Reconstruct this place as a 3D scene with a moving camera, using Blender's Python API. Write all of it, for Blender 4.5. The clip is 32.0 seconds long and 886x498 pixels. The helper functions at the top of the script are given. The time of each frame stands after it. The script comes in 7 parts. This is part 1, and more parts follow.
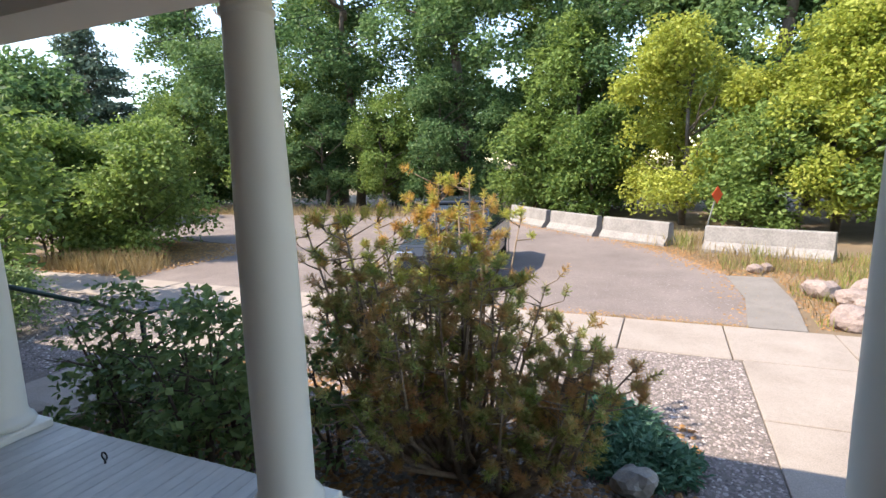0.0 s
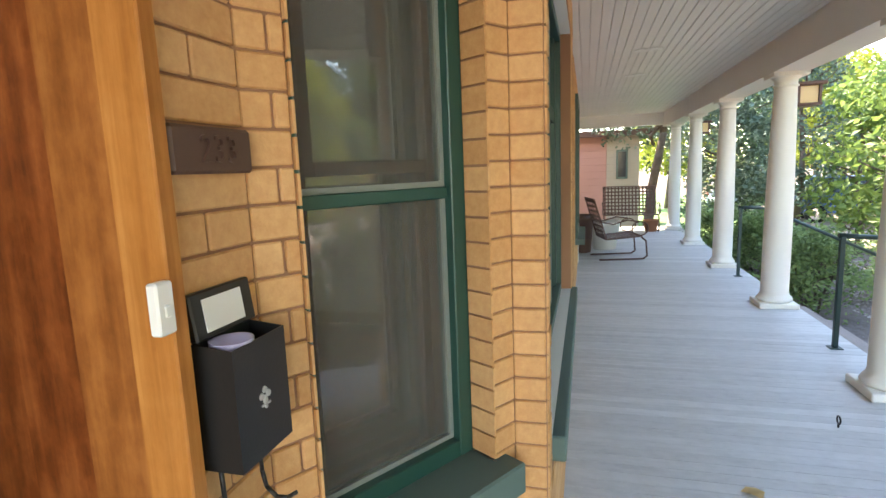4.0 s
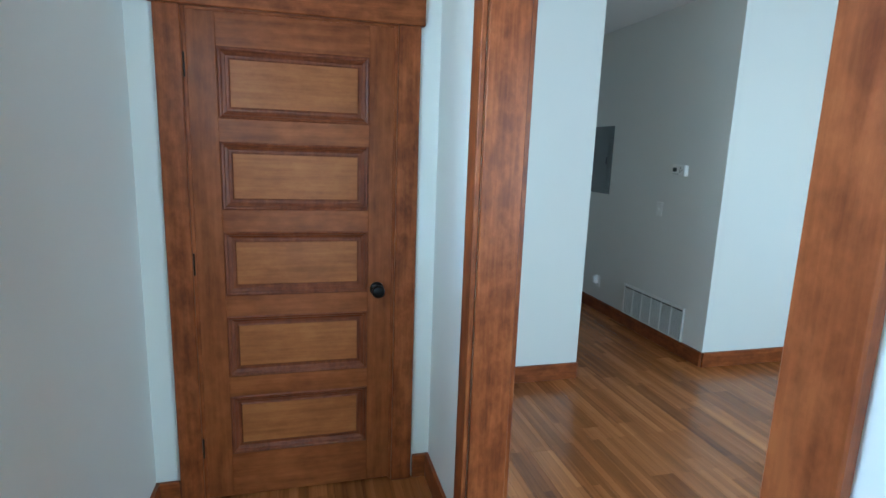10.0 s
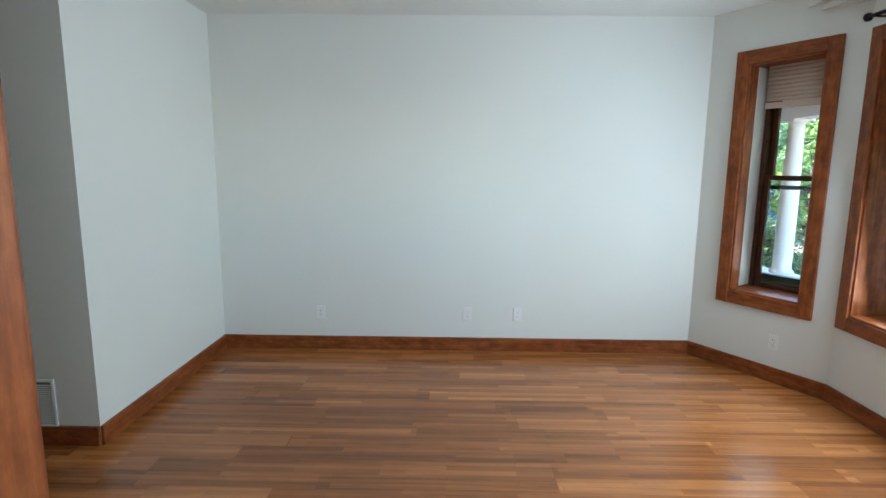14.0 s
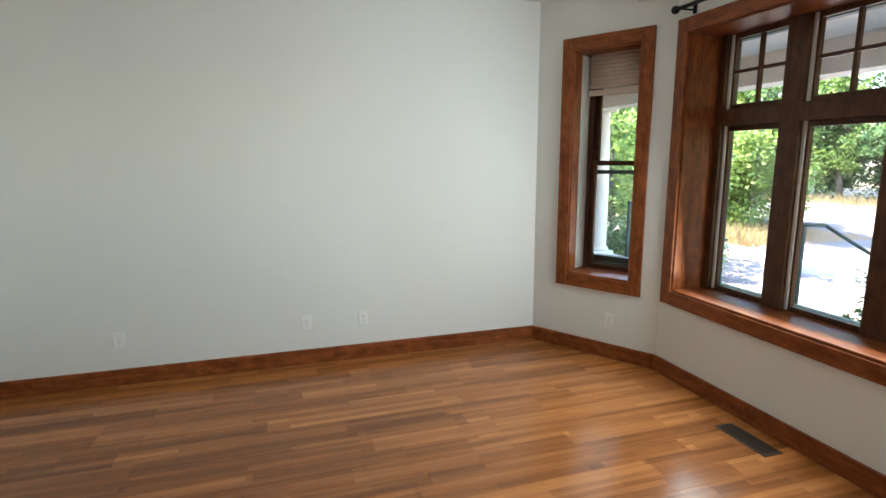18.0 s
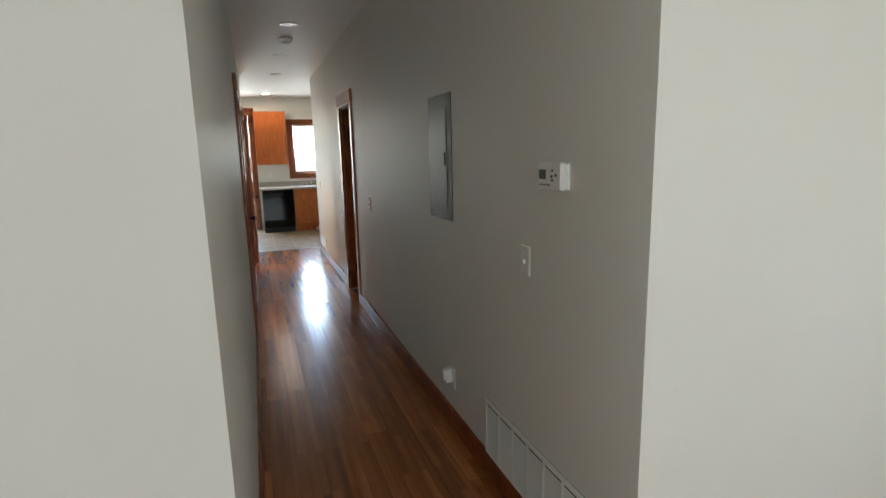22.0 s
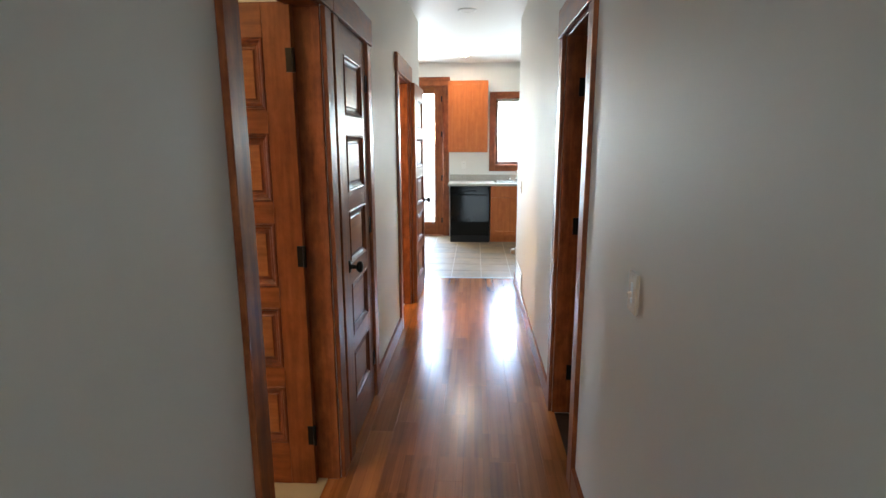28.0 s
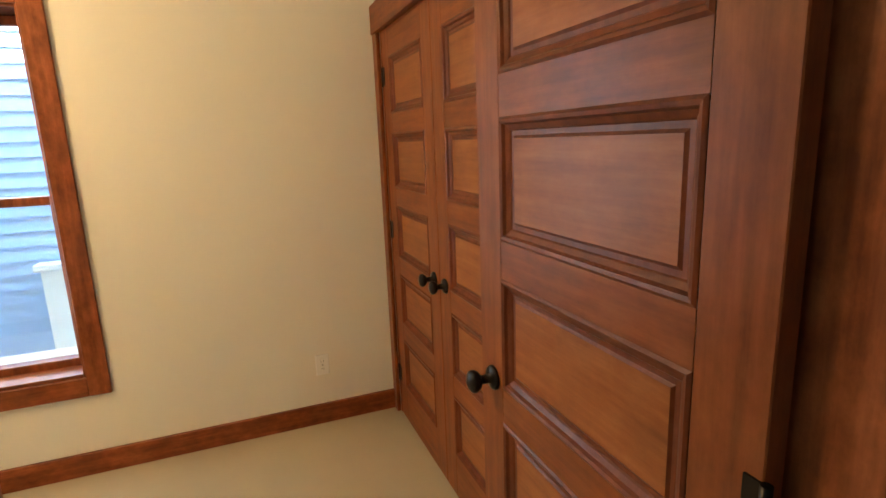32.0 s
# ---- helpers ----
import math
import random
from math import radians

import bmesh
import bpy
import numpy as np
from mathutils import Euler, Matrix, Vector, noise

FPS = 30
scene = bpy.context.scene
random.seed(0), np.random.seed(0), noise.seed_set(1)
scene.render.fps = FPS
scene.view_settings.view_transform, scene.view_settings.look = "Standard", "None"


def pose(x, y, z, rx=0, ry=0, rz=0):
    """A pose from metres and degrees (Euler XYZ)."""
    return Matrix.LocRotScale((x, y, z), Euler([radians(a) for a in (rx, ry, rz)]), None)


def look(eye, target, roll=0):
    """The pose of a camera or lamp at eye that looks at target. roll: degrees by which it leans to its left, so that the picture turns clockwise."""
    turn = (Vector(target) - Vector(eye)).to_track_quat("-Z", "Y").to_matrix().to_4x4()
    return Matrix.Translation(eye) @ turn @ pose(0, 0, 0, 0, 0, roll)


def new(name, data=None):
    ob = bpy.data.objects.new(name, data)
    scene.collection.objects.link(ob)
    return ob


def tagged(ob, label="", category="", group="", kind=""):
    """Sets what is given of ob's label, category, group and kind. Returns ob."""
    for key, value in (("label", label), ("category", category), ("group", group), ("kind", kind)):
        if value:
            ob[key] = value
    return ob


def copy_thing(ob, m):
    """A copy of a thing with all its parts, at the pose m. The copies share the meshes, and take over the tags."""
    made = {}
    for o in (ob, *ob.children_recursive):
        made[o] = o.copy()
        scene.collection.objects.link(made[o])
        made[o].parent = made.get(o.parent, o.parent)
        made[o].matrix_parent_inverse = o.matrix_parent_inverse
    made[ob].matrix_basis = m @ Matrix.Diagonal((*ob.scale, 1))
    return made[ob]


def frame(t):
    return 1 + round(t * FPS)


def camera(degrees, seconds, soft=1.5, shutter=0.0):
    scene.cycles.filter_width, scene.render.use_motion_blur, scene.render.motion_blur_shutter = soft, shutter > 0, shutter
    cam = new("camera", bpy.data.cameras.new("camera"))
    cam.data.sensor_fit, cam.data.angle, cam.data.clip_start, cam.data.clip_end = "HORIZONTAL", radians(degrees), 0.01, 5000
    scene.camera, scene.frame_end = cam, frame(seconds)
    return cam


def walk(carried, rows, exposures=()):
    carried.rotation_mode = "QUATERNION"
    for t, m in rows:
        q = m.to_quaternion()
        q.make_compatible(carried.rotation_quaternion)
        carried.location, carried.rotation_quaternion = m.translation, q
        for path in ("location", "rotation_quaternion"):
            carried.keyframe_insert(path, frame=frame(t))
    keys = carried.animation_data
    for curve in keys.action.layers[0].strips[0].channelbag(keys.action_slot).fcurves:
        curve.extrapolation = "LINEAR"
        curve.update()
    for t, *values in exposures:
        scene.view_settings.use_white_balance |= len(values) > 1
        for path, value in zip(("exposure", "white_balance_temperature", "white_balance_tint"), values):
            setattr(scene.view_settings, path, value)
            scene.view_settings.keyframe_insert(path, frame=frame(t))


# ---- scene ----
cam = camera(80.3, 32.0)
PATH = [
    (0, (0.100, -0.183, 1.543), (-0.679, 1.632, 1.226), -1.8),
    (0.5, (0.104, -0.166, 1.529), (-0.973, 1.492, 1.228), -1.8),
    (1, (0.089, -0.192, 1.519), (-1.245, 1.272, 1.237), -1.8),
    (1.5, (0.149, -0.247, 1.527), (-1.399, 0.991, 1.260), -1.9),
    (2, (0.229, -0.297, 1.516), (-1.484, 0.698, 1.246), -1.7),
    (2.5, (0.224, -0.314, 1.488), (-1.622, 0.407, 1.219), -1.8),
    (4.5, (0.134, -0.336, 1.484), (-1.580, -1.319, 1.171), -2.2),
    (5, (0.150, -0.377, 1.475), (-1.253, -1.765, 1.147), -2.0),
    (5.5, (0.157, -0.485, 1.466), (-0.846, -2.182, 1.125), -1.8),
    (6, (0.129, -0.620, 1.488), (-0.492, -2.492, 1.155), -1.7),
    (6.5, (0.046, -0.759, 1.482), (-0.264, -2.707, 1.155), -2.0),
    (7, (-0.056, -0.921, 1.494), (-0.209, -2.886, 1.158), -1.5),
    (7.5, (-0.094, -1.120, 1.488), (-0.209, -3.087, 1.142), -0.8),
    (8, (-0.086, -1.353, 1.512), (-0.238, -3.317, 1.167), 0.3),
    (8.5, (-0.096, -1.590, 1.526), (-0.309, -3.547, 1.171), 1.0),
    (9, (-0.076, -1.867, 1.521), (-0.375, -3.812, 1.164), 1.9),
    (9.5, (-0.032, -2.094, 1.524), (-0.394, -4.029, 1.172), 2.0),
    (10, (-0.001, -2.279, 1.538), (-0.508, -4.180, 1.176), 2.0),
    (10.5, (-0.026, -2.466, 1.541), (-0.726, -4.305, 1.179), 2.1),
    (11, (-0.037, -2.670, 1.540), (-0.978, -4.396, 1.169), 2.7),
    (11.5, (-0.017, -2.850, 1.532), (-1.260, -4.379, 1.189), 2.4),
    (12, (-0.024, -2.976, 1.545), (-1.538, -4.242, 1.222), 2.0),
    (12.5, (-0.067, -3.140, 1.549), (-1.797, -4.095, 1.240), 1.7),
    (13, (-0.125, -3.261, 1.566), (-1.991, -3.912, 1.257), 1.5),
    (13.5, (-0.155, -3.390, 1.573), (-2.101, -3.735, 1.268), 1.2),
    (14, (-0.179, -3.469, 1.565), (-2.154, -3.500, 1.255), 0.5),
    (14.5, (-0.238, -3.491, 1.568), (-2.195, -3.223, 1.253), 0.1),
    (15, (-0.331, -3.530, 1.556), (-2.221, -2.963, 1.232), 0.8),
    (15.5, (-0.394, -3.593, 1.563), (-2.172, -2.740, 1.232), 1.1),
    (17.5, (-0.531, -3.525, 1.557), (-2.268, -2.596, 1.217), -0.3),
    (18, (-0.573, -3.445, 1.557), (-2.458, -2.873, 1.211), -0.3),
    (18.5, (-0.697, -3.474, 1.589), (-2.652, -3.264, 1.221), -0.5),
    (19, (-0.935, -3.665, 1.590), (-2.895, -3.772, 1.205), -0.1),
    (19.5, (-1.194, -3.695, 1.547), (-3.090, -4.239, 1.216), 1.6),
    (20, (-1.301, -3.782, 1.542), (-3.040, -4.692, 1.160), -0.7),
    (20.5, (-1.490, -3.861, 1.541), (-2.973, -5.144, 1.152), -0.8),
    (21, (-1.638, -4.016, 1.541), (-2.863, -5.553, 1.168), -0.6),
    (21.5, (-1.781, -4.155, 1.549), (-2.720, -5.880, 1.174), -1.5),
    (22, (-1.934, -4.326, 1.549), (-2.589, -6.181, 1.185), -1.4),
    (22.5, (-2.017, -4.579, 1.545), (-2.497, -6.489, 1.194), -0.3),
    (23, (-2.087, -4.813, 1.543), (-2.453, -6.748, 1.189), 0.4),
    (23.5, (-2.182, -5.055, 1.555), (-2.407, -7.010, 1.194), 0.5),
    (24, (-2.225, -5.333, 1.551), (-2.302, -7.299, 1.193), 0.6),
    (24.5, (-2.251, -5.612, 1.563), (-2.218, -7.578, 1.199), 0.8),
    (26.5, (-2.371, -6.714, 1.529), (-2.287, -8.673, 1.139), 0.3),
    (27, (-2.396, -6.960, 1.522), (-2.331, -8.919, 1.124), 0.1),
    (27.5, (-2.408, -7.241, 1.527), (-2.326, -9.200, 1.131), 0.0),
    (28, (-2.447, -7.526, 1.518), (-2.326, -9.482, 1.121), -0.2),
    (28.5, (-2.457, -7.800, 1.521), (-2.294, -9.753, 1.123), -0.5),
    (29, (-2.405, -8.081, 1.526), (-2.208, -10.031, 1.127), -0.6),
    (29.5, (-2.371, -8.365, 1.495), (-1.999, -10.287, 1.085), -1.4),
    (30, (-2.353, -8.567, 1.511), (-1.682, -10.401, 1.080), -1.3),
    (30.5, (-2.282, -8.731, 1.498), (-1.302, -10.419, 1.065), -1.2),
    (31, (-2.228, -8.852, 1.511), (-0.936, -10.317, 1.082), -1.7),
    (31.5, (-2.185, -8.987, 1.517), (-0.566, -10.088, 1.108), -1.9),
    (32, (-2.120, -9.065, 1.513), (-0.293, -9.767, 1.106), -2.2),
]
EXPOSURES = [
    (0.0, 1.9, 7200, 12), (1.0, 2.3, 7300, 12), (2.0, 2.95, 8300, 20), (2.5, 3.1, 8200, 19), (4.5, 3.75, 7400, 13), (5.0, 4.0, 6900, 12),
    (5.5, 4.5, 6500, 11), (6.0, 4.4, 6000, 7), (7.0, 4.68, 5900, 8), (8.0, 4.62, 6000, 9), (9.0, 4.82, 5700, 5), (10.0, 4.95, 5000, -1),
    (11.0, 4.8, 5500, 4), (12.0, 4.7, 5400, 3), (13.5, 4.65, 5900, 8), (15.0, 4.4, 5500, 4), (18.0, 4.4, 6600, 10), (20.0, 4.6, 6300, 13),
    (22.0, 4.65, 6800, 13), (23.0, 5.08, 6900, 13), (24.0, 5.7, 6900, 12), (26.5, 5.75, 6300, 11), (28.0, 5.5, 6200, 11), (29.0, 5.3, 6100, 9), (30.0, 5.25, 6000, 8), (30.5, 5.25, 5900, 7),
    (31.0, 5.65, 6200, 7), (31.5, 5.7, 6000, 5), (32.0, 5.7, 5900, 4)]

walk(cam, [(t, look(eye, target, roll)) for t, eye, target, roll in PATH], EXPOSURES)

# ---- world and sun ----
world = bpy.data.worlds.new("sky")
scene.world = world
world.use_nodes = True
wn = world.node_tree
SUN_AZ, SUN_EL = 235.0, 50.0  # compass degrees from +y towards +x, and height
sky = wn.nodes.new("ShaderNodeTexSky")
sky.sky_type, sky.sun_disc = "NISHITA", False
sky.sun_elevation, sky.sun_rotation = radians(SUN_EL), radians(SUN_AZ)
sky.air_density, sky.dust_density = 1.0, 0.25
wn.links.new(sky.outputs[0], wn.nodes["Background"].inputs[0])
wn.nodes["Background"].inputs[1].default_value = 0.15
sun_data = bpy.data.lights.new("sun", "SUN")
sun_data.energy, sun_data.angle, sun_data.color = 2.8, radians(0.5), (1.0, 0.93, 0.82)
sun = new("sun", sun_data)
away = Vector((math.sin(radians(SUN_AZ)) * math.cos(radians(SUN_EL)), math.cos(radians(SUN_AZ)) * math.cos(radians(SUN_EL)), math.sin(radians(SUN_EL))))
sun.matrix_world = look(away * 60, (0, 0, 0))


def area_lamp(name, m, width, height, power, colour=(1, 1, 1)):
    d = bpy.data.lights.new(name, "AREA")
    d.shape, d.size, d.size_y, d.energy, d.color = "RECTANGLE", width, height, power, colour
    ob = new(name, d)
    ob.matrix_world = m
    return ob


# daylight in the window openings stands in for the sky that they face
DAY = (0.78, 0.93, 1.0)
area_lamp("bay_daylight", look((-2.68, -0.9, 1.5), (-2.68, -5, 0.9)), 1.5, 1.6, 2.9, DAY)
area_lamp("bay_side_daylight", look((-4.045, -1.155, 1.45), (-3.2, -2.5, 0.9)), 0.35, 1.5, 0.1, DAY)
area_lamp("bay_side_daylight", look((-1.305, -1.155, 1.45), (-2.15, -2.5, 0.9)), 0.35, 1.5, 0.22, DAY)
area_lamp("kitchen_daylight", look((-3.13, -16.19, 1.55), (-3.0, -13, 0.8)), 0.6, 0.8, 1.0, DAY)
area_lamp("rear_door_daylight", look((-1.53, -16.17, 1.3), (-2.3, -10, 0.3)), 0.45, 2.0, 1.7, DAY)
area_lamp("bedroom_daylight", look((0.72, -7.87, 1.3), (-1, -8.5, 0.9)), 0.75, 1.4, 0.36, DAY)
area_lamp("foyer_daylight", look((0.92, -2.93, 1.82), (-0.2, -4.4, 0.9)), 0.8, 0.85, 1.1, DAY)

# fill lamp added in the open front doorway to brighten the foyer wall
area_lamp("front_door_daylight", look((0.0, -0.97, 1.15), (-0.75, -2.6, 1.1)), 0.62, 1.8, 0.42, DAY)
# warm lamps out of view, added for the glow of bedroom and bathroom
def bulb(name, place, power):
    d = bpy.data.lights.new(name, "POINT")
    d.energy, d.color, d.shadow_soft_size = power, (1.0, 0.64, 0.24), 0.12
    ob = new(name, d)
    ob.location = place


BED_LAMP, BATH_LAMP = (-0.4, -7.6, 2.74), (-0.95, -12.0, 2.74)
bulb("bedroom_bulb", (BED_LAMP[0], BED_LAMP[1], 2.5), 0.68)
bulb("bathroom_bulb", (BATH_LAMP[0], BATH_LAMP[1], 2.5), 1.7)

# ---- materials ----
def mat(name, colour=(0.8, 0.8, 0.8), rough=0.5, metal=0.0, spec=0.5):
    m = bpy.data.materials.new(name)
    m.use_nodes = True
    b = m.node_tree.nodes["Principled BSDF"]
    b.inputs["Base Color"].default_value = (*colour, 1)
    b.inputs["Roughness"].default_value = rough
    b.inputs["Metallic"].default_value = metal
    b.inputs["Specular IOR Level"].default_value = spec
    return m


def nodes_of(m):
    t = m.node_tree
    return t, t.nodes["Principled BSDF"]


def coords(t, scale=(1, 1, 1), world_space=True):
    """Object or world coordinates, stretched."""
    mp = t.nodes.new("ShaderNodeMapping")
    mp.inputs["Scale"].default_value = scale
    if world_space:
        g = t.nodes.new("ShaderNodeNewGeometry")
        t.links.new(g.outputs["Position"], mp.inputs[0])
    else:
        g = t.nodes.new("ShaderNodeTexCoord")
        t.links.new(g.outputs["Object"], mp.inputs[0])
    return mp.outputs[0]


def noise_tex(t, co, scale, detail=4, rough=0.55):
    n = t.nodes.new("ShaderNodeTexNoise")
    n.inputs["Scale"].default_value, n.inputs["Detail"].default_value, n.inputs["Roughness"].default_value = scale, detail, rough
    t.links.new(co, n.inputs["Vector"])
    return n.outputs["Fac"]


def ramp(t, fac, stops):
    r = t.nodes.new("ShaderNodeValToRGB")
    while len(r.color_ramp.elements) < len(stops):
        r.color_ramp.elements.new(0.5)
    for e, (p, c) in zip(r.color_ramp.elements, stops):
        e.position, e.color = p, (*c, 1)
    t.links.new(fac, r.inputs[0])
    return r.outputs[0]


def mix(t, a, b, fac, how="MIX"):
    n = t.nodes.new("ShaderNodeMix")
    n.data_type, n.blend_type = "RGBA", how
    for socket, v in ((n.inputs[6], a), (n.inputs[7], b), (n.inputs[0], fac)):
        if isinstance(v, (int, float)):
            socket.default_value = v
        elif isinstance(v, tuple):
            socket.default_value = (*v, 1)
        else:
            t.links.new(v, socket)
    return n.outputs[2]


def bump(t, b, height, strength=0.2, distance=0.01):
    n = t.nodes.new("ShaderNodeBump")
    n.inputs["Strength"].default_value, n.inputs["Distance"].default_value = strength, distance
    t.links.new(height, n.inputs["Height"])
    t.links.new(n.outputs[0], b.inputs["Normal"])


def rough_from(t, b, fac, low, high):
    n = t.nodes.new("ShaderNodeMapRange")
    n.inputs["To Min"].default_value, n.inputs["To Max"].default_value = low, high
    t.links.new(fac, n.inputs["Value"])
    t.links.new(n.outputs[0], b.inputs["Roughness"])


def paint(name, colour, rough=0.5, relief=0.08, scale=220, stain=0.06):
    """Rolled wall paint: orange-peel relief and faint unevenness."""
    m = mat(name, colour, rough)
    t, b = nodes_of(m)
    co = coords(t)
    big = noise_tex(t, co, 1.3, 3)
    t.links.new(mix(t, colour, tuple(c * (1 - stain) for c in colour), big), b.inputs["Base Color"])
    fine = noise_tex(t, co, scale, 3)
    bump(t, b, fine, relief, 0.002)
    rough_from(t, b, big, rough - 0.05, rough + 0.08)
    return m


def wood(name, dark, mid, light, grain=(18, 18, 1.2), rough=0.35, blotch=0.45, per_piece=0.0, relief=0.06, local=True, detail=6):
    """Stained timber: grain along one axis, blotches, per-piece tone."""
    m = mat(name, mid, rough, 0.0, 0.22)
    t, b = nodes_of(m)
    co = coords(t, grain, not local)
    info = t.nodes.new("ShaderNodeObjectInfo")
    shift = t.nodes.new("ShaderNodeVectorMath")
    shift.operation = "MULTIPLY_ADD"
    comb = t.nodes.new("ShaderNodeCombineXYZ")
    for n in range(3):
        t.links.new(info.outputs["Random"], comb.inputs[n])
    t.links.new(comb.outputs[0], shift.inputs[0])
    shift.inputs[1].default_value = (37, 53, 71)
    t.links.new(co, shift.inputs[2])
    g = noise_tex(t, shift.outputs[0], 2.2, detail, 0.62)
    c = ramp(t, g, [(0.28, dark), (0.5, mid), (0.72, light)])
    sh2 = t.nodes.new("ShaderNodeVectorMath")
    sh2.operation = "MULTIPLY_ADD"
    t.links.new(comb.outputs[0], sh2.inputs[0])
    sh2.inputs[1].default_value = (37, 53, 71)
    t.links.new(coords(t, tuple(0.75 + g / 36 for g in grain), not local), sh2.inputs[2])
    bl = noise_tex(t, sh2.outputs[0], 13, 5, 0.65)
    c = mix(t, c, ramp(t, bl, [(0.36, dark), (0.5, mid), (0.64, light)]), blotch)
    if per_piece:
        c = mix(t, c, ramp(t, info.outputs["Random"], [(0.0, tuple(v * (1 - per_piece) for v in mid)), (0.5, mid), (1.0, tuple(min(1, v * (1 + per_piece)) for v in light))]), 0.45)
    t.links.new(c, b.inputs["Base Color"])
    bump(t, b, g, relief, 0.003)
    rough_from(t, b, bl, rough - (0.06 if local else 0.012), rough + (0.1 if local else 0.02))
    return m


WALL = paint("wall_paint", (0.76, 0.75, 0.7), 0.54)
WALL.node_tree.nodes["Principled BSDF"].inputs["Specular IOR Level"].default_value = 0.28
CEIL = paint("ceiling_paint", (0.8, 0.79, 0.75), 0.6, 0.25, 90)
BEDWALL = paint("bedroom_wall_paint", (0.8, 0.76, 0.66), 0.6)
TR = ((0.09, 0.021, 0.007), (0.215, 0.056, 0.015), (0.36, 0.112, 0.032))
TRIM = wood("stained_alder_trim", *TR)
TRIM_H = wood("stained_alder_trim_level", *TR, (1.2, 18, 18))
DW = ((0.115, 0.03, 0.009), (0.215, 0.059, 0.016), (0.3, 0.098, 0.028))
DOORWOOD = wood("stained_fir_stile", *DW, blotch=0.35)
DOORWOOD_H = wood("stained_fir_rail", *DW, (1.2, 18, 18), blotch=0.35)
PANELWOOD = wood("stained_fir_panel", (0.185, 0.056, 0.016), (0.28, 0.092, 0.026), (0.37, 0.137, 0.043), (1.2, 18, 18), blotch=0.35)
for m_ in (DOORWOOD, DOORWOOD_H, PANELWOOD):
    m_.node_tree.nodes["Principled BSDF"].inputs["Specular IOR Level"].default_value = 0.2
FIR = wood("clear_fir", (0.3, 0.1, 0.02), (0.45, 0.172, 0.042), (0.57, 0.25, 0.073), (26, 26, 1.0), 0.4, 0.3)
FIR_H = wood("clear_fir_level", (0.3, 0.1, 0.02), (0.45, 0.172, 0.042), (0.57, 0.25, 0.073), (1.0, 26, 26), 0.4, 0.3)
CABWOOD = wood("cabinet_maple", (0.31, 0.075, 0.016), (0.4, 0.105, 0.023), (0.48, 0.15, 0.038), (14, 14, 1.2), 0.35, 0.3)
FLOORWOOD = wood("floor_plank", (0.065, 0.02, 0.006), (0.22, 0.08, 0.023), (0.35, 0.148, 0.05), (11, 0.4, 11), 0.21, 0.1, 0.25, 0.02, False, 3)
# the boards are printed with narrow strips of differing tone
t_, b_ = nodes_of(FLOORWOOD)
b_.inputs["Specular IOR Level"].default_value = 0.42
sep_, com_, bri_ = t_.nodes.new("ShaderNodeSeparateXYZ"), t_.nodes.new("ShaderNodeCombineXYZ"), t_.nodes.new("ShaderNodeTexBrick")
t_.links.new(coords(t_), sep_.inputs[0])
t_.links.new(sep_.outputs["Y"], com_.inputs["X"])
t_.links.new(sep_.outputs["X"], com_.inputs["Y"])
t_.links.new(com_.outputs[0], bri_.inputs["Vector"])
for n_, v_ in (("Scale", 1.0), ("Mortar Size", 0.0007), ("Mortar Smooth", 0.3), ("Bias", 0.0), ("Brick Width", 0.58), ("Row Height", 0.0423)):
    bri_.inputs[n_].default_value = v_
bri_.offset, bri_.offset_frequency = 0.37, 2
bri_.inputs["Color1"].default_value, bri_.inputs["Color2"].default_value, bri_.inputs["Mortar"].default_value = (1.02, 0.89, 0.76, 1), (1.62, 1.5, 1.33, 1), (0.7, 0.6, 0.5, 1)
old_ = b_.inputs["Base Color"].links[0].from_socket
t_.links.new(mix(t_, old_, bri_.outputs["Color"], 1.0, "MULTIPLY"), b_.inputs["Base Color"])
PORCHWOOD = wood("porch_board_paint", (0.34, 0.345, 0.335), (0.5, 0.5, 0.485), (0.6, 0.6, 0.58), (14, 1.5, 14), 0.48, 0.4, 0.12, 0.2, False)
WHITE = paint("white_woodwork", (0.78, 0.76, 0.70), 0.45, 0.1, 60, 0.1)
PLASTIC = mat("white_plastic", (0.8, 0.79, 0.75), 0.35)
BLACK = mat("black_metal", (0.012, 0.012, 0.013), 0.4, 0.6)
BRONZE = mat("oil_rubbed_bronze", (0.02, 0.017, 0.015), 0.32, 0.8)
GREEN = paint("dark_green_paint", (0.014, 0.064, 0.05), 0.4, 0.1, 80)
STEEL = mat("grey_panel_paint", (0.105, 0.108, 0.1), 0.5, 0.1)


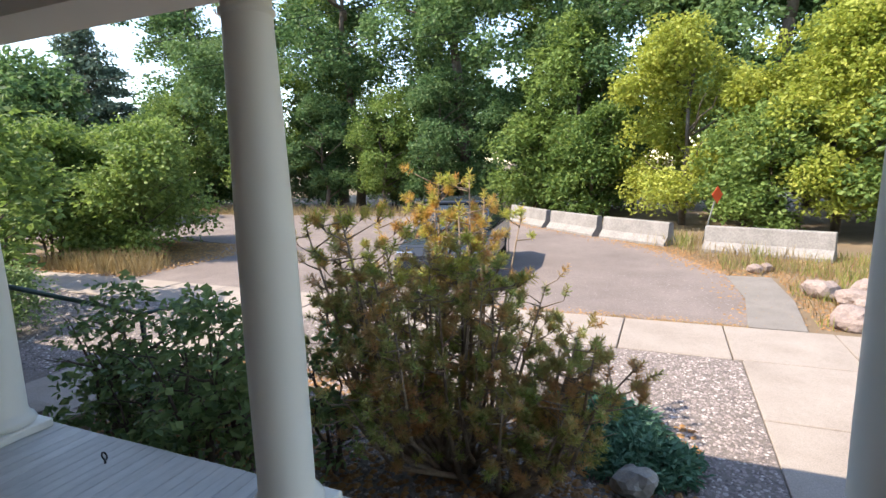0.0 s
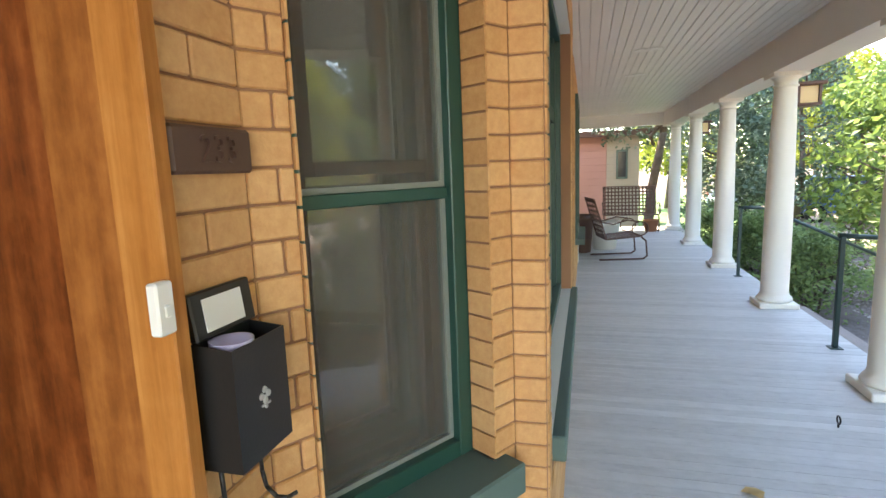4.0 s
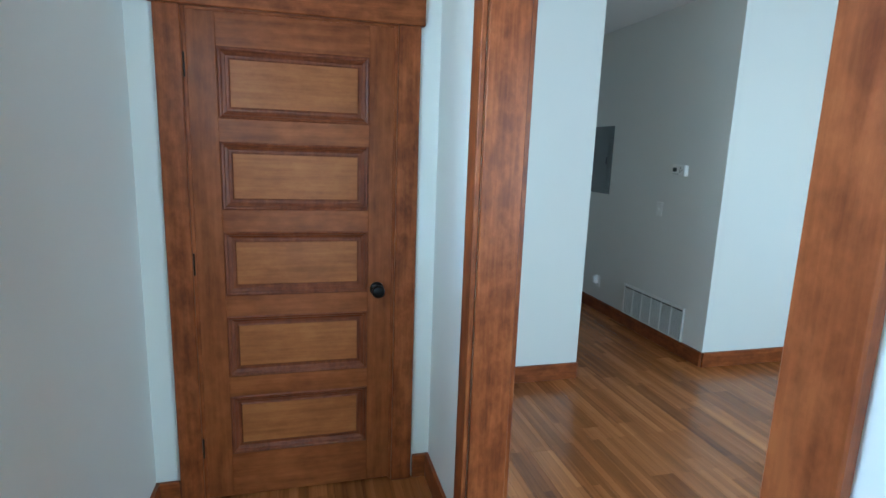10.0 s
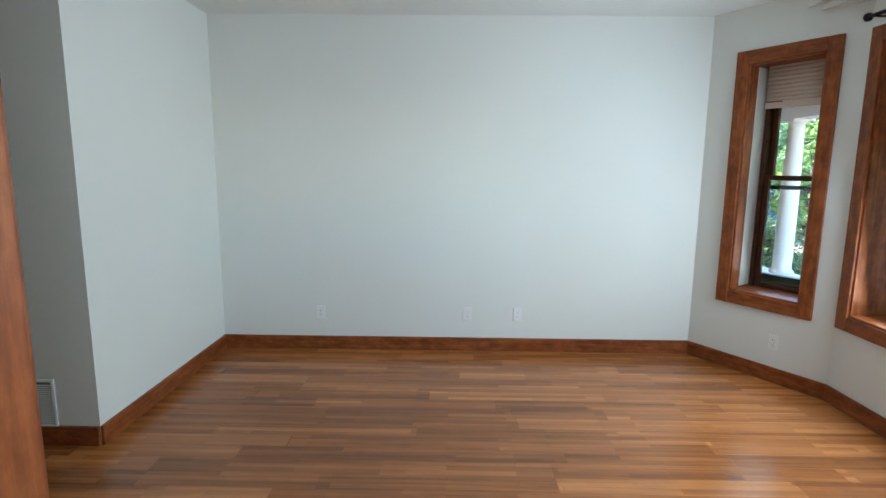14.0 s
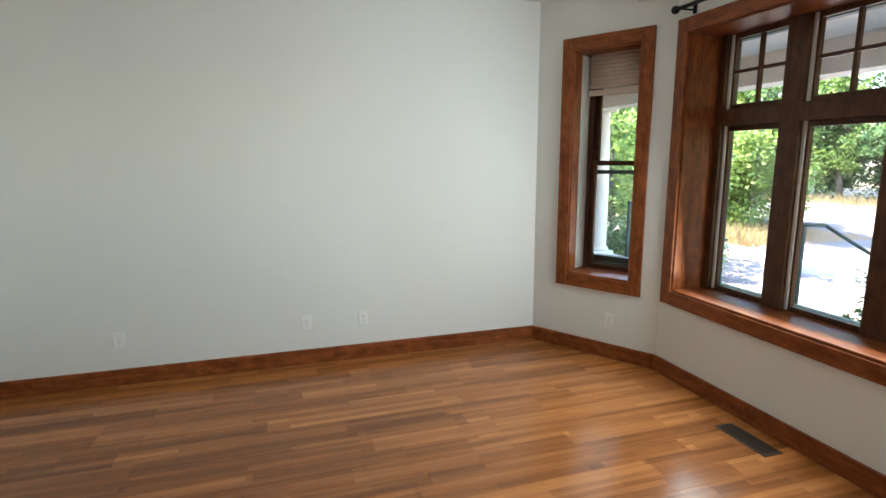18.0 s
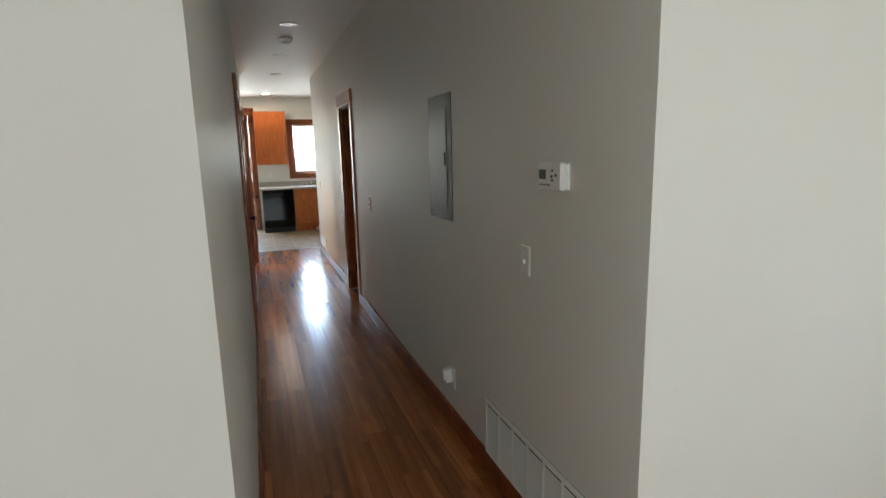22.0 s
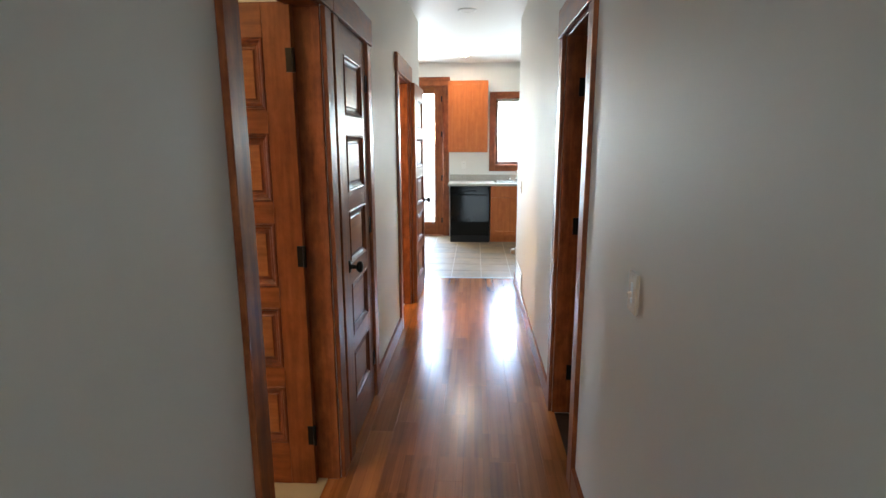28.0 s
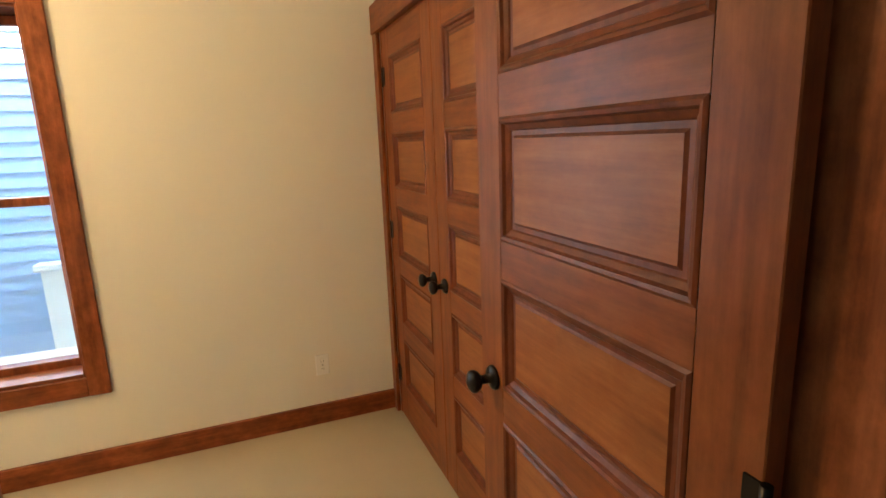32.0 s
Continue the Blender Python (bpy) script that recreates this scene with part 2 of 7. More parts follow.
def thin_glass(name, tint=(0.97, 0.98, 0.97), gloss=0.045):
    """A pane: mostly clear, with a mirror-like gloss on top."""
    m = bpy.data.materials.new(name)
    m.use_nodes = True
    t = m.node_tree
    out = t.nodes["Material Output"]
    t.nodes.remove(t.nodes["Principled BSDF"])
    clear, gl, mx, lw, pw, ad = (t.nodes.new(k) for k in ("ShaderNodeBsdfTransparent", "ShaderNodeBsdfGlossy", "ShaderNodeMixShader", "ShaderNodeLayerWeight", "ShaderNodeMath", "ShaderNodeMath"))
    clear.inputs[0].default_value = (*tint, 1)
    gl.inputs["Roughness"].default_value = 0.01
    lw.inputs[0].default_value = 0.5
    pw.operation, pw.inputs[1].default_value = "POWER", 4.0
    ad.operation, ad.inputs[1].default_value, ad.inputs[2].default_value = "MULTIPLY_ADD", 0.75, gloss
    t.links.new(lw.outputs["Facing"], pw.inputs[0])
    t.links.new(pw.outputs[0], ad.inputs[0])
    t.links.new(ad.outputs[0], mx.inputs[0])
    t.links.new(clear.outputs[0], mx.inputs[1])
    t.links.new(gl.outputs[0], mx.inputs[2])
    t.links.new(mx.outputs[0], out.inputs[0])
    return m


PANE = thin_glass("window_glass")


def emitter(name, colour, strength):
    m = mat(name, (0.9, 0.9, 0.9), 0.5)
    t, b = nodes_of(m)
    b.inputs["Emission Color"].default_value = (*colour, 1)
    b.inputs["Emission Strength"].default_value = strength
    return m


# ---- building helpers ----
def bm_new():
    return bmesh.new()


def box(bm, x0, y0, z0, x1, y1, z1, m=None, bevel=0.0):
    """An upright box between two corners, optionally bevelled, turned by m."""
    x0, x1, y0, y1, z0, z1 = min(x0, x1), max(x0, x1), min(y0, y1), max(y0, y1), min(z0, z1), max(z0, z1)
    made = bmesh.ops.create_cube(bm, size=1.0)["verts"]
    for v in made:
        v.co = Vector((x0 + (v.co.x + 0.5) * (x1 - x0), y0 + (v.co.y + 0.5) * (y1 - y0), z0 + (v.co.z + 0.5) * (z1 - z0)))
    if bevel:
        edges = list({e for v in made for e in v.link_edges})
        made = [v for v in bmesh.ops.bevel(bm, geom=edges, offset=bevel, segments=1, affect="EDGES", clamp_overlap=True)["verts"]] or made
        made = list({v for v in made if v.is_valid})
    if m is not None:
        bmesh.ops.transform(bm, matrix=m, verts=made)
    return made


def lathe(bm, profile, segments=20, m=None, cap=True):
    """A turned body round z from (radius, height) pairs."""
    rings = []
    for r, z in profile:
        rings.append([bm.verts.new((r * math.cos(2 * math.pi * k / segments), r * math.sin(2 * math.pi * k / segments), z)) for k in range(segments)])
    for a, b in zip(rings, rings[1:]):
        for k in range(segments):
            f = bm.faces.new((a[k], a[(k + 1) % segments], b[(k + 1) % segments], b[k]))
            f.smooth = True
    if cap:
        bm.faces.new(rings[0][::-1])
        bm.faces.new(rings[-1])
    verts = [v for r in rings for v in r]
    if m is not None:
        bmesh.ops.transform(bm, matrix=m, verts=verts)
    return verts


def rod(bm, a, b, r, segments=8, r2=None):
    """A round bar from a to b."""
    a, b = Vector(a), Vector(b)
    q = (b - a).to_track_quat("Z", "Y").to_matrix().to_4x4()
    return lathe(bm, [(r, 0), (r if r2 is None else r2, (b - a).length)], segments, Matrix.Translation(a) @ q)


def link(name, bm, material, smooth=False):
    me = bpy.data.meshes.new(name)
    bmesh.ops.recalc_face_normals(bm, faces=bm.faces)
    bm.to_mesh(me)
    bm.free()
    for m in material if isinstance(material, (list, tuple)) else [material]:
        me.materials.append(m)
    if smooth:
        for p in me.polygons:
            p.use_smooth = True
    return new(name, me)


def part(name, bm, material, parent, label="", smooth=False):
    """One mesh as a part under a thing or a part."""
    ob = link(name, bm, material, smooth)
    ob.parent = parent
    if label:
        ob["label"] = label
    return ob


def thing(name, m, label, category, group="", kind=""):
    """An empty at a thing's base, which carries its parts."""
    ob = new(name)
    ob.empty_display_size = 0.1
    ob.matrix_basis = m
    return tagged(ob, label, category, group, kind)


def solid(name, bm, material, label, category="", kind="structure", smooth=False, group=""):
    return tagged(link(name, bm, material, smooth), label, category, group, kind)


def wall_run(bm, a, b, thick, z0, z1, holes=()):
    """A straight wall from a to b (plan); its face lies on that line and its body to the left of it. holes: (from, to, low, high) along it."""
    a, b = Vector((*a, 0)), Vector((*b, 0))
    way = (b - a).normalized()
    m = Matrix.Translation(a) @ Matrix.Rotation(math.atan2(way.y, way.x), 4, "Z")
    length = (b - a).length
    xs = sorted({0.0, length, *(v for h in holes for v in h[:2])})
    for u0, u1 in zip(xs, xs[1:]):
        zs, mid = [(z0, z1)], (u0 + u1) / 2
        for h in holes:
            if h[0] < mid < h[1]:
                zs = [(p, q) for s, e in zs for p, q in ((s, min(e, h[2])), (max(s, h[3]), e)) if q - p > 1e-4]
        for p, q in zs:
            box(bm, u0, 0, p, u1, thick, q, m)
    return m

# ---- the house: plan in metres ----
FLOOR, CEILZ, PORCH, GROUND = 0.0, 2.74, -0.05, -0.75
BASEH = 0.115
EAST, PART_E, PART_W = 0.625, -0.56, -0.705
HALL_E, HALL_W, LIV_W, LIV_S = -1.84, -2.895, -4.53, -5.42
CLOSET_Y, FRONT_IN, FRONT_OUT, BAY_OUT = -4.525, -1.436, -0.91, -0.46
BACK_Y, HALL_END = -16.14, -13.3
BAY_IN = [(LIV_W, -1.436), (-3.635, -0.885), (-1.715, -0.885), (-0.82, -1.436)]
BAY_EX = [(-4.681, -0.91), (-3.97, -0.43), (-1.28, -0.43), (-0.669, -0.91)]
BAY_NOTCH = (-1.28, -0.525)  # where the slanting side meets the flank of the corner pilaster


def mitred(bm, ia, ib, oa, ob, z0, z1, holes=()):
    """A wall between an inner and an outer plan line, with mitred ends; holes are shares of its length and heights."""
    us = sorted({0.0, 1.0, *(v for h in holes for v in h[:2])})
    at = lambda p, q, u: (p[0] + (q[0] - p[0]) * u, p[1] + (q[1] - p[1]) * u)  # noqa: E731
    skew = {v: w for h in holes if len(h) > 4 for v, w in ((h[0], h[4]), (h[1], h[5]))}
    out = lambda u: skew.get(u, u)  # noqa: E731
    for u0, u1 in zip(us, us[1:]):
        zs, mid = [(z0, z1)], (u0 + u1) / 2
        for h in holes:
            if h[0] < mid < h[1]:
                zs = [(p, q) for s, e in zs for p, q in ((s, min(e, h[2])), (max(s, h[3]), e)) if q - p > 1e-4]
        for lo, hi in zs:
            ring = [at(ia, ib, u0), at(ia, ib, u1), at(oa, ob, out(u1)), at(oa, ob, out(u0))]
            low = [bm.verts.new((*p, lo)) for p in ring]
            top = [bm.verts.new((*p, hi)) for p in ring]
            inner = bm.faces.new((low[0], low[1], top[1], top[0]))
            outer = bm.faces.new((low[2], low[3], top[3], top[2]))
            outer.material_index = 1
            for k in (1, 3):
                bm.faces.new((low[k], low[(k + 1) % 4], top[(k + 1) % 4], top[k])).material_index = 1
            bm.faces.new(low[::-1])
            bm.faces.new(top)


MORTAR = paint("sandy_mortar", (0.36, 0.18, 0.1), 0.9, 0.5, 300, 0.3)
TOPZ = 3.0
# front wall of the hallway entry, with the doorway
DOOR_L, DOOR_R, DOOR_T = -0.45, 0.345, 2.12
bm = bm_new()
w = EAST + 0.5 - PART_W
FOYER_IN = -1.39
mitred(bm, (EAST + 0.5, FOYER_IN), (PART_W + 0.001, FOYER_IN), (EAST + 0.5, FRONT_OUT), (-0.669, FRONT_OUT), PORCH - 0.6, TOPZ, [((EAST + 0.5 - DOOR_R - 0.085) / w, (EAST + 0.5 - DOOR_L + 0.047) / w, FLOOR, DOOR_T, (EAST + 0.5 - DOOR_R) / (EAST + 1.169), (EAST + 0.5 - DOOR_L) / (EAST + 1.169))])
solid("wall_north_entry", bm, [WALL, MORTAR], "cream painted wall beside the front doorway", "wall")
bm = bm_new()
mitred(bm, (PART_W, FRONT_IN), BAY_IN[3], (-0.6692, FRONT_OUT), (-0.669, FRONT_OUT), PORCH - 0.6, TOPZ)
solid("wall_north_corner", bm, [WALL, MORTAR], "narrow cream painted wall", "wall")
WIN_LOW, WIN_TOP = 0.617, 2.34
for name, k, holes in (("wall_bay_west", 0, [(0.292, 0.787, WIN_LOW, WIN_TOP, 0.115, 0.75)]), ("wall_bay_middle", 1, [(0.06, 0.93, WIN_LOW, WIN_TOP, 0.1375, 0.9665)]), ("wall_bay_east", 2, [(0.213, 0.708, WIN_LOW, WIN_TOP, 0.126, 0.866)])):
    bm = bm_new()
    mitred(bm, BAY_IN[k], BAY_IN[k + 1], BAY_NOTCH if k == 2 else BAY_EX[k], BAY_EX[k + 1], PORCH - 0.6, TOPZ, holes)
    if k == 1:
        for v in box(bm, -1.31, -0.58, PORCH - 0.6, -1.2805, -0.4305, TOPZ):
            for q in v.link_faces:
                q.material_index = 1
    solid(name, bm, [WALL, MORTAR], "cream painted bay wall with a window", "wall")


def plain_wall(name, a, b, thick, holes=(), z1=TOPZ, material=None, label="cream painted plaster wall"):
    bm = bm_new()
    wall_run(bm, a, b, thick, FLOOR - 0.1, z1, holes)
    bmesh.ops.remove_doubles(bm, verts=bm.verts[:], dist=1e-4)
    return solid(name, bm, material or WALL, label, "wall")


# walls: the line is the seen face, the body lies to its left
plain_wall("wall_east_foyer", (EAST, -4.645), (EAST, FRONT_IN + 0.045), -0.5, [(4.645 - 3.41, 4.645 - 2.45, 1.335, 2.3)])
plain_wall("wall_foyer_closet", (PART_E, CLOSET_Y), (EAST, CLOSET_Y), -0.12, [(PART_E * -1 - 0.384, 0.439 - PART_E, FLOOR - 0.1, 2.048)])
OPEN_N, OPEN_S, OPEN_T = -2.74, -3.93, 2.24
plain_wall("wall_partition", (PART_E, FRONT_IN + 0.04), (PART_E, -5.54), PART_W - PART_E, [(-OPEN_N + FRONT_IN + 0.04, -OPEN_S + FRONT_IN + 0.04, FLOOR - 0.1, OPEN_T)])
plain_wall("wall_living_south_east", (PART_W, LIV_S), (HALL_E, LIV_S), 0.12)
plain_wall("wall_living_south_west", (HALL_W, LIV_S), (LIV_W, LIV_S), 0.12)
plain_wall("wall_living_west", (LIV_W, -5.54), (LIV_W, FRONT_IN), 0.5)
D1, D2, D3, RD, DOORH = (-8.88, -9.67), (-9.88, -10.48), (-11.68, -12.36), (-9.71, -10.34), 2.05
plain_wall("wall_hall_east", (HALL_E, HALL_END), (HALL_E, LIV_S - 0.12), -0.12, [(HALL_END * -1 + d[1], HALL_END * -1 + d[0], FLOOR - 0.1, DOORH) for d in (D1, D2, D3)])
plain_wall("wall_hall_west", (HALL_W, LIV_S - 0.12), (HALL_W, HALL_END + 0.1), -0.12, [(LIV_S - 0.12 - RD[0], LIV_S - 0.12 - RD[1], FLOOR - 0.1, DOORH)])
# bedroom
BED_W, BED_S = HALL_E + 0.12, -9.80
BWIN = (-7.42, -8.32, 0.49, 2.12)
plain_wall("wall_bedroom_east", (EAST, -11.0), (EAST, -4.645), -0.5, [(11.0 + BWIN[1], 11.0 + BWIN[0], BWIN[2], BWIN[3])], material=BEDWALL, label="warm cream bedroom wall")
plain_wall("wall_bedroom_south", (BED_W, BED_S), (EAST, BED_S), -0.08, [(-0.86 - BED_W, 0.56 - BED_W, FLOOR - 0.1, 2.05)], material=BEDWALL, label="warm cream bedroom wall with a closet opening")
plain_wall("wall_bedroom_west", (BED_W + 0.01, -5.54), (BED_W + 0.01, D1[0] + 0.09), 0.005, material=BEDWALL, label="warm cream bedroom wall")
# unseen closet backing, added so that no light leaks in
plain_wall("wall_closet_back", (EAST, -10.5), (BED_W, -10.5), 0.1)
# bathroom behind the third door, kitchen, rear and the dark side room; unseen walls are added to keep light out
plain_wall("wall_bath_north", (BED_W, -11.0), (EAST, -11.0), 0.1)
plain_wall("wall_bath_south", (EAST, HALL_END), (HALL_E, HALL_END), -0.12)
plain_wall("wall_rear_east", (EAST, BACK_Y), (EAST, -11.0), -0.5)
KDOOR, KWIN = (-1.93, -1.13, 2.42), (-3.52, -2.75, 1.15, 2.21)
plain_wall("wall_kitchen_south", (-5.2, BACK_Y), (EAST, BACK_Y), -0.4, [(5.2 + KDOOR[0], 5.2 + KDOOR[1], FLOOR - 0.1, KDOOR[2]), (5.2 + KWIN[0], 5.2 + KWIN[1], KWIN[2], KWIN[3])])
plain_wall("wall_kitchen_north", (-5.2, HALL_END + 0.1), (HALL_W - 0.12, HALL_END + 0.1), 0.1)
plain_wall("wall_west", (-5.2, BACK_Y), (-5.2, -5.54), 0.4)
plain_wall("wall_side_room_south", (-5.2, -11.6), (HALL_W - 0.12, -11.6), 0.1)

bm = bm_new()
box(bm, -5.2, BACK_Y, CEILZ, EAST, FRONT_IN, CEILZ + 0.2)
box(bm, -3.7, FRONT_IN, CEILZ, -1.65, -0.6, CEILZ + 0.2)
box(bm, PART_W, FRONT_IN - 0.01, CEILZ + 0.0005, EAST, FRONT_IN + 0.06, CEILZ + 0.2)
for k in (0, 2):
    a, b = (LIV_W, -3.6) if k == 0 else (-1.75, -0.8)
    box(bm, a, FRONT_IN, CEILZ + 0.001, b, -0.9, CEILZ + 0.2)
solid("ceiling", bm, CEIL, "white textured ceiling", "ceiling")
bm = bm_new()
box(bm, -5.2, BACK_Y, -0.3, EAST, FRONT_IN + 0.02, -0.012)
box(bm, LIV_W, FRONT_IN + 0.02, -0.3, -0.8, -0.7, -0.0121)
solid("floor", bm, mat("subfloor", (0.06, 0.03, 0.015), 0.8), "dark sub-floor under the boards", "floor")

# ---- porch ----
PX0, PX1, PY1 = -13.3, 3.2, 1.85
bm = bm_new()
box(bm, PX0, -1.2, PORCH - 0.2, PX1, PY1 - 0.02, PORCH - 0.012)
box(bm, PX0, PY1 - 0.06, GROUND - 0.1, PX1, PY1 - 0.02, PORCH - 0.02)
solid("porch_base", bm, WHITE, "boarded skirt under the porch floor", "porch")
bm = bm_new()
box(bm, PX0 - 0.2, 1.5, 2.29, PX1, 1.82, 2.62)
box(bm, PX0 - 0.2, -0.95, 2.33, PX0, 1.5, 2.62)
solid("porch_beam", bm, WHITE, "cream painted beam over the porch columns", "beam")
bm = bm_new()
for k in range(30):
    y = -0.95 + k * 0.0825
    box(bm, PX0, y, 2.6, PX1, y + 0.079, 2.64, bevel=0.004)
box(bm, PX0, -1.0, 2.641, PX1, 1.9, 2.7)
solid("porch_ceiling", bm, WHITE, "cream painted beadboard porch ceiling", "ceiling")
# unseen roof slab and upper block, added to cast the house's shadow
bm = bm_new()
box(bm, -14.2, -17.5, 2.75, 3.6, 2.3, 2.95)
box(bm, -10.0, -16.6, 2.95, 2.2, -0.9, 5.6)
solid("house_upper_storey", bm, paint("unseen_mass_paint", (0.5, 0.42, 0.3), 0.7), "unseen roof and upper mass added to cast the house shadow", "house")

# ---- ground ----
def ground_mat(name, colours, scale, fine, rough=0.95, strength=0.6):
    """Ground with patches, grains and per-spot colour."""
    m = mat(name, colours[1], rough)
    t, b = nodes_of(m)
    co = coords(t)
    c = ramp(t, noise_tex(t, co, scale, 6, 0.65), [(0.3, colours[0]), (0.5, colours[1]), (0.7, colours[2])])
    f = noise_tex(t, co, fine, 4, 0.7)
    c = mix(t, c, ramp(t, f, [(0.35, tuple(v * 0.55 for v in colours[1])), (0.65, tuple(min(1, v * 1.45) for v in colours[1]))]), 0.4)
    t.links.new(c, b.inputs["Base Color"])
    bump(t, b, f, strength, 0.02)
    return m


ASPHALT = ground_mat("worn_asphalt", ((0.125, 0.1, 0.094), (0.18, 0.147, 0.138), (0.25, 0.208, 0.195)), 0.8, 34, 0.95, 1.0)
CONCRETE = ground_mat("old_concrete", ((0.22, 0.183, 0.16), (0.285, 0.242, 0.215), (0.34, 0.295, 0.265)), 1.6, 90, 0.88, 0.25)
EARTH = ground_mat("dry_earth", ((0.1, 0.072, 0.045), (0.17, 0.122, 0.078), (0.25, 0.185, 0.12)), 0.9, 40)
LAWN = ground_mat("green_lawn", ((0.06, 0.13, 0.03), (0.1, 0.19, 0.045), (0.15, 0.24, 0.07)), 1.2, 60)
GRAVEL = mat("river_gravel", (0.4, 0.35, 0.32), 0.8)
t_, b_ = nodes_of(GRAVEL)
geo_ = t_.nodes.new("ShaderNodeNewGeometry")
c_ = ramp(t_, geo_.outputs["Random Per Island"], [(0.0, (0.1, 0.083, 0.083)), (0.3, (0.17, 0.142, 0.138)), (0.6, (0.24, 0.197, 0.19)), (0.85, (0.32, 0.27, 0.262)), (1.0, (0.46, 0.42, 0.405))])
t_.links.new(c_, b_.inputs["Base Color"])
GRAVELBED = ground_mat("gravel_bed", ((0.1, 0.082, 0.075), (0.16, 0.135, 0.125), (0.26, 0.225, 0.21)), 14, 45, 0.9, 0.9)
bm = bm_new()
box(bm, -900, -900, GROUND - 0.5, 900, 900, GROUND - 0.03)
solid("ground", bm, EARTH, "dry earth with leaf litter", "ground")


def sheet(name, pts, z, material, label, category, low=0.15, kind="structure"):
    """A flat slab with the plan outline pts, its top at z."""
    bm = bm_new()
    top = [bm.verts.new((*p, z)) for p in pts]
    bot = [bm.verts.new((*p, z - low)) for p in pts]
    bm.faces.new(top)
    bm.faces.new(bot[::-1])
    for k in range(len(pts)):
        bm.faces.new((top[k], bot[k], bot[(k + 1) % len(pts)], top[(k + 1) % len(pts)]))
    return solid(name, bm, material, label, category, kind)


edge = [(1.25, 7.75), (1.42, 9.5), (1.2, 11.4), (0.2, 13.8), (-1.2, 15.6), (-3.2, 17.6), (-5.6, 19.8), (-7.5, 21.2), (-12, 21.6), (-23, 21.4), (-34, 19.0), (-60, 15.0), (-60, 11.0), (-24, 11.6), (-15.5, 13.2), (-12.8, 12.6), (-11.6, 11.0), (-11.4, 9.4), (-12.6, 8.3), (-12.6, 7.75)]
sheet("road", edge, GROUND - 0.01, ASPHALT, "worn grey asphalt turning circle", "road")
sheet("gravel_bed", [(-14, 1.6), (0.94, 1.6), (0.94, 6.44), (-14, 6.44)], GROUND - 0.012, GRAVELBED, "bed of grey river gravel in front of the porch", "gravel")
sheet("lawn", [(-40, -4), (-14.5, -4), (-14.5, 6.3), (-40, 6.3)], GROUND - 0.014, LAWN, "green lawn beside the neighbouring house", "grass")
sheet("concrete_apron", [(1.16, 7.78), (1.85, 7.78), (2.0, 9.4), (1.95, 11.2), (1.2, 11.2), (1.32, 9.4)], GROUND + 0.004, ground_mat("grey_slab", ((0.14, 0.125, 0.115), (0.195, 0.175, 0.162), (0.25, 0.228, 0.21)), 1.5, 60), "cracked grey concrete strip beside the road", "pavement")
pave = new("pavement")
tagged(pave, "sunlit concrete pavement in slabs", "pavement", "", "structure")
x = 3.4
rnd = random.Random(3)
while x > -26:
    w = 1.27
    bm = bm_new()
    box(bm, x - w + 0.008, 6.45, GROUND - 0.12, x - 0.008, 7.75, GROUND + rnd.uniform(-0.004, 0.006), bevel=0.008)
    part("slab", bm, CONCRETE, pave)
    x -= w
bm = bm_new()
box(bm, 3.41, 6.45, GROUND - 0.12, 30, 7.75, GROUND)
part("slab", bm, CONCRETE, pave)
y = 6.44
while y > 2.4:
    bm = bm_new()
    box(bm, 0.95, y - 1.5 + 0.01, GROUND - 0.12, 2.05, y - 0.008, GROUND + rnd.uniform(-0.003, 0.004), bevel=0.008)
    part("slab", bm, CONCRETE, pave)
    y -= 1.5
# stepping walk from the porch steps to the pavement
y = 6.42
while y > 3.2:
    bm = bm_new()
    box(bm, -6.5, y - 1.2, GROUND - 0.12, -5.3, y - 0.012, GROUND + 0.002, bevel=0.008)
    part("slab", bm, CONCRETE, pave)
    y -= 1.2


def pebbles(name, x0, y0, x1, y1, count, size, z, material, label, category, seed, keep=None):
    """Many small rounded stones (or litter) over a rectangle, as one piece of stuff."""
    rg = np.random.RandomState(seed)
    base = np.array([(1, 0, 0), (0.31, 0.95, 0), (-0.81, 0.59, 0), (-0.81, -0.59, 0), (0.31, -0.95, 0), (0.1, 0.1, 1.0)])
    fc = np.array([(0, 1, 5), (1, 2, 5), (2, 3, 5), (3, 4, 5), (4, 0, 5)])
    p = np.c_[rg.uniform(x0, x1, count), rg.uniform(y0, y1, count)]
    if keep:
        p = p[[keep(*q) for q in p]]
    n = len(p)
    s = size * rg.uniform(0.5, 1.3, (n, 1, 1)) * np.array([1, 1, 0.55]) * rg.uniform(0.75, 1.25, (n, 1, 3))
    a = rg.uniform(0, 6.28, n)
    v = base[None] * s
    x, yv = v[..., 0].copy(), v[..., 1].copy()
    v[..., 0], v[..., 1] = x * np.cos(a)[:, None] - yv * np.sin(a)[:, None], x * np.sin(a)[:, None] + yv * np.cos(a)[:, None]
    v += np.c_[p, np.full(n, z)][:, None]
    f = (fc[None] + (np.arange(n) * 6)[:, None, None]).reshape(-1, 3)
    me = bpy.data.meshes.new(name)
    me.from_pydata(v.reshape(-1, 3).tolist(), [], f.tolist())
    me.materials.append(material)
    for q in me.polygons:
        q.use_smooth = False
    return tagged(new(name, me), label, category, "", "stuff")


pebbles("gravel", -3.2, 2.4, 0.93, 6.43, 30000, 0.018, GROUND - 0.014, GRAVEL, "grey and pink river gravel beside the walk", "gravel", 21)
pebbles("far_gravel", -13, 3.5, -3.2, 6.43, 15000, 0.026, GROUND - 0.014, GRAVEL, "grey river gravel under the shrubs", "gravel", 22)


